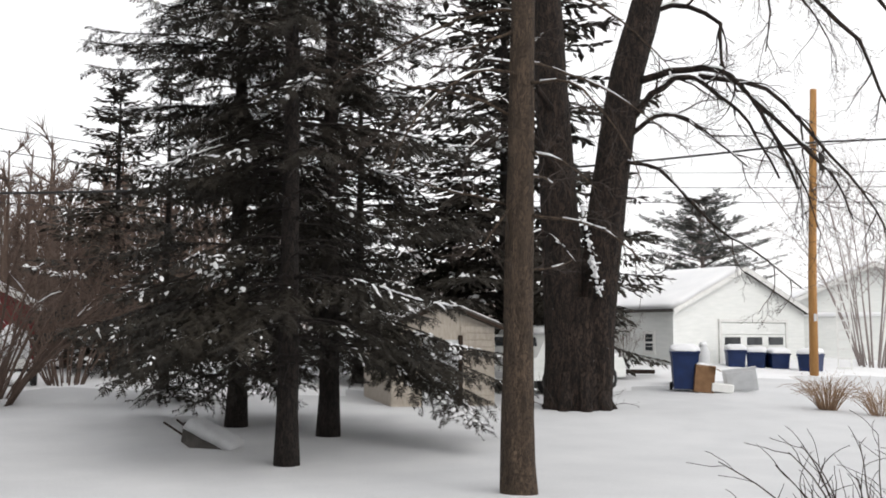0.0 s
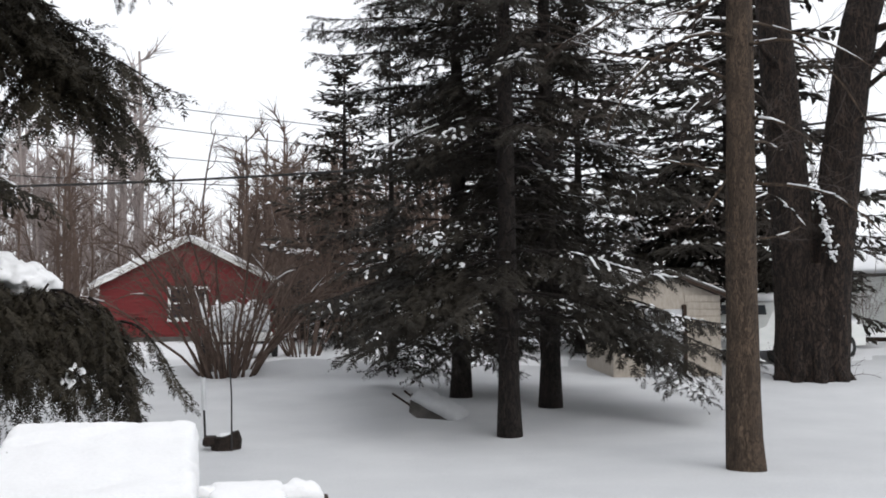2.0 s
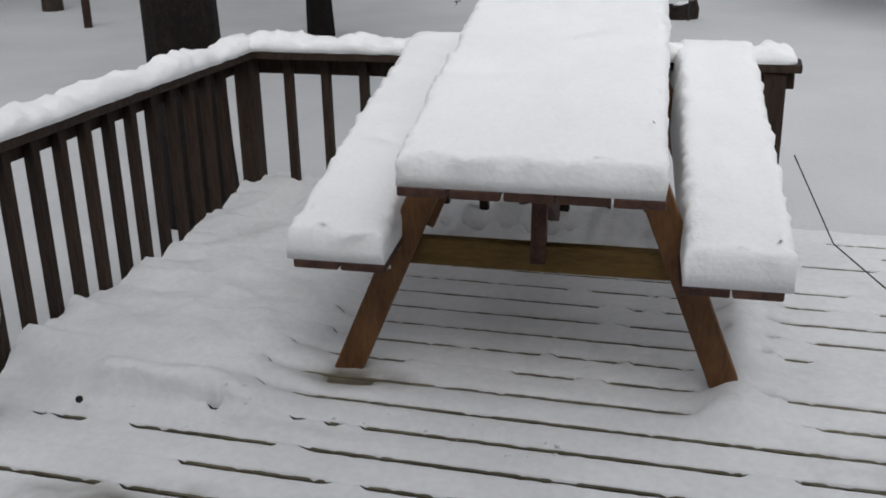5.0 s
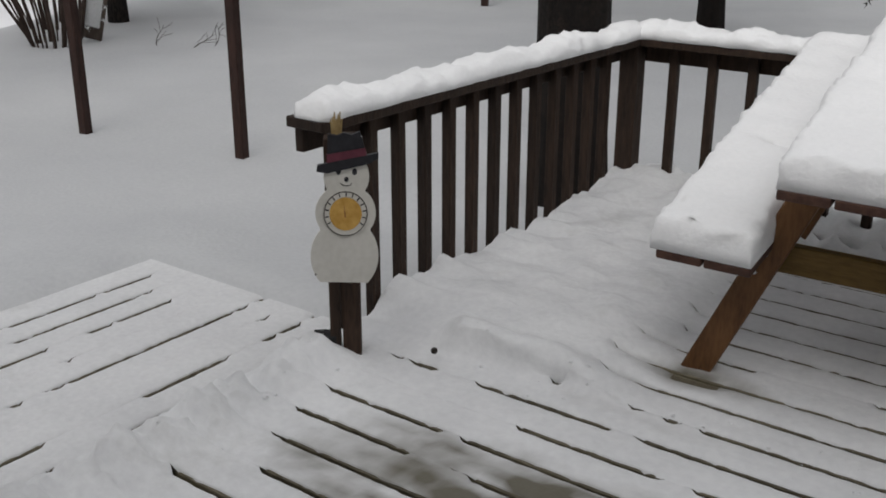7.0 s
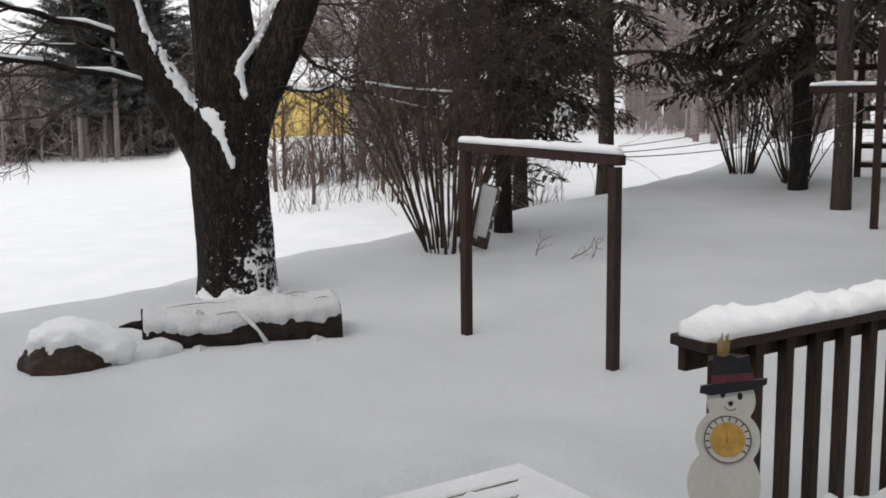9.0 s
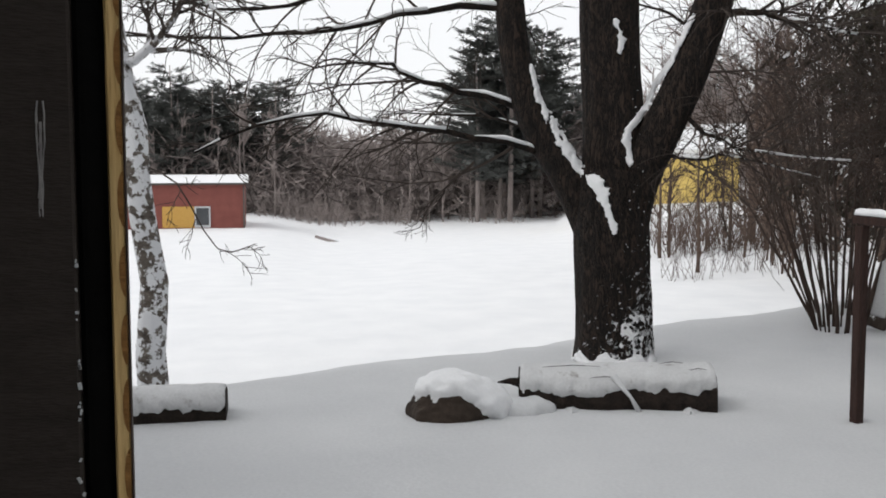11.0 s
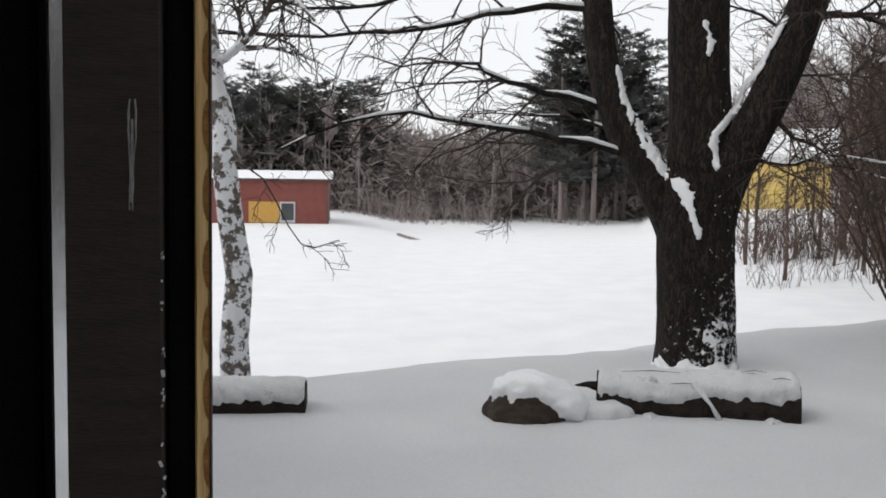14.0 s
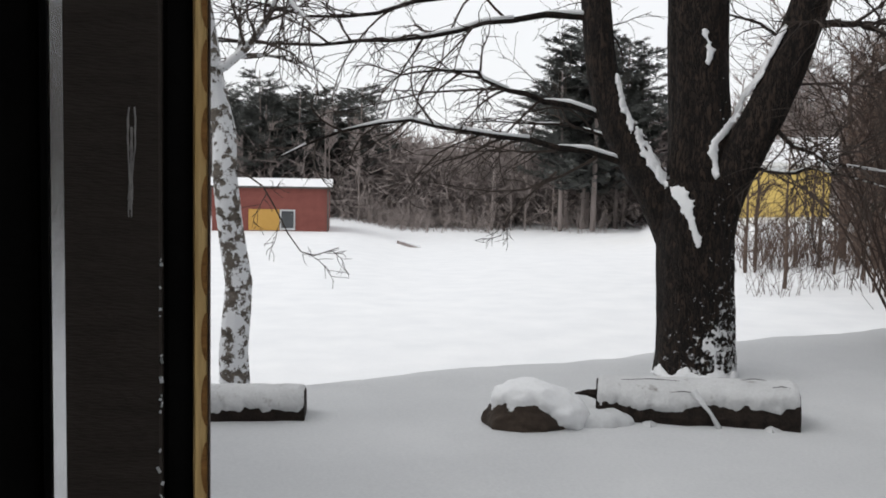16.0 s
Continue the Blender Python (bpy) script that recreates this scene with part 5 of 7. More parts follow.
# black panel stands for the unlit room; the shade is in its colour
part("door_panel", Shape().box((-0.04, -0.232, 1.2), (0.04, 0.152, 2.4), b=0.003), DOOR_BLACK, df, "panel blackened to stand for the unlit room")
chip = Shape()
for side in (-1, 1):
    line = []
    for i in range(19):
        u = i / 18
        w = 0.0014 * smoothstep(0.3, 0.75, u) * (1 - 0.5 * smoothstep(0.85, 1, u)) + 0.0007
        line.append((0.0002, -0.099 + side * w + 0.0012 * u + 0.0006 * wob(u * 7, side * 2.0), 1.4765 + 0.0625 * u))
    chip.tube(line, [0.0001 + 0.0007 * abs(wob(i * 0.9, side * 5.0)) + 0.0003 for i in range(19)], 5)
chip.tube([(-0.0008, -0.099 + 0.0012 * (0.3 + 0.04 * i) + 0.0004 * wob(i * 0.8, 4.0), 1.4765 + 0.0625 * (0.3 + 0.04 * i)) for i in range(14)], [0.0011 + 0.0008 * abs(wob(i * 0.7, 9.0)) for i in range(14)], 7)
for i in range(11):
    u = 0.1 + 0.2 * i / 11
    chip.tube([(0.0002, -0.099 + 0.0012 * wob(i * 1.1, 3.0), 1.4765 + 0.0625 * u - 0.002), (0.0002, -0.099 + 0.001 * wob(i * 2.1, 3.0), 1.4765 + 0.0625 * u + 0.002)], [0.0012, 0.0008], 5)
crumbs = Shape()
crng = random.Random(12)
for i in range(46):
    crumbs.box((0.0006, -0.0821 + crng.gauss(0, 0.0005), crng.uniform(1.15, 1.47)), (0.0014, crng.uniform(0.0006, 0.002), crng.uniform(0.0008, 0.004)), rx=crng.uniform(-0.5, 0.5))
stuff("paint_crumbs", crumbs, GREY, df, "ragged specks of old paint")
part("paint_chip", chip, CHIP, df, "pale chipped scratch in the paint")


# ---- single trees ----
t = Tree(21)
t.snowy = 0.35
bx, by = 4.98, 10.6
t.path([(bx, by, gz(bx, by) - 0.2), (bx - 0.02, by, 0.6), (bx + 0.03, by, 3.5), (bx + 0.12, by + 0.05, 7.0), (bx + 0.2, by, 11)], 0.225, 0.09, depth=3, kids=0)
for z, a, l in ((2.9, 2.6, 1.3), (3.3, 0.5, 1.6), (3.9, 2.9, 2.2), (4.4, 3.4, 2.4), (4.6, 0.2, 2.0), (5.2, 2.6, 2.6), (5.5, 5.6, 2.3), (6.2, 0.4, 2.5), (6.6, 3.2, 2.8), (2.2, 0.2, 0.8)):
    t.grow((bx + 0.02 * z, by, z), (math.cos(a), math.sin(a), 0.25), l, 0.022, 2, 0.02, 7)
for pts in ([(5.1, 10.49, 5.38), (5.41, 10.22, 5.35), (5.74, 9.92, 5.11), (6.05, 9.62, 4.7), (6.24, 9.38, 4.33)],
            [(5.08, 10.5, 4.35), (5.44, 10.2, 4.32), (5.66, 9.97, 4.02), (5.86, 9.74, 3.59), (5.95, 9.57, 3.14)],
            [(5.05, 10.5, 2.83), (5.54, 10.15, 2.73), (5.83, 9.87, 2.54), (6.12, 9.57, 2.13)],
            [(5.08, 10.5, 3.55), (5.34, 10.2, 3.41), (5.6, 9.89, 3.08)],
            [(4.9, 10.6, 4.95), (4.54, 10.58, 4.78), (4.1, 10.54, 4.6)],
            [(4.93, 10.57, 3.0), (4.62, 10.54, 2.62), (4.36, 10.49, 2.34)]):
    t.path(pts, 0.024, 0.006, depth=2, kids=8, droop=0.05, reach=1.0, first=0.2)
t.done("ash_tree", "straight smooth-barked brown tree standing in the snow", "tree", (bx, by, gz(bx, by)), BARK_PLAIN)

t = Tree(22)
t.snowy = 0.55
bx, by, bz = 10.95, 20.3, gz(10.95, 20.3)
t.path([(10.74, 20.4, bz - 0.3), (10.72, 20.4, 0.6), (10.68, 20.43, 2.6), (10.55, 20.5, 5.2), (10.42, 20.56, 7.7), (10.3, 20.6, 11)], 0.55, 0.3, kids=0)
t.path([(11.18, 20.2, bz - 0.3), (11.22, 20.15, 0.6), (11.36, 20.06, 2.6), (11.62, 19.91, 5.1), (11.93, 19.72, 7.3), (12.4, 19.45, 9.2), (12.9, 19.2, 12)], 0.5, 0.3, kids=0)
t.path([(10.95, 20.3, bz - 0.3), (10.95, 20.28, 0.6), (11.0, 20.25, 1.6), (11.02, 20.22, 2.3)], 0.66, 0.42, kids=0, snow=0)
for k in range(14):
    a = 2 * math.pi * k / 14
    t.grow((bx + 0.6 * math.cos(a), by + 0.45 * math.sin(a), bz - 0.1), (math.cos(a) * 0.5, math.sin(a) * 0.5, 1), 0.9, 0.012, 1, 0, 4)
for pts, r in (([(11.95, 19.73, 6.05), (12.24, 19.2, 6.72), (12.7, 18.54, 7.0), (13.04, 17.93, 6.51), (13.35, 17.32, 5.83), (13.6, 16.74, 4.62)], 0.115),
               ([(12.05, 19.65, 7.0), (12.54, 18.88, 7.2), (13.11, 18.0, 7.04), (13.36, 17.31, 6.4), (13.5, 16.69, 5.4), (13.56, 16.13, 4.3)], 0.12),
               ([(11.9, 19.75, 5.8), (12.33, 19.2, 6.24), (12.74, 18.63, 6.12), (13.11, 18.06, 5.53), (13.42, 17.52, 4.96)], 0.08),
               ([(11.75, 19.7, 5.3), (12.07, 18.69, 4.98), (12.29, 18.03, 4.32), (12.54, 17.35, 3.61), (12.87, 16.58, 3.1), (13.25, 15.73, 2.35)], 0.065),
               ([(13.4, 17.2, 6.3), (13.76, 16.0, 4.99), (13.93, 15.49, 4.39), (13.93, 15.13, 3.61)], 0.06),
               ([(13.5, 16.69, 5.4), (13.65, 16.2, 4.6), (13.68, 15.76, 3.51)], 0.05),
               ([(12.6, 19.3, 9.6), (12.95, 17.6, 9.4), (13.09, 16.51, 8.67), (13.19, 16.43, 7.86), (13.12, 16.49, 7.07)], 0.06),
               ([(12.95, 17.6, 9.4), (13.26, 16.37, 8.41), (13.54, 15.93, 8.06), (13.73, 15.54, 7.34), (13.76, 15.29, 6.74)], 0.045),
               ([(12.2, 19.5, 8.4), (12.79, 19.18, 8.8), (13.4, 18.4, 8.24), (13.26, 18.1, 7.3), (13.5, 17.9, 6.6)], 0.1),
               ([(12.3, 19.5, 8.8), (13.6, 18.9, 9.6), (15.2, 18.2, 9.3), (16.4, 17.5, 7.9), (16.9, 17.2, 6.4)], 0.13),
               ([(12.3, 19.5, 9.0), (14.2, 18.6, 10.4), (16.2, 17.6, 9.6), (17.6, 17.0, 7.6), (18.0, 16.6, 5.6)], 0.1),
               ([(13.1, 18.7, 7.1), (14.2, 17.8, 6.7), (14.9, 17.2, 5.6), (15.6, 16.6, 4.4), (16.0, 16.3, 3.4)], 0.08),
               ([(10.5, 20.3, 5.0), (9.5, 19.6, 5.7), (8.4, 19.2, 5.6), (7.6, 19.0, 4.9)], 0.12),
               ([(10.4, 20.3, 6.4), (9.2, 19.6, 7.2), (8.0, 19.2, 7.0)], 0.11),
               ([(10.5, 20.2, 3.4), (9.8, 19.8, 3.7), (9.0, 19.5, 3.3)], 0.06)):
    t.path(pts, r * 0.8, r * 0.2, depth=3, kids=7, droop=0.07, reach=2.6, first=0.15)
for k in range(9):
    a = 2 * math.pi * k / 9 + 0.3
    t.limb.tube([(bx + 0.85 * math.cos(a), by + 0.8 * math.sin(a), bz - 0.15), (bx + 0.62 * math.cos(a), by + 0.58 * math.sin(a), bz + 0.1), (bx + 0.5 * math.cos(a), by + 0.48 * math.sin(a), bz + 0.8)], [0.1, 0.16, 0.12], 8)
mp = t.done("maple_tree", "huge twin-trunked dark maple with snow in its clefts", "tree", (bx, by, bz), BARK)

cleft = Shape()
frng = random.Random(8)
CLEFT = [((11.12, 19.5, 2.35), 0.07), ((11.05, 19.52, 2.7), 0.11), ((10.95, 19.55, 3.15), 0.06), ((10.85, 19.62, 3.7), 0.05), ((10.78, 19.7, 4.3), 0.03)]
for i in range(170):
    u = frng.random() * 4
    k = int(u)
    (a, wa), (b, wb_) = CLEFT[k], CLEFT[k + 1]
    clod(cleft, frng, Vector(a).lerp(Vector(b), u - k) + Vector((frng.gauss(0, 0.6), frng.uniform(0, 2.5), frng.gauss(0, 0.4))) * (wa + wb_) * 0.5, frng.uniform(0.018, 0.042))
o = stuff("fork_snow", cleft, SNOW, mp, "snow packed into the cleft")
o.matrix_parent_inverse = Matrix.Translation((bx, by, bz)).inverted()
fuse(o, 0.022, 1)

# the big forked maple at the edge of the field
t = Tree(23)
t.snowy = 0.2
bx, by = -9.0, 3.48
bz = gz(bx, by)
t.path([(bx, by, bz - 0.25), (bx, by, bz + 0.12), (bx + 0.0, by - 0.02, 0.35), (bx + 0.0, by - 0.04, 1.0), (bx, by - 0.02, 1.45)], 0.37, 0.32, kids=0, snow=0)
for k in range(7):
    a = 2 * math.pi * k / 7
    t.limb.tube([(bx + 0.34 * math.cos(a), by + 0.34 * math.sin(a), bz - 0.1), (bx + 0.27 * math.cos(a), by + 0.27 * math.sin(a), bz + 0.12), (bx + 0.25 * math.cos(a), by + 0.25 * math.sin(a), bz + 0.5)], [0.06, 0.1, 0.08], 7)


def on_maple(across, z, out=0.0):
    """A point by its offset across the view of the fork and out of its middle plane."""
    return (bx + 0.36 * across + 0.93 * out, by + 0.93 * across - 0.36 * out, z)


FORK_LIMBS = (((-0.08, 0.6, 0.0), (-0.26, 1.05, 0.03), (-0.48, 1.48, 0.05), (-0.68, 1.78, 0.05), (-0.82, 2.09, 0.04), (-0.92, 2.5, 0.04), (-0.98, 3.01, 0.03), (-1.15, 4.6, 0.0), (-1.5, 6.5, 0.0)),
         ((0.0, 0.8, -0.05), (-0.01, 1.5, -0.06), (-0.03, 2.0, -0.06), (-0.07, 3.0, -0.05), (-0.1, 5.0, 0.0), (-0.1, 7.5, 0.0)),
         ((0.07, 0.73, 0.0), (0.13, 1.14, 0.04), (0.23, 1.44, 0.05), (0.36, 1.72, 0.06), (0.52, 2.04, 0.06), (0.69, 2.44, 0.06), (0.86, 2.97, 0.05), (1.4, 4.6, 0.0), (2.0, 6.5, 0.0)))
GIRTH = ((0.185, 0.12), (0.31, 0.24), (0.215, 0.15))
for pts, (r0, r1) in zip(FORK_LIMBS, GIRTH):
    t.path([on_maple(*p) for p in pts], r0, r1, kids=8, depth=3, reach=3, first=0.65, snow=0)
t.snowy = 0.4
WEST = (((-0.99, 2.92, 0.05), (-1.7, 2.9, 0.3), (-2.4, 2.69, 0.7), (-3.3, 2.6, 1.0), (-4.4, 2.61, 1.3), 0.04),
        ((-1.05, 3.2, 0.05), (-2.2, 3.1, 0.4), (-3.1, 2.82, 1.0), (-3.75, 2.9, 1.5), 0.035),
        ((-0.84, 2.0, 0.05), (-1.4, 2.17, 0.25), (-1.83, 2.28, 0.47), (-2.09, 2.4, 0.62), (-2.6, 2.34, 0.9), 0.04),
        ((-0.62, 1.58, 0.06), (-1.24, 1.75, 0.45), (-1.98, 1.85, 0.83), (-2.7, 1.91, 1.2), (-3.4, 1.61, 1.6), 0.04),
        ((-0.74, 1.81, 0.05), (-1.33, 1.97, -0.23), (-2.3, 2.0, -0.5), 0.024))
HANGING = (((-1.75, 2.25, 0.45), (-2.4, 2.19, 0.7), (-3.1, 2.0, 1.0), 0.017),
           ((-0.9, 1.67, 0.25), (-1.37, 1.4, 0.54), (-1.8, 1.33, 0.7), (-2.4, 1.42, 0.9), 0.018),
           ((-1.25, 1.52, 0.46), (-1.6, 1.18, 0.57), (-1.73, 0.93, 0.6), 0.015),
           ((-2.05, 2.78, 0.5), (-2.3, 2.45, 0.67), (-2.58, 2.19, 0.8), 0.014),
           ((-2.45, 2.67, 0.7), (-2.63, 2.3, 0.83), (-2.73, 1.91, 0.9), 0.014),
           ((-1.86, 1.84, 0.75), (-2.25, 1.65, 0.85), (-2.59, 1.22, 1.0), 0.014))
EAST = (((0.58, 2.06, 0.05), (0.71, 1.83, 0.24), (0.95, 1.69, 0.43), (1.16, 1.6, 0.62), (1.85, 1.52, 1.0), 0.028),
        ((0.36, 1.6, 0.1), (0.7, 1.54, 0.27), (1.0, 1.57, 0.48), (1.63, 1.39, 0.9), 0.024),
        ((0.85, 2.81, 0.05), (1.14, 2.81, 0.3), (1.41, 2.69, 0.55), (1.92, 2.53, 0.8), 0.045),
        ((0.66, 2.31, 0.05), (1.18, 2.31, 0.17), (1.7, 2.2, 0.3), 0.016),
        ((0.9, 3.2, 0.05), (1.6, 3.5, 0.5), (2.4, 3.2, 0.9), 0.045))
for group, kids, reach, snow in ((WEST, 10, 1.9, 0.75), (HANGING, 6, 0.85, 0.2), (EAST, 14, 2.1, 0.5)):
    for *pts, r in group:
        t.path([on_maple(*p) for p in pts], r, r * 0.22, depth=2, kids=kids, droop=0.06, reach=reach, first=0.22, wander=0.28, fork=0.6, snow=snow)
mp = t.done("maple_tree", "big forked maple with snow plastered on its bark", "tree", (bx, by, bz), BARK_BLOWN)
fork = Shape()
frng = random.Random(5)


def bark_out(across, z):
    """How far the bark of the limbs stands out of the fork's middle plane."""
    best = 0.0
    for pts, (r0, r1) in zip(FORK_LIMBS, GIRTH):
        for (a0, z0, o0), (a1, z1, o1) in zip(pts, pts[1:]):
            if z0 <= z <= z1:
                u = (z - z0) / (z1 - z0)
                r = r0 + (r1 - r0) * z / 6.5
                d = abs(across - a0 - (a1 - a0) * u) * (z1 - z0) / math.hypot(a1 - a0, z1 - z0)
                if d < r * 1.12:
                    best = max(best, o0 + (o1 - o0) * u + math.sqrt(max(0.0, r * r - d * d)))
    if z < 1.45 and abs(across) < 0.33:
        best = max(best, math.sqrt(0.34 ** 2 - across ** 2))
    return best


CLEFTS = (((-0.77, 2.4, 0.02), (-0.71, 2.14, 0.045), (-0.6, 1.91, 0.06), (-0.46, 1.68, 0.065), (-0.35, 1.51, 0.065), (-0.22, 1.36, 0.075), (-0.12, 1.26, 0.07), (-0.065, 1.08, 0.04), (0.0, 0.9, 0.03)),
          ((0.138, 1.5, 0.035), (0.09, 1.74, 0.06), (0.135, 1.84, 0.09), (0.218, 1.94, 0.065), (0.29, 2.06, 0.055), (0.35, 2.23, 0.055), (0.46, 2.38, 0.04), (0.55, 2.57, 0.045), (0.66, 2.8, 0.035)),
          ((0.03, 2.5, 0.03), (0.05, 2.6, 0.07), (-0.02, 2.78, 0.05)))
for cleft in CLEFTS:
    for i in range((260 if len(cleft) > 3 else 60) * len(cleft)):
        u = frng.random() * (len(cleft) - 1)
        k = int(u)
        (a0, z0, w0), (a1, z1, w1) = cleft[k], cleft[k + 1]
        u -= k
        v = frng.gauss(0, 0.4)
        w = (w0 + (w1 - w0) * u) * (0.66 + 0.9 * wob((k + u) * 2.1, w0 * 9, 3.3))
        if wob((k + u) * 3.1, 5.5, v * 2) < -0.16:
            continue
        a, z = a0 + (a1 - a0) * u + v * w, z0 + (z1 - z0) * u + v * w * (0.7 if a1 > a0 else 0.3) + frng.gauss(0, 0.012)
        clod(fork, frng, on_maple(a, z, bark_out(a, z) + 0.004), frng.uniform(0.008, 0.017) + 0.12 * w * max(0.0, 1 - abs(v)), 0.9)
for i in range(300):
    a, z = frng.uniform(-0.3, 0.32), bz + 0.1 + 2.6 * frng.random() ** 2.0
    if wob(a * 4, z * 2, 7) > 0.05 and abs(a) > 0.12 or a > 0.1:
        clod(fork, frng, on_maple(a, z, bark_out(a, z) + 0.002), frng.uniform(0.006, 0.014), 0.9)
for i in range(260):
    a, z = frng.uniform(0.06, 0.32), bz + 0.08 + 0.38 * frng.random() ** 1.7
    clod(fork, frng, on_maple(a, z, bark_out(a, z)), frng.uniform(0.008, 0.02), 0.9)
for i in range(620):
    a = frng.gauss(-0.25, 0.75)
    z = bz + 0.09 * frng.random() ** 1.8 * max(0.0, 0.6 + 1.5 * wob(a * 2.6, 3.0))
    r = 0.375 - 0.3 * (z - bz)
    clod(fork, frng, (bx + r * math.cos(a), by + r * math.sin(a), z), frng.uniform(0.018, 0.034))
o = stuff("fork_snow", fork, SNOW, mp, "snow packed into the fork")
o.matrix_parent_inverse = Matrix.Translation((bx, by, bz)).inverted()
fuse(o, 0.01, 5)

# birch by the log bench
t = Tree(24)
bx, by = -8.62, -0.6
bz = gz(bx, by)
t.path([(bx, by, bz - 0.2), (bx + 0.02, by - 0.02, 0.3), (bx - 0.05, by - 0.06, 1.1), (bx - 0.1, by - 0.2, 2.2), (bx - 0.1, by - 0.5, 4), (bx, by - 0.7, 6.5)], 0.128, 0.07, kids=0)
for pts, r in (([(bx - 0.1, by - 0.2, 2.3), (bx + 0.1, by + 0.1, 2.5), (bx + 0.4, by + 0.4, 3.0)], 0.05), ([(bx - 0.1, by - 0.1, 1.5), (bx + 0.2, by + 0.2, 1.35), (bx + 0.4, by + 0.5, 0.85), (bx + 0.6, by + 0.8, 0.9)], 0.012),
               ([(bx - 0.1, by - 0.3, 3.0), (bx + 0.5, by + 0.2, 3.0), (bx + 1.0, by + 0.6, 2.5)], 0.03), ([(bx - 0.1, by - 0.3, 3.2), (bx + 0.4, by - 0.6, 3.6), (bx + 0.8, by - 0.9, 3.2)], 0.03)):
    t.path(pts, r, r * 0.3, depth=2, kids=11 if r > 0.02 else 7, droop=0.05, reach=1.5 if r > 0.02 else 0.7)
t.done("birch_tree", "birch trunk plastered with snow", "tree", (bx, by, bz), BARK_BIRCH)


# ---- shrubs ----
def shrub(name, label, base, height, spread, stems, seed, mat=None, snowy=0.18, r=0.02, kids=7, depth=2, bend=0.5, tip=0.004):
    t = Tree(seed)
    t.snowy = snowy
    x, y, z = base
    for k in range(stems):
        a = 2 * math.pi * (k + t.rng.random()) / stems
        out = t.rng.uniform(0.15, 1.0) * spread
        h = height * t.rng.uniform(0.6, 1.05)
        b0 = Vector((x + 0.22 * math.cos(a) * spread * 0.5, y + 0.22 * math.sin(a) * spread * 0.5, z - 0.1))
        t.path([b0, b0 + Vector((math.cos(a) * out * 0.25, math.sin(a) * out * 0.25, h * 0.35)), b0 + Vector((math.cos(a) * out * 0.6, math.sin(a) * out * 0.6, h * 0.72)), b0 + Vector((math.cos(a) * out, math.sin(a) * out, h * (1.0 - bend * 0.25 * t.rng.random())))],
               r * t.rng.uniform(0.6, 1.2), tip, depth=depth, kids=kids, fork=0.6, reach=height * 0.62, first=0.3)
    return t.done(name, label, "shrub", base, mat or TWIG_BROWN, mat or TWIG_BROWN)


shrub("shrub", "bare many-stemmed shrub in front of the red cottage", at(-1.26, 24.0), 4.0, 4.6, 34, 51, r=0.045, kids=8, bend=1.2, tip=0.014)
shrub("shrub", "dense short stems at the foot of the big shrub", at(-1.2, 23.8), 1.7, 1.1, 40, 50, r=0.025, kids=5, depth=1)
shrub("shrub", "bare brown shrub by the clothes-line frame", at(-10.0, 6.45), 3.6, 1.9, 24, 52, mat=TWIG_STEM, r=0.02, kids=8, bend=1.2)
shrub("shrub", "bare brown shrub behind the clothes-line frame", at(-11.3, 7.3), 4.6, 2.7, 20, 53, mat=TWIG_STEM, r=0.02, kids=8)
shrub("shrub", "thicket of thin stems by the wooden play tower", at(-13.0, 16.4), 2.6, 1.5, 24, 54, mat=TWIG_STEM, r=0.024, kids=7)
shrub("shrub", "thicket of thin stems at the yard's edge", at(-15.0, 17.2), 3.2, 1.8, 24, 55, mat=TWIG_STEM, r=0.024, kids=7)
shrub("shrub", "thicket below the dark conifers", at(-11.2, 17.8), 2.6, 1.3, 18, 56, mat=TWIG_STEM, r=0.022)
shrub("shrub", "leafless sapling cluster beyond the shed", at(5.2, 25.5), 4.2, 1.6, 14, 57, r=0.03)
shrub("shrub", "tall bare shrub on the near side of the road", at(-5.2, 25.0), 4.5, 1.8, 14, 58, r=0.035)
shrub("shrub", "wide bare shrub past the red cottage", at(0.5, 29.0), 5.0, 3.4, 20, 49, r=0.035, kids=7)
shrub("shrub", "tall bare shrub beside the red cottage", at(1.8, 30.5), 4.4, 1.8, 14, 59, r=0.03)
shrub("shrub", "low dark twiggy shrub beside the deck", (5.0, 5.25, -0.2), 1.15, 0.95, 22, 60, mat=TWIG, r=0.013, kids=7, depth=1, snowy=0.4)
shrub("shrub", "tall tangled bare shrub behind the utility pole", at(26.2, 27.6), 8.2, 4.2, 22, 61, mat=TWIG_HAZED, r=0.04, kids=8, snowy=0.3)
shrub("shrub", "bare shrub beside the garage door", at(17.6, 29.5), 1.7, 0.8, 10, 62, r=0.015)
shrub("dry_grass", "clump of dry brown stalks weighed down by snow", at(16.3, 18.6), 1.0, 0.8, 90, 63, mat=DRY_GRASS, r=0.012, kids=3, depth=0, bend=1.6)
shrub("dry_grass", "clump of dry brown stalks poking through snow", at(16.6, 17.4), 0.9, 0.9, 60, 64, mat=DRY_GRASS, r=0.011, kids=3, depth=0, bend=1.6)


# ---- woods ----
def spike(s, p, d, length, r):
    """A thin twig: three sides running to a point."""
    a = d.orthogonal().normalized()
    b = d.cross(a)
    k = len(s.v)
    s.v.extend([tuple(p + a * r), tuple(p + b * r * 0.87 - a * r * 0.5), tuple(p - b * r * 0.87 - a * r * 0.5), tuple(p + d * length)])
    s.f.extend([(k, k + 1, k + 3), (k + 1, k + 2, k + 3), (k + 2, k, k + 3)])


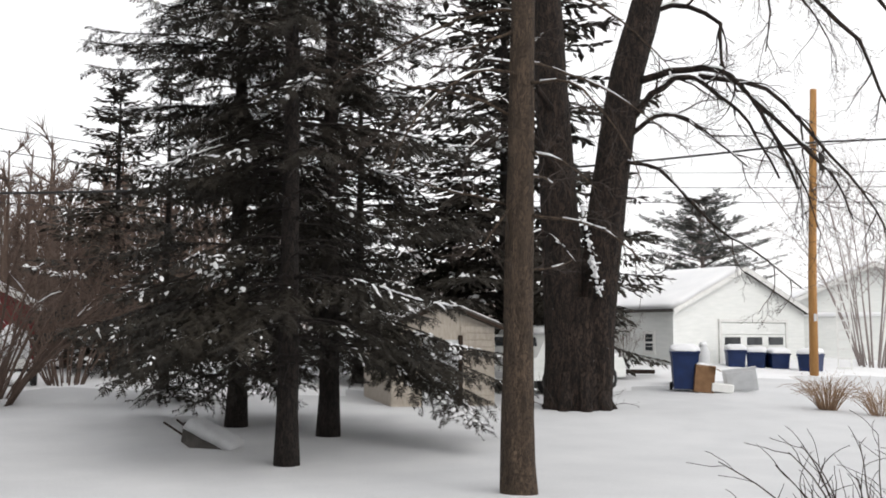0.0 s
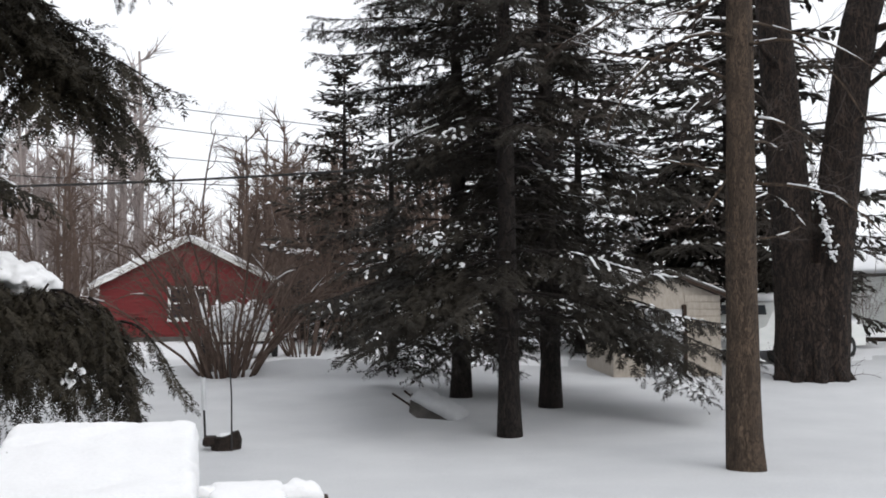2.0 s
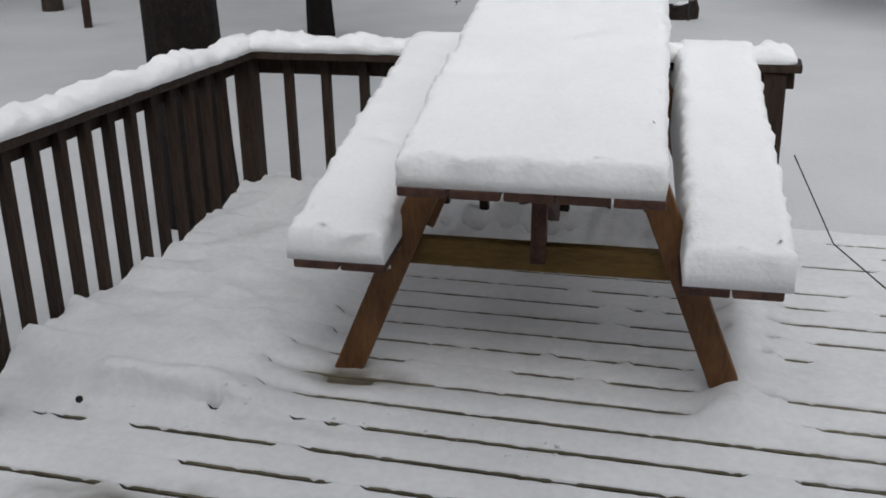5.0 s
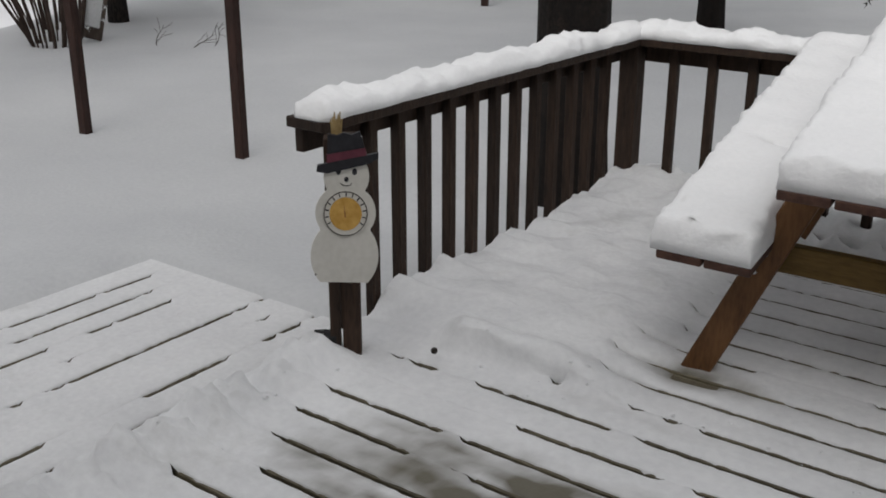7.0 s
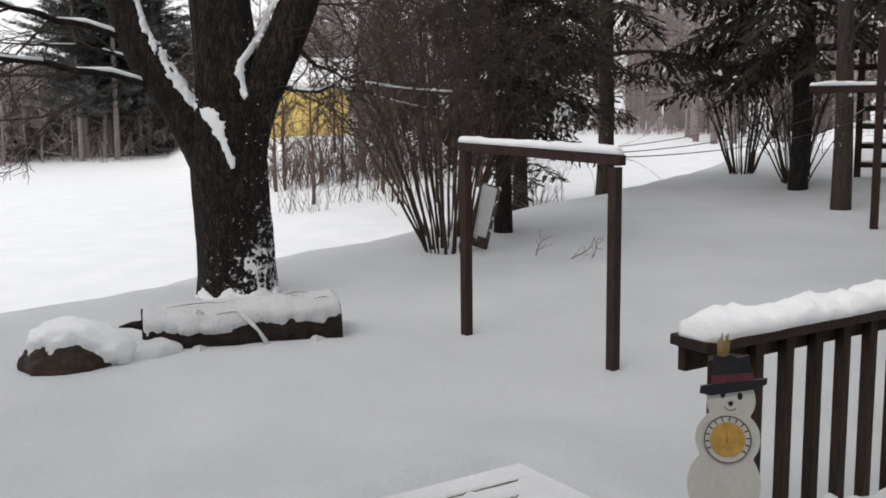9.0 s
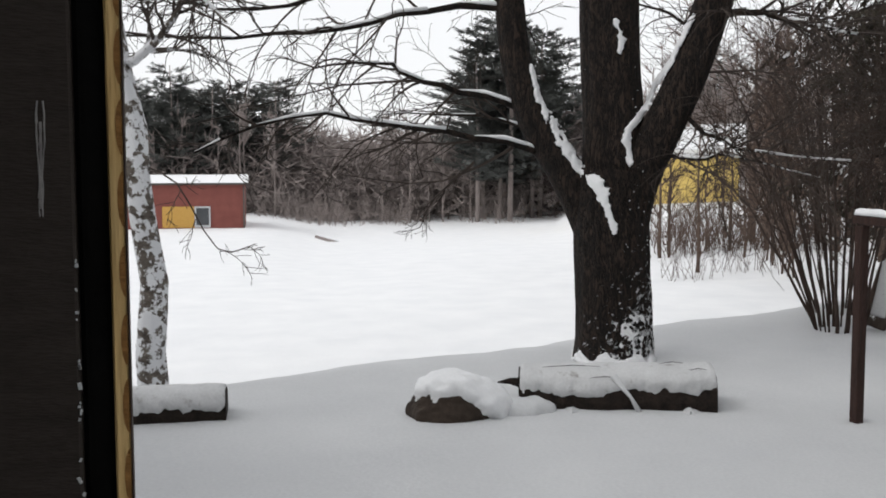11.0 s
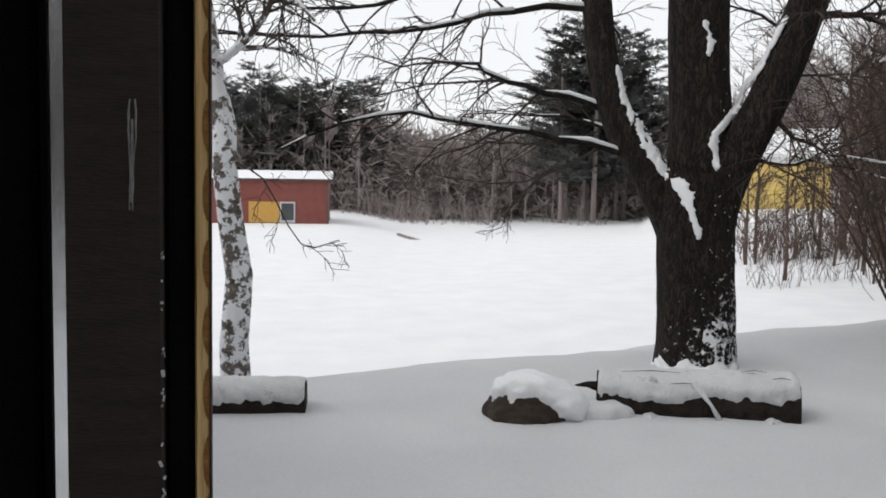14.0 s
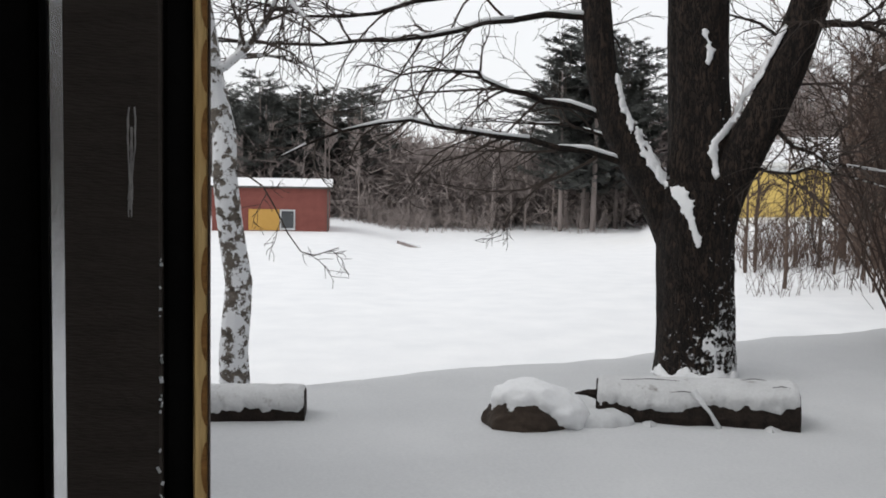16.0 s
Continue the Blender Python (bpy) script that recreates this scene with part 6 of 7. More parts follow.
def variant(seed, height, crown, limbs=18, twigs=20, thick=0.019, girth=1.0):
    """A bare tree for the distance: trunk, limbs and a cloud of twigs."""
    r, s = random.Random(seed), Shape()
    pts = [Vector((0.2 * wob(i * 0.5, seed), 0.2 * wob(i * 0.5, seed, 3), -0.3 + height * i / 5)) for i in range(6)]
    s.tube(pts, [girth * 0.13 * height / 9 * (1 - 0.85 * i / 5) + 0.012 for i in range(6)], 4)
    for k in range(limbs):
        u = 0.12 + 0.86 * (k + r.random()) / limbs
        i = min(int(u * 5), 4)
        p, a = pts[i].lerp(pts[i + 1], u * 5 - i), r.uniform(0, 6.28)
        d = Vector((math.cos(a), math.sin(a), r.uniform(0.3, 1.2))).normalized()
        length = crown * r.uniform(0.5, 1.0) * (1.15 - 0.6 * u)
        q = p + d * length * 0.5
        d2 = (d + Vector((r.uniform(-0.4, 0.4), r.uniform(-0.4, 0.4), r.uniform(0, 0.5)))).normalized()
        e = q + d2 * length * 0.5
        s.tube([p, q, e], [0.045, 0.03, 0.012], 3, cap=False)
        for j in range(twigs):
            v = r.random()
            w = p.lerp(q, v * 2) if v < 0.5 else q.lerp(e, v * 2 - 1)
            spike(s, w, (d2 + Vector((r.uniform(-1, 1), r.uniform(-1, 1), r.uniform(-0.5, 1)))).normalized(), r.uniform(0.5, 1.3), thick)
    return merge([s])


def merge(shapes):
    v, tri = [], []
    for s in shapes:
        k = len(v)
        v.extend(s.v)
        for f in s.f:
            tri.extend((k + f[0], k + f[i], k + f[i + 1]) for i in range(1, len(f) - 1))
    return np.array(v), np.array(tri)


def scatter(name, label, category, variants, places, mat):
    """Many far trees of a few kinds as one mesh."""
    vs, fs, k = [], [], 0
    for n, (x, y, s, turn) in enumerate(places):
        v, f = variants[n % len(variants)]
        c, q = math.cos(turn), math.sin(turn)
        w = v @ np.array([[c, q, 0], [-q, c, 0], [0, 0, 1]]) * s + [x, y, gz(x, y)]
        vs.append(w)
        fs.append(f + k)
        k += len(v)
    v, f = np.concatenate(vs), np.concatenate(fs)
    me = bpy.data.meshes.new(name)
    me.vertices.add(len(v))
    me.vertices.foreach_set("co", v.ravel())
    me.loops.add(len(f) * 3)
    me.loops.foreach_set("vertex_index", f.ravel().astype(np.int32))
    me.polygons.add(len(f))
    me.polygons.foreach_set("loop_start", np.arange(0, len(f) * 3, 3, dtype=np.int32))
    me.materials.append(mat)
    me.update(calc_edges=True)
    tagged(new(name, me), label, category, kind="stuff")


rng = random.Random(77)


def polar(a0, a1, d0, d1, n, s0, s1):
    """Places by bearing (degrees to the left of straight ahead) and distance."""
    out = []
    for _ in range(n):
        a, d = radians(rng.uniform(a0, a1)), rng.uniform(d0, d1)
        out.append((-math.sin(a) * d, math.cos(a) * d, rng.uniform(s0, s1), rng.uniform(0, 6.28)))
    return out


KINDS = [variant(81, 9, 2.6, 13, 12, 0.026), variant(82, 10, 2.2, 13, 12, 0.026), variant(83, 8, 2.8, 13, 12, 0.026), variant(84, 9, 2.0, 13, 12, 0.026)]
scatter("woods", "brown bare trees beside the road past the cottage", "woods", KINDS, polar(-9, 2.6, 40, 60, 70, 0.7, 1.0), TWIG_BROWN)
FAR_KINDS = [variant(85, 9, 2.6, 13, 10, 0.05, 0.55), variant(86, 10, 2.2, 13, 10, 0.05, 0.7), variant(87, 8, 2.8, 13, 10, 0.05, 0.45)]
scatter("woods", "bare grey winter woods beyond the field", "woods", FAR_KINDS, polar(60, 106, 82, 130, 560, 0.5, 0.92), TWIG_HAZED)


def thicket(seed, height, spread):
    """Undergrowth deep in the woods: a tall tangle of crossing twigs."""
    r, s = random.Random(seed), Shape()
    for k in range(150):
        a, q, z = r.uniform(0, 6.28), spread * r.random() ** 0.6, height * r.random() ** 0.9
        q *= 1 - 0.45 * (z / height) ** 2
        spike(s, Vector((q * math.cos(a), q * math.sin(a), z - 0.4)), Vector((r.gauss(0, 0.8), r.gauss(0, 0.8), r.uniform(-0.1, 1.0))).normalized(), r.uniform(0.9, 2.2), 0.07)
    return merge([s])


THICKETS = [thicket(131, 6.4, 2.4), thicket(132, 7.2, 2.8), thicket(133, 5.4, 3.0)]
scatter("woods", "dense grey undergrowth deep in the far woods", "woods", THICKETS, polar(60, 106, 84, 120, 520, 0.7, 1.2), TWIG_HAZED)
scatter("woods", "bare grey trees behind the red cottage", "woods", KINDS, polar(7, 44, 44, 76, 190, 0.8, 1.25) + polar(-26, 7, 46, 80, 110, 0.45, 0.85) + polar(44, 67, 64, 90, 120, 0.9, 1.4), TWIG_HAZED)
scatter("woods", "brown brush along the edge of the field", "woods", KINDS, polar(50, 67, 27, 50, 16, 0.35, 0.6) + polar(-3, 22, 37, 47, 42, 0.45, 0.75) + polar(24, 54, 55, 80, 60, 0.5, 0.9), TWIG_BROWN)


SAPLINGS = [variant(88, 8, 2.4, 13, 14, 0.013, 0.3), variant(89, 7, 2.6, 13, 14, 0.013, 0.35)]
scatter("woods", "fine-twigged brown saplings past the big forked maple", "woods", SAPLINGS, polar(57.5, 61.8, 27, 34, 8, 0.6, 0.85), TWIG_BROWN)


def brush(seed):
    r, s = random.Random(seed), Shape()
    for k in range(26):
        p = Vector((r.uniform(-1.4, 1.4), r.uniform(-1.4, 1.4), -0.1))
        d = Vector((r.uniform(-0.5, 0.5), r.uniform(-0.5, 0.5), 1)).normalized()
        length = r.uniform(1.0, 2.8)
        s.tube([p, p + d * length * 0.5, p + d * length + Vector((r.uniform(-0.3, 0.3), r.uniform(-0.3, 0.3), 0))], [0.018, 0.013, 0.006], 3, cap=False)
        for j in range(5):
            spike(s, p + d * length * r.uniform(0.3, 0.95), (d + Vector((r.uniform(-1, 1), r.uniform(-1, 1), 0.3))).normalized(), r.uniform(0.3, 0.8), 0.009)
    return merge([s])


BRUSH = [brush(91), brush(92), brush(93)]
scatter("brush", "low bare brush at the foot of the far woods", "brush", BRUSH, polar(60, 92, 78, 98, 90, 0.5, 1.2) + polar(42, 60, 54, 66, 40, 0.8, 1.3), TWIG_HAZED)
scatter("brush", "snow-dusted brown brush past the edge of the yard", "brush", BRUSH, polar(50, 66, 25, 36, 5, 0.35, 0.6) + polar(6, 20, 36, 44, 14, 0.8, 1.2), TWIG_BROWN)


for k, (x, y, h) in enumerate(((-7.5, 38.5, 9), (-3.0, 41.0, 8), (-11.5, 37.0, 8.5), (1.2, 40.0, 7.5))):
    t = Tree(120 + k)
    t.snowy = 0.25
    z = gz(x, y)
    t.path([(x, y, z - 0.3), (x + 0.1, y, z + h * 0.3), (x - 0.2, y, z + h * 0.65), (x + 0.3, y, z + h)], 0.1, 0.02, depth=3, kids=9, reach=h * 0.5, first=0.2, wander=0.25)
    t.done("bare_tree", "bare leafless tree behind the red cottage", "tree", (x, y, z), TWIG_BROWN, TWIG_BROWN)


def pine_shapes(seed, height, radius, per=5, step=0.75, inner=0.45):
    """A far white pine: a bare lower trunk under a broad, uneven crown of upswept clumps."""
    r = random.Random(seed)
    fo, stems = Foliage(seed), Shape()
    stems.tube([(0, 0, -0.3), (0.1, 0, height * 0.6), (0, 0.1, height)], [0.15, 0.1, 0.03], 5)
    z = height * r.uniform(0.2, 0.3)
    while z < height:
        u = max(0.0, (z / height - 0.2) / 0.8)
        for k in range(per):
            long = radius * (0.55 + 0.75 * math.sin(math.pi * min(1, 0.25 + 0.8 * u))) * r.choice((0.35, 0.7, 0.9, 1.1)) * 0.75
            bough(fo, stems if step < 0.6 else None, (0, 0, z + r.uniform(-0.3, 0.3)), r.uniform(0, 6.28), long, 0.1, r, gap=0.42, leaf=0.5 if step < 0.6 else 0.62, fan=0.42 if step < 0.6 else 0.6, lift=0.3, hang=-0.25, stem_r=0.04, inner=inner)
        z += step
    return fo.shapes(0.0, width=0.34, spray=True)[0], stems


def pine_variant(seed, height, radius):
    g, stems = pine_shapes(seed, height, radius, 6, 0.62, 0.3)
    return merge([g]), merge([stems])


pg, pstem = pine_shapes(117, 8.4, 4.3, 9, 0.45, 0.2)
pt = thing("pine_tree", "broad dark pine behind the white garage", "pine tree", pose(*at(34.4, 49.2)))
part("trunk", pstem, TWIG_HAZED, pt)
stuff("foliage", pg, NEEDLES_HAZED, pt)


PINES = [pine_variant(s, h, q) for s, h, q in ((101, 10, 3.0), (102, 9.5, 3.3), (103, 10.5, 2.8))]
spots = polar(87, 96, 84, 98, 30, 0.9, 1.15) + polar(96, 102, 84, 98, 8, 0.8, 1.0) + polar(62, 80, 90, 115, 10, 0.8, 1.2) + polar(71, 76.5, 80, 90, 12, 1.2, 1.6)
scatter("pine_grove", "dark pines among the far bare woods", "pine trees", [p[0] for p in PINES], spots, NEEDLES_HAZED)
scatter("pine_trunks", "trunks of the far pines", "pine trees", [p[1] for p in PINES], spots, TWIG_HAZED)
scatter("brush", "dense brown brush beside the red cottage", "brush", KINDS, polar(-7, -0.6, 33, 39, 26, 0.42, 0.62), TWIG_BROWN)
scatter("brush", "brown brush before the yellow house", "brush", BRUSH, polar(56, 67.5, 34, 41, 20, 0.6, 1.0), TWIG_BROWN)
scatter("woods", "thin brown saplings before the yellow house", "woods", KINDS, polar(53, 62, 34, 42, 22, 0.55, 0.85) + polar(62.5, 66, 36, 40, 3, 0.4, 0.6), TWIG_BROWN)


# ---- logs and rock under the maple ----
def snow_cap(pts, r, a0, a1, thick, seed, ragged=0.3, n=150, k=34):
    """Snow over a lying log: an arc with a ragged lower edge."""
    s = Shape()
    pts = [Vector(p) for p in pts]
    d = (pts[-1] - pts[0]).normalized()
    side, up = d.cross(Vector((0, 0, 1))).normalized(), Vector((0, 0, 1))
    vs = []
    for i in range(n + 1):
        u = i / n
        c = pts[0].lerp(pts[-1], u)
        lo = a0 + 0.5 * ragged * wob(u * 4, seed) + 0.3 * ragged * wob(u * 14, seed, 3)
        for j in range(k + 1):
            a = lo - 0.45 + (a1 + 0.45 - lo) * j / k
            w = side * math.cos(a) + up * math.sin(a)
            q = c + w * r
            end = min(1.0, min(i, n - i) / 5)
            t = -0.03 + (thick + 0.03) * smoothstep(lo - 0.3, lo + 0.25, a + 0.22 * wob(*(q * 9)) + 0.15 * wob(*(q * 22))) * end ** 0.2
            t += thick * (0.35 * wob(*(q * 8)) + 0.25 * wob(*(q * 20)))
            sq = 1 / (abs(math.cos(a)) ** 4 + abs(math.sin(a)) ** 4) ** 0.25 * 0.94
            vs.append(c + w * (r * (0.5 + 0.5 * sq) + t))
    m = k + 1
    s.add(vs, [(i * m + j, (i + 1) * m + j, (i + 1) * m + j + 1, i * m + j + 1) for i in range(n) for j in range(k)])
    return s


def fallen_log(label, a, b, r, seed, snow):
    t = thing("log", label, "log")
    s = Shape()
    n, k = 22, 16
    a, b = Vector(a), Vector(b)
    s.tube([a.lerp(b, i / n) for i in range(n + 1)], [r] * (n + 1), k)
    d = (b - a).normalized()
    out = []
    for v in s.v:
        v = Vector(v)
        c = a + d * (v - a).dot(d)
        f = 1 + 0.1 * wob(v.x * 5, v.y * 5, v.z * 5 + seed) + 0.05 * wob(v.x * 17, v.y * 17, v.z * 17)
        w = (v - c).normalized()
        out.append(tuple(c + (v - c) * f * (0.5 + 0.47 / (w.z ** 4 + (1 - w.z * w.z) ** 2) ** 0.25)))
    s.v = out
    part("bark", s, LOG_BARK, t)
    part("log_snow", snow_cap([a, b], r * 1.02, *snow, 0.026, seed, 0.14), SNOW_THIN, t, "ragged snow on the log", smooth=True)
    return t


LOG = fallen_log("thick old log with snow on top beneath the maple", (-7.42, 2.12, -0.25), (-7.0, 3.49, -0.22), 0.228, 3, (0.42, 2.75))
part("strip", Shape().tube([(-7.03, 2.72, -0.04), (-6.94, 2.82, -0.18), (-6.9, 2.9, -0.33)], [0.05, 0.02, 0.045], 7, squash=0.5), SNOW_SHADED, LOG, "strip of snow down the log's side", smooth=True)
for y0, y1, w, h in ((2.2, 2.66, 0.2, 0.035), (3.1, 3.36, 0.17, 0.045)):
    k0, k1 = (y0 - 2.12) / 1.37, (y1 - 2.12) / 1.37
    part("drift", snow_pile([(-7.42 + 0.42 * k0 + 0.27, y0, -0.42), (-7.42 + 0.42 * (k0 + k1) / 2 + 0.25, (y0 + y1) / 2, -0.38), (-7.42 + 0.42 * k1 + 0.27, y1, -0.42)], [w, w * 1.3, w], h + 0.06, seed=int(y0 * 10), steps=44), SNOW_SHADED, LOG, "snow drifted against the log", smooth=True)
for k, (u0, u1, a) in enumerate(((0.12, 0.42, 1.15), (0.36, 0.5, 0.75), (0.72, 0.84, 1.3), (0.86, 0.95, 1.0))):
    p0, p1 = Vector((-7.42, 2.12, -0.25)).lerp(Vector((-7.0, 3.49, -0.22)), u0), Vector((-7.42, 2.12, -0.25)).lerp(Vector((-7.0, 3.49, -0.22)), u1)
    off = Vector((math.cos(a), -0.3 * math.cos(a), math.sin(a))) * 0.275
    part("bark_ridge", Shape().tube([p0 + off, (p0 + p1) / 2 + off * 1.03 + Vector((0, 0, 0.006)), p1 + off * 1.01], [0.0015, 0.0035, 0.001], 5), LOG_BARK, LOG)
part("broken_end", Shape().tube([(-7.38, 2.16, -0.14), (-7.4, 2.04, -0.12), (-7.42, 1.95, -0.13)], [0.05, 0.025, 0.006], 6), LOG_BARK, LOG)
fallen_log("shorter log with snow on top below the birch", (-7.62, -1.5, -0.27), (-7.55, -0.04, -0.27), 0.17, 4, (0.3, 2.8))
rk = thing("rock", "dark boulder under a dome of snow", "rock", pose(-7.17, 1.57, -0.34))
bm = bmesh.new()
bmesh.ops.create_icosphere(bm, subdivisions=5, radius=1)
rs, cap = Shape(), Shape()
shell = [Vector((v.co.x * 0.27, v.co.y * 0.34, v.co.z * 0.24 + 0.06)) * (1 + 0.12 * wob(*(v.co * 1.7)) + 0.06 * wob(*(v.co * 5))) for v in bm.verts]
tris = [[v.index for v in f.verts] for f in bm.faces]
rs.add(shell, tris)
for v, p in zip(bm.verts, shell):
    on = smoothstep(-0.1, 0.22, v.co.z - 0.52 + 1.15 * max(v.co.y, 0) - 0.15 * v.co.x + 0.22 * wob(*(v.co * 3)) + 0.1 * wob(*(v.co * 9)))
    cap.v.append(tuple(p + v.co * (-0.03 + on * (0.1 + 0.015 * wob(*(v.co * 4))))))
cap.f.extend(tuple(f) for f in tris)
bm.free()
part("stone", rs, ROCK, rk)
part("rock_snow", cap, SNOW, rk, "dome of snow on the boulder", smooth=True)
part("drift", Shape().add(*(lambda q: (q.v, q.f))(snow_pile([(0.05, 0.25, -0.02), (0.0, 0.5, -0.02), (-0.05, 0.72, -0.02)], [0.2, 0.42, 0.3], 0.16, seed=3))), SNOW_SHADED, rk, "snow drifted beside the boulder", smooth=True)

# ---- clothes-line frame ----
cf = thing("clothesline_support", "red-brown wooden clothes-line frame with snow on its beam", "clothesline support")
pa, pb = Vector((-6.31, 4.22, 0)), Vector((-4.97, 4.46, 0))
ang = math.atan2(pb.y - pa.y, pb.x - pa.x)
for p, top in ((pa, 1.08), (pb, 1.03)):
    part("post", Shape().box((p.x, p.y, (top - 0.6) / 2), (0.07, 0.07, top + 0.6), rz=ang, b=0.006), FRAME_WOOD, cf)
mid = (pa + pb) / 2
part("beam", Shape().box((mid.x, mid.y, 1.1), ((pb - pa).length + 0.12, 0.075, 0.066), rz=ang, ry=0.035, b=0.006), FRAME_WOOD, cf)
dd = (pb - pa).normalized()
part("beam_snow", snow_pile([pa - dd * 0.05 + Vector((0, 0, 1.155)), mid + Vector((0, 0, 1.135)), pb + dd * 0.05 + Vector((0, 0, 1.112))], [0.09, 0.1, 0.09], 0.046, seed=6), SNOW, cf, smooth=True)

ff = thing("clothesline_post", "far clothes-line post with a snow-topped crossbar", "clothesline post")
part("post", Shape().box((-8.25, 12.0, 0.95), (0.1, 0.1, 2.7), rz=0.5, b=0.006), FRAME_WOOD, ff)
part("crossbar", Shape().box((-8.3, 12.0, 1.52), (1.65, 0.09, 0.09), rz=0.6, b=0.006), FRAME_WOOD, ff)
part("crossbar_snow", snow_pile([(-8.98, 11.53, 1.565), (-7.62, 12.47, 1.565)], [0.1, 0.1], 0.05, seed=8), SNOW, ff, smooth=True)


def wire(label, pts, r, sag, mat=None, name="clothesline"):
    a, b = Vector(pts[0]), Vector(pts[1])
    n = 24
    s = Shape().tube([a.lerp(b, i / n) - Vector((0, 0, sag * 4 * (i / n) * (1 - i / n))) for i in range(n + 1)], [r] * (n + 1), 5)
    return tagged(part(name, s, mat or WIRE), label, name.replace("_", " "))


for u in (0.15, 0.5, 0.85):
    p = pa.lerp(pb, u)
    q = Vector((-8.98, 11.53, 1.5)).lerp(Vector((-7.62, 12.47, 1.5)), u)
    wire("thin sagging clothes line between the frames", [(p.x, p.y, 1.08), q], 0.004, 0.2)

# wooden play tower among the conifers
pt = thing("play_tower", "weathered wooden play tower with ladder rungs", "play tower")
corners = [Vector((-13.5, 17.4, 0)), Vector((-12.74, 17.96, 0)), Vector((-11.7, 18.64, 0)), Vector((-11.1, 19.05, 0))]
for c in corners:
    part("post", Shape().box((c.x, c.y, 1.4), (0.13, 0.13, 3.6), rz=0.6, b=0.01), RAIL_WOOD, pt)
for i, z in enumerate((0.05, 0.42, 0.8, 1.15)):
    c = (corners[1] + corners[2]) / 2
    part("rung", Shape().box((c.x, c.y, z), (1.35, 0.1, 0.1), rz=0.58, b=0.008), RAIL_WOOD, pt)
    part("rung_snow", snow_pile([(corners[1].x, corners[1].y, z + 0.05), (corners[2].x, corners[2].y, z + 0.05)], [0.09, 0.09], 0.03, seed=i, steps=12), SNOW, pt)
c = (corners[0] + corners[3]) / 2
for z, h in ((1.5, 0.1), (1.95, 0.12), (2.35, 0.14)):
    part("plank", Shape().box((c.x, c.y, z), (3.0, 0.09, h), rz=0.6, b=0.008), RAIL_WOOD, pt)
part("floor_snow", snow_pile([(corners[0].x, corners[0].y, 1.56), (corners[3].x, corners[3].y, 1.56)], [0.1, 0.1], 0.05, seed=4), SNOW, pt)

# birch and a leaning board at the yard's edge
t = Tree(26)
bx, by = -9.94, 13.62
t.path([(bx, by, gz(bx, by) - 0.2), (bx, by, 0.8), (bx - 0.05, by, 2.4), (bx - 0.1, by, 5), (bx, by, 8)], 0.16, 0.08, kids=9, depth=2, reach=2.2, first=0.3)
t.done("birch_tree", "slim dark trunk streaked with snow", "tree", (bx, by, gz(bx, by)), BARK_STREAK)
lb = thing("leaning_board", "snow-plastered board leaning on the shrub", "board", pose(-9.8, 6.85, 0.1, 0, 14, 35))
part("board", Shape().box((0, 0, 0), (0.24, 0.05, 0.75), b=0.01), BARK_SNOWY, lb)
part("board_snow", Shape().box((-0.01, -0.035, 0.06), (0.2, 0.025, 0.6), b=0.012), SNOW_THIN, lb)
for k, (x, y) in enumerate(((-8.75, 7.2), (-8.55, 7.35), (-9.0, 7.0), (-7.5, 1.95), (-7.9, 2.6))):
    t = Tree(66 + k)
    t.snowy = 0
    t.grow((x, y, gz(x, y) - 0.05), (1.0 - 0.9 * k, 0.3, 0.45), 0.4, 0.008, 1, 0.0, 5)
    t.done("dead_twig", "small dead twig poking out of the snow", "twig", (x, y, gz(x, y)), TWIG)

# ---- snowman thermometer on the railing post ----
face = Matrix.Translation((-1.985, 2.155, 0.31)) @ Matrix.Rotation(radians(42.4), 4, "Z") @ Matrix.Rotation(radians(90), 4, "X")
sm = thing("thermometer", "tin snowman thermometer with a hat and golden dial", "thermometer", face @ Matrix.Rotation(radians(-3), 4, "Z") @ Matrix.Diagonal((1.03, 1.11, 1, 1)))


def disc(cx, cy, r, depth, z, ry=None, n=28):
    return Shape().prism([(cx + r * math.cos(2 * math.pi * i / n), cy + (ry or r) * math.sin(2 * math.pi * i / n)) for i in range(n)], Matrix.Translation((0, 0, z)), depth)


def half(y):
    """Half the snowman's width at a height."""
    w = 0.0
    for cy, r, rx in ((0.075, 0.105, 0.098), (0.197, 0.078, 0.086), (0.298, 0.066, 0.064)):
        q = 1 - ((y - cy) / r) ** 2
        if q > 0:
            w = max(w, rx * q ** 0.5)
    return w


ys = [0.0 + 0.345 * i / 40 for i in range(41)]
part("body", Shape().prism([(half(y), y) for y in ys] + [(-half(y), y) for y in reversed(ys)], Matrix.Identity(4), 0.012), CREAM, sm, "cream snowman cutout")
hat = Matrix.Translation((0.0, 0.345, 0.004)) @ Matrix.Rotation(radians(8), 4, "Z")
part("hat_brim", Shape().prism([(-0.088, -0.022), (-0.06, -0.03), (0.06, -0.018), (0.088, -0.006), (0.09, 0.008), (0.06, 0.006), (-0.05, -0.002), (-0.084, -0.006)], hat, 0.016), INK, sm, "black hat brim")
part("hat_crown", Shape().prism([(-0.056, -0.004), (0.056, 0.004), (0.045, 0.07), (0.02, 0.064), (0.0, 0.072), (-0.02, 0.066), (-0.045, 0.074)], hat, 0.013), INK, sm, "black hat crown")
part("hat_band", Shape().prism([(-0.0565, -0.002), (0.0565, 0.006), (0.054, 0.026), (-0.054, 0.02)], hat, 0.0155), MAROON, sm, "maroon hat band")
dial = part("dial", disc(0, 0.197, 0.061, 0.006, 0.011), CREAM, sm, "cream dial ring")
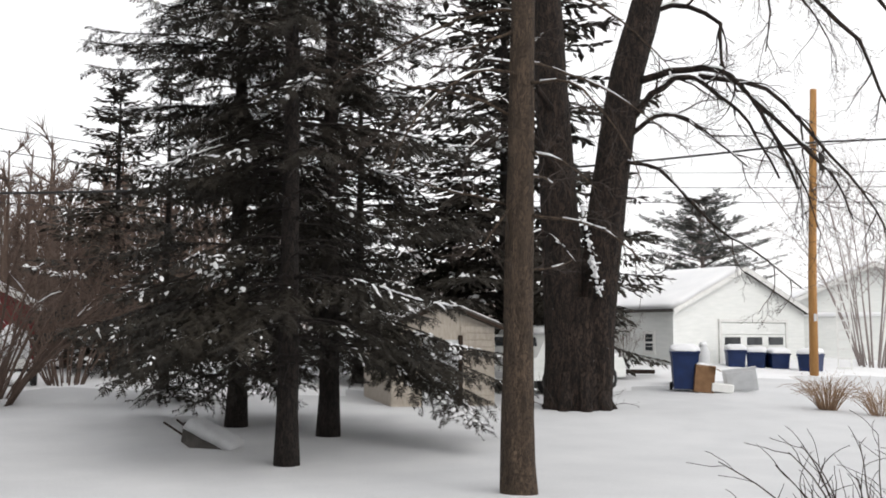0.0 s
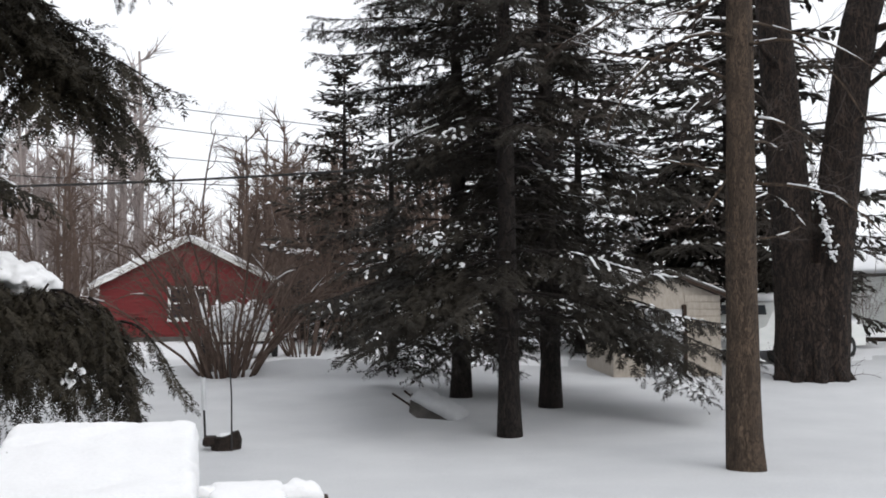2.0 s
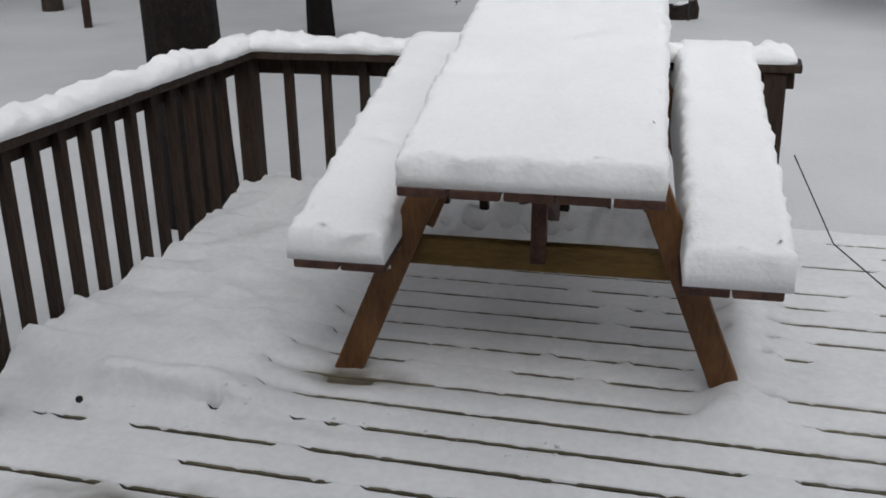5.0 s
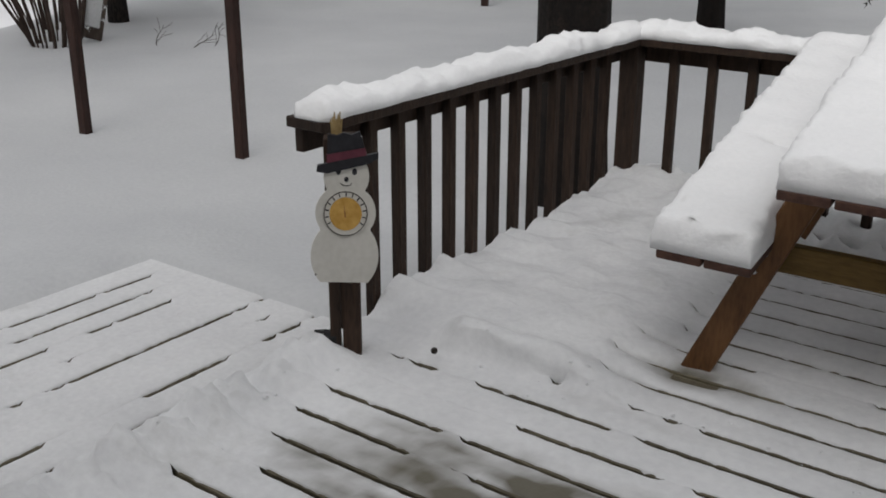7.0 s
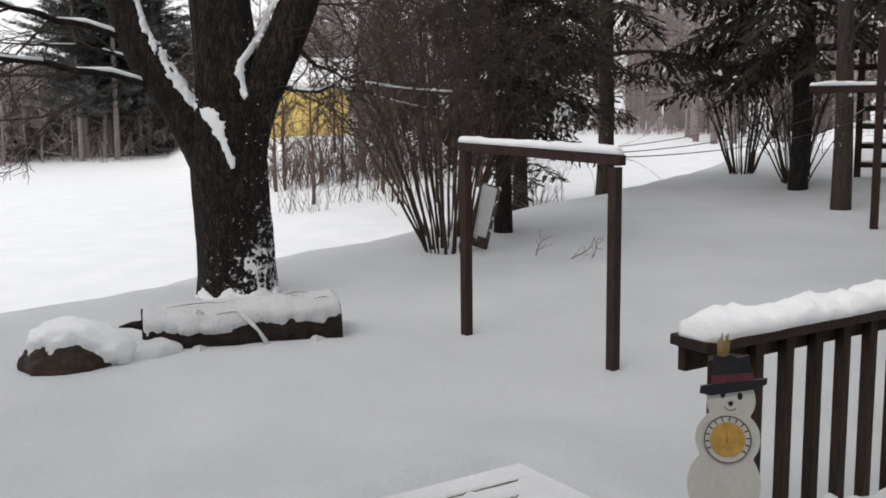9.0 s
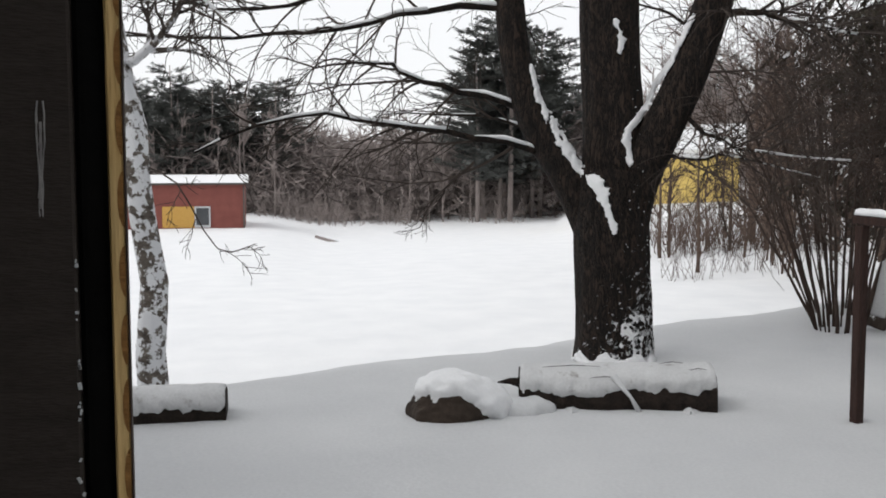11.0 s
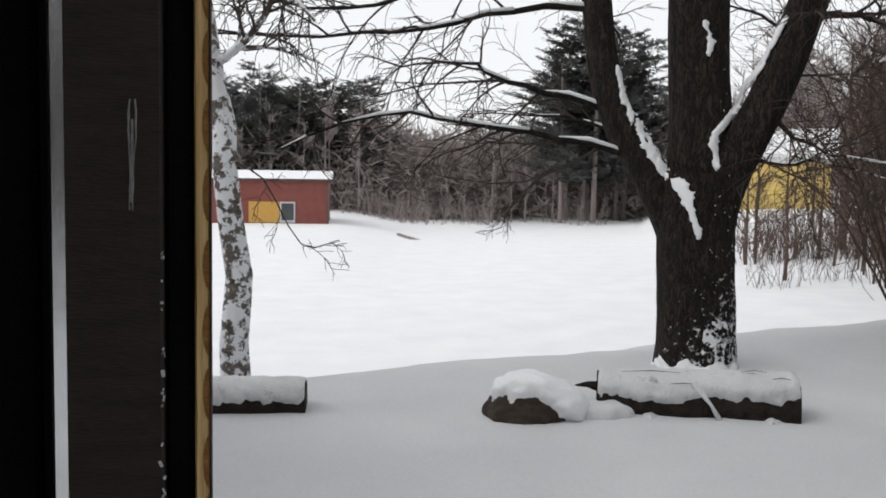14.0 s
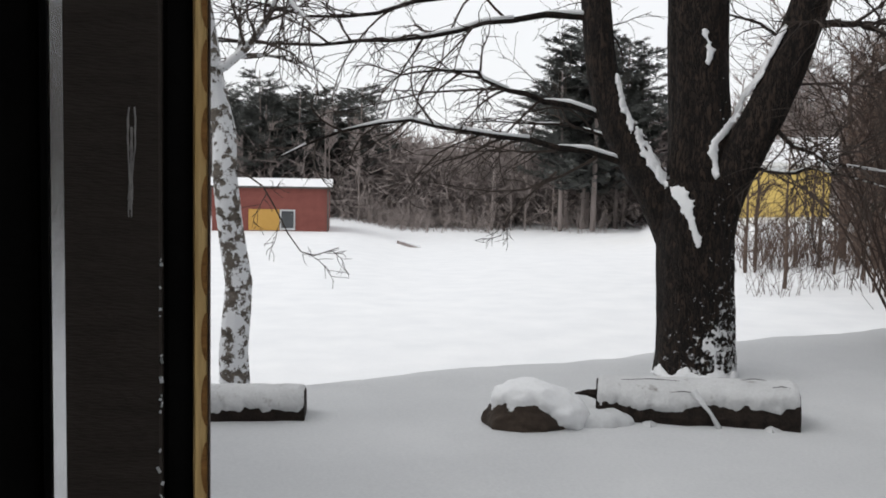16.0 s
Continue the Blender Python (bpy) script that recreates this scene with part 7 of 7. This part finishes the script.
part("dial_rim", Shape().tube([(0.061 * math.cos(2 * math.pi * i / 32), 0.197 + 0.061 * math.sin(2 * math.pi * i / 32), 0.017) for i in range(33)], [0.0017] * 33, 5, cap=False), SHINGLE, dial)
part("dial_face", disc(0, 0.197, 0.046, 0.004, 0.0155), BRASS, dial, "golden dial face")
for i in range(13):
    a = radians(-30 + 20 * i)
    m = Matrix.Translation((0.0535 * math.cos(a), 0.197 + 0.0535 * math.sin(a), 0.0172)) @ Matrix.Rotation(a, 4, "Z")
    part("mark", Shape().prism([(-0.005, -0.0016), (0.005, -0.0016), (0.005, 0.0016), (-0.005, 0.0016)], m, 0.0012), INK, dial)
part("pointer", Shape().prism([(-0.003, -0.012), (0.003, -0.012), (0.0, 0.026)], Matrix.Translation((-0.002, 0.2, 0.02)) @ Matrix.Rotation(0.15, 4, "Z"), 0.0015), POLE, dial, "thin pointer")
for sx in (-1, 1):
    part("eye", disc(sx * 0.0225, 0.312, 0.007, 0.0012, 0.012, ry=0.0095, n=14), INK, sm)
part("nose", disc(0.0, 0.291, 0.0065, 0.0025, 0.012, n=12), INK, sm)
part("mouth", Shape().tube([(0.015 * math.cos(a), 0.281 + 0.008 * math.sin(a), 0.0125) for a in [math.pi + math.pi * i / 10 for i in range(11)]], [0.0011] * 11, 4), INK, sm)
part("rivet", disc(-0.083, 0.022, 0.003, 0.002, 0.012, n=8), SHINGLE, sm)
st = thing("straw_twist", "twist of yellow straw tied above the thermometer", "straw", pose(-2.0, 2.16, 0.7))
for i in range(9):
    x = -0.016 + 0.004 * i
    part("straw", Shape().tube([(x * 0.7, x, 0.0), (x * 0.4, x * 0.6, 0.06), (x * 0.6 + 0.002 * (i % 3), x * 0.7, 0.105 + 0.007 * (i % 4))], [0.004, 0.004, 0.002], 5), STRAW, st)
part("tie", Shape().tube([(0.016 * math.cos(2 * math.pi * i / 10), 0.016 * math.sin(2 * math.pi * i / 10), 0.06) for i in range(11)], [0.003] * 11, 5, cap=False), RAIL_WOOD, st)

# ---- weeds and a tipped board out on the field ----
for k, (x, y, s) in enumerate(((-10.6, 0.55, 0.07), (-10.5, 0.72, 0.06))):
    t = Tree(140 + k)
    t.snowy = 0
    for i in range(9):
        a = 0.7 * i
        t.grow((x + 0.05 * math.cos(a), y + 0.05 * math.sin(a), gz(x, y) - 0.03), (0.7 * math.cos(a), 0.7 * math.sin(a), 1.0), 0.6 * s * t.rng.uniform(0.6, 1.2), 0.016, 1, 0.1, 4)
    t.done("weed_tuft", "small dark tuft of weeds on the edge of the field", "weeds", (x, y, gz(x, y)), TWIG, TWIG)
fb = thing("fallen_plank", "long plank tipped in the far snow", "plank", Matrix.Translation((-57.8, 5.35, gz(-57.8, 5.35) + 0.12)) @ Matrix.Rotation(radians(90), 4, "Z") @ Matrix.Rotation(radians(17), 4, "Y"))
part("plank", Shape().box((0, 0, 0.0), (1.4, 0.12, 0.16), b=0.01), TWIG_HAZED, fb)
part("plank_snow", snow_pile([(-0.68, 0, 0.08), (0.68, 0, 0.08)], [0.13, 0.13], 0.1, steps=10), SNOW, fb)


# ---- wheelie bins, boxes, pole and wires by the garage ----
def wheelie_bin(label, m):
    t = thing("wheelie_bin", label, "bin", m, "blue bins by the garage")
    s = Shape()
    prof = [(0.24, 0.27, 0.06), (0.255, 0.29, 0.3), (0.28, 0.33, 0.8), (0.295, 0.35, 0.96), (0.31, 0.365, 0.97), (0.31, 0.365, 1.0)]
    vs = [(sx * w, sy * d, z) for w, d, z in prof for sx, sy in ((-1, -1), (1, -1), (1, 1), (-1, 1))]
    fs = [(i * 4 + j, i * 4 + (j + 1) % 4, i * 4 + 4 + (j + 1) % 4, i * 4 + 4 + j) for i in range(5) for j in range(4)] + [(3, 2, 1, 0)]
    part("body", s.add(vs, fs), BLUE, t)
    part("lid", Shape().box((0, -0.01, 1.02), (0.64, 0.76, 0.05), rx=radians(2), b=0.015), BLUE, t)
    part("handle", Shape().tube([(-0.22, 0.4, 0.93), (-0.22, 0.44, 0.97), (0.22, 0.44, 0.97), (0.22, 0.4, 0.93)], [0.016] * 4, 6), BLUE, t)
    for sx in (-1, 1):
        w = part("wheel", Shape().tube([(sx * 0.25, 0.3, 0.11), (sx * 0.31, 0.3, 0.11)], [0.11, 0.11], 14), RUBBER, t)
    part("lid_snow", snow_pile([(0, -0.38, 1.04), (0, 0.37, 1.04)], [0.64, 0.64], 0.17, seed=int(m.translation.x * 7) % 9, steps=14), SNOW, t, "thick snow on the lid", smooth=True)
    return t


first = wheelie_bin("blue wheelie bin with snow on its lid", Matrix.Translation((15.6, 23.2, gz(15.6, 23.2))) @ Matrix.Rotation(-0.5, 4, "Z"))
for x, y, a, sunk in ((16.45, 24.3, -0.4, 0.1), (21.1, 28.35, -0.5, 0.5), (21.75, 28.1, -0.75, 0.55), (22.3, 27.75, -0.35, 0.55), (22.75, 26.7, -1.1, 0.5)):
    copy_thing(first, Matrix.Translation((x, y, gz(x, y) - sunk)) @ Matrix.Rotation(a, 4, "Z"))
bx = thing("cardboard_box", "soggy brown cardboard box beside the bins", "box", pose(15.95, 22.75, gz(15.95, 22.75), 0, 0, -30))
part("carton", Shape().box((0, 0, 0.35), (0.5, 0.4, 0.7), ry=0.1, b=0.01), CARDBOARD, bx)
part("flap", Shape().box((0.28, -0.1, 0.62), (0.3, 0.4, 0.012), ry=0.5), CARDBOARD, bx)
part("box_snow", snow_pile([(-0.2, 0, 0.7), (0.2, 0, 0.68)], [0.34, 0.34], 0.06, seed=2, steps=8), SNOW, bx, smooth=True)
fb = thing("foam_block", "dirty white foam block lying in the snow", "foam block", pose(16.3, 22.5, gz(16.3, 22.5), 0, 6, -30))
part("block", Shape().box((0, 0, 0.12), (0.55, 0.4, 0.22), b=0.02), TRIM, fb)
pn = thing("grey_panel", "pale grey plastic panel leaning among the rubbish", "panel", pose(16.9, 22.45, gz(16.9, 22.45), 18, -8, -35))
part("panel", Shape().box((0, 0, 0.33), (0.85, 0.06, 0.66), b=0.012), GREY, pn)
part("rib", Shape().box((0, -0.035, 0.33), (0.7, 0.02, 0.5), b=0.008), GREY, pn)
gs = thing("gas_bottle", "small pale gas bottle by the garage door", "gas bottle", pose(18.2, 26.0, gz(18.2, 26.0)))
part("cylinder", Shape().tube([(0, 0, 0), (0, 0, 0.06), (0, 0, 0.7), (0, 0, 0.85), (0, 0, 0.95)], [0.16, 0.19, 0.19, 0.12, 0.04], 14), GREY, gs, smooth=True)
part("bottle_snow", snow_pile([(-0.1, 0, 0.9), (0.1, 0, 0.9)], [0.2, 0.2], 0.1, steps=6), SNOW, gs, smooth=True)

up = thing("utility_pole", "tall bare wooden utility pole behind the bins", "utility pole", pose(21.5, 25.1, 0))
part("pole", Shape().tube([(0, 0, -0.2), (0.02, 0, 3), (0.08, -0.06, 6), (0.14, -0.12, 8.96)], [0.135, 0.125, 0.112, 0.1], 12), POLE, up, smooth=True)
part("bracket", Shape().tube([(0.14, -0.12, 8.1), (0.5, -0.3, 8.15), (0.55, -0.32, 8.3), (0.7, -0.4, 8.3), (0.7, -0.4, 7.95), (0.55, -0.32, 7.95)], [0.018] * 6, 5), GREY, up, "thin metal bracket")
part("insulator", Shape().tube([(0.12, -0.1, 7.28), (0.0, -0.3, 7.3)], [0.05, 0.04], 8), GREY, up)
part("pole_box", Shape().box((0.32, -0.2, 6.75), (0.14, 0.14, 0.6), b=0.02), WIRE, up, "dark cable box")
part("plate", Shape().box((-0.02, -0.135, 2.0), (0.1, 0.02, 0.22)), GREY, up)
wire("thick black overhead cable along the street", [(21.6, 24.8, 7.3), (-13.0, 30.5, 4.9)], 0.035, 0.75, name="overhead_cable")
wire("thick black overhead cable to the next pole", [(21.6, 24.8, 7.3), (48, 8, 10.5)], 0.03, 0.8, name="overhead_cable")
for a, b in (((-14, 39.0, 10.2), (8, 40.0, 7.9)), ((-14, 39.0, 9.4), (8, 40.0, 7.1)), ((-14, 39.0, 8.0), (8, 40.0, 6.4)), ((-14, 39.0, 6.6), (8, 40.0, 6.0))):
    wire("thin overhead wire beyond the road", [a, b], 0.016, 0.2, name="overhead_wire")
for k in range(3):
    wire("thin overhead wire behind the pole", [(13, 40, 8.2 - 0.6 * k), (50, 22, 8.4 - 0.6 * k)], 0.014, 0.4, name="overhead_wire")

ld = thing("ladder", "pale ladder leaning against the neighbour's house", "ladder", pose(24.3, 26.9, 0.2, 0, 0, -40))
for sx in (-1, 1):
    part("stile", Shape().box((sx * 0.2, 0.28, 1.6), (0.05, 0.07, 3.4), rx=-0.17), TRIM, ld)
for i in range(10):
    part("rung", Shape().box((0, 0.02 + 0.055 * i, 0.2 + 0.31 * i), (0.36, 0.04, 0.05)), TRIM, ld)

# ---- car behind the shed, small camper by the red cottage ----
def car(name, label, category, m, paint, length=4.3, width=1.75):
    t = thing(name, label, category, m)
    s = Shape()
    prof = [(-0.5, 0.45), (-0.5, 0.95), (-0.42, 1.05), (-0.32, 1.62), (0.05, 1.68), (0.2, 1.12), (0.47, 0.98), (0.5, 0.75), (0.5, 0.45)]
    s.prism([(x * length, z - 0.1) for x, z in prof], Matrix(((1, 0, 0, 0), (0, 0, 1, -width / 2), (0, 1, 0, 0), (0, 0, 0, 1))), width)
    part("body", s, paint, t)
    part("side_glass", Shape().box((-0.13 * length, 0, 1.28), (0.26 * length, width + 0.02, 0.34), b=0.01), GLASS, t)
    part("rear_glass", Shape().box((-0.372 * length, 0, 1.25), (0.03, width * 0.8, 0.42), ry=-0.25), GLASS, t)
    part("bumper", Shape().box((-0.505 * length, 0, 0.5), (0.12, width, 0.2), b=0.03), GREY, t)
    for x in (-0.3, 0.32):
        for sy in (-1, 1):
            w = part("wheel", Shape().tube([(x * length, sy * (width / 2 - 0.18), 0.32), (x * length, sy * (width / 2 + 0.02), 0.32)], [0.32, 0.32], 18), RUBBER, t)
            part("rim", Shape().tube([(x * length, sy * (width / 2 + 0.0), 0.32), (x * length, sy * (width / 2 + 0.03), 0.32)], [0.18, 0.17], 12), GREY, w)
    part("roof_snow", snow_pile([(-0.33 * length, 0, 1.53), (0.06 * length, 0, 1.57)], [width * 0.95, width * 0.95], 0.2, seed=3, steps=20), SNOW, t, "thick snow on the roof", smooth=True)
    part("hood_snow", snow_pile([(0.2 * length, 0, 1.0), (0.48 * length, 0, 0.87)], [width * 0.9, width * 0.85], 0.14, seed=4, steps=14), SNOW, t, smooth=True)
    return t


car("parked_car", "white car under snow parked behind the shed", "car", Matrix.Translation((12.9, 25.3, gz(12.9, 25.3))) @ Matrix.Rotation(radians(25), 4, "Z"), WHITE_WALL)
cp = thing("utility_trailer", "small pale trailer piled with snow by the road", "trailer", pose(-1.25, 29.0, gz(-1.25, 29.0), 0, 0, 8))
part("box", Shape().box((0, 0, 0.55), (1.7, 1.5, 0.28), b=0.03), TRIM, cp)
part("box", Shape().box((0, 0, 0.86), (1.6, 1.4, 0.3), b=0.04), GREY, cp)
part("rail", Shape().box((0, -0.78, 0.42), (1.75, 0.05, 0.07)), RUBBER, cp)
for sx in (-1, 1):
    part("wheel", Shape().tube([(sx * 0.9, -0.1, 0.25), (sx * 1.02, -0.1, 0.25)], [0.28, 0.28], 14), RUBBER, cp)
part("trailer_snow", snow_pile([(-0.8, 0, 1.0), (0.8, 0, 1.0)], [1.35, 1.35], 0.5, seed=9, steps=22), SNOW, cp, "high mound of snow", smooth=True)

# ---- stump with a rod, a buried wheelbarrow ----
sp = thing("stump", "dark sawn stump half buried in snow", "stump", pose(-0.7, 13.62, -0.3))
part("wood", Shape().tube([(0, 0, -0.1), (0, 0, 0.03), (0.02, 0, 0.14), (0.0, 0, 0.2)], [0.23, 0.19, 0.18, 0.17], 12), LOG_BARK, sp)
part("side_piece", Shape().box((-0.2, -0.02, 0.13), (0.18, 0.26, 0.12), b=0.03), LOG_BARK, sp)
part("stump_snow", snow_pile([(-0.1, 0, 0.19), (0.1, 0, 0.19)], [0.24, 0.24], 0.03, steps=8), SNOW, sp, smooth=True)
rd = thing("garden_rod", "thin dark metal rod standing by the stump", "rod", pose(-0.62, 13.4, -0.3))
part("rod", Shape().tube([(0, 0, -0.1), (0.0, 0, 0.7), (-0.03, 0, 1.25)], [0.012, 0.01, 0.008], 6), WIRE, rd)
rd = thing("garden_rod", "slim grey stake leaning in the snow", "rod", pose(-1.06, 14.9, -0.3))
part("rod", Shape().tube([(0.0, 0, -0.1), (-0.02, 0, 0.4)], [0.018, 0.016], 6), WIRE, rd)
part("sleeve", Shape().tube([(-0.02, 0, 0.4), (-0.03, 0, 0.85)], [0.035, 0.03], 8), GREY, rd)
wb = thing("wheelbarrow", "tipped wheelbarrow buried in snow under the spruces", "wheelbarrow", pose(2.32, 16.3, -0.5, 0, 24, -30) @ Matrix.Scale(0.85, 4))
part("tray", Shape().prism([(-0.45, 0.25), (0.35, 0.12), (0.5, 0.5), (-0.55, 0.58)], Matrix(((1, 0, 0, 0), (0, 0, 1, -0.3), (0, 1, 0, 0), (0, 0, 0, 1))), 0.6), SHINGLE, wb, "faded metal tray")
part("wheel", Shape().tube([(0.62, -0.05, 0.18), (0.62, 0.05, 0.18)], [0.2, 0.2], 14), RUBBER, wb)
for sy in (-1, 1):
    part("handle", Shape().tube([(0.5, sy * 0.12, 0.2), (-0.9, sy * 0.28, 0.42)], [0.02, 0.02], 6), RAIL_WOOD, wb)
part("barrow_snow", snow_pile([(-0.55, 0, 0.5), (0.5, 0, 0.46)], [0.75, 0.7], 0.2, seed=3, steps=16), SNOW_SHADED, wb, smooth=True)

# thin cable from the railing end over the deck
tagged(part("deck_cable", Shape().tube([(0.26, 4.3, 0.4), (0.42, 4.05, 0.12), (0.6, 3.8, 0.04), (0.75, 3.62, 0.035), (0.74, 3.5, 0.035), (1.05, 3.38, 0.035), (1.3, 3.36, 0.035)], [0.003] * 7, 5), WIRE), "thin dark cable trailing from the railing", "cable")

# brown boards at the garage's corner
fp = thing("fence_panel", "short brown board panel beside the garage", "fence", pose(15.9, 27.8, gz(15.9, 27.8), 0, 0, -30))
for i in range(3):
    part("board", Shape().box((-0.12 + 0.13 * i, 0, 0.7), (0.12, 0.03, 1.5), b=0.005), RAIL_WOOD, fp)
part("beam", Shape().box((0.75, -0.1, 0.14), (1.5, 0.12, 0.12), b=0.01), RAIL_WOOD, fp, "low dark beam")
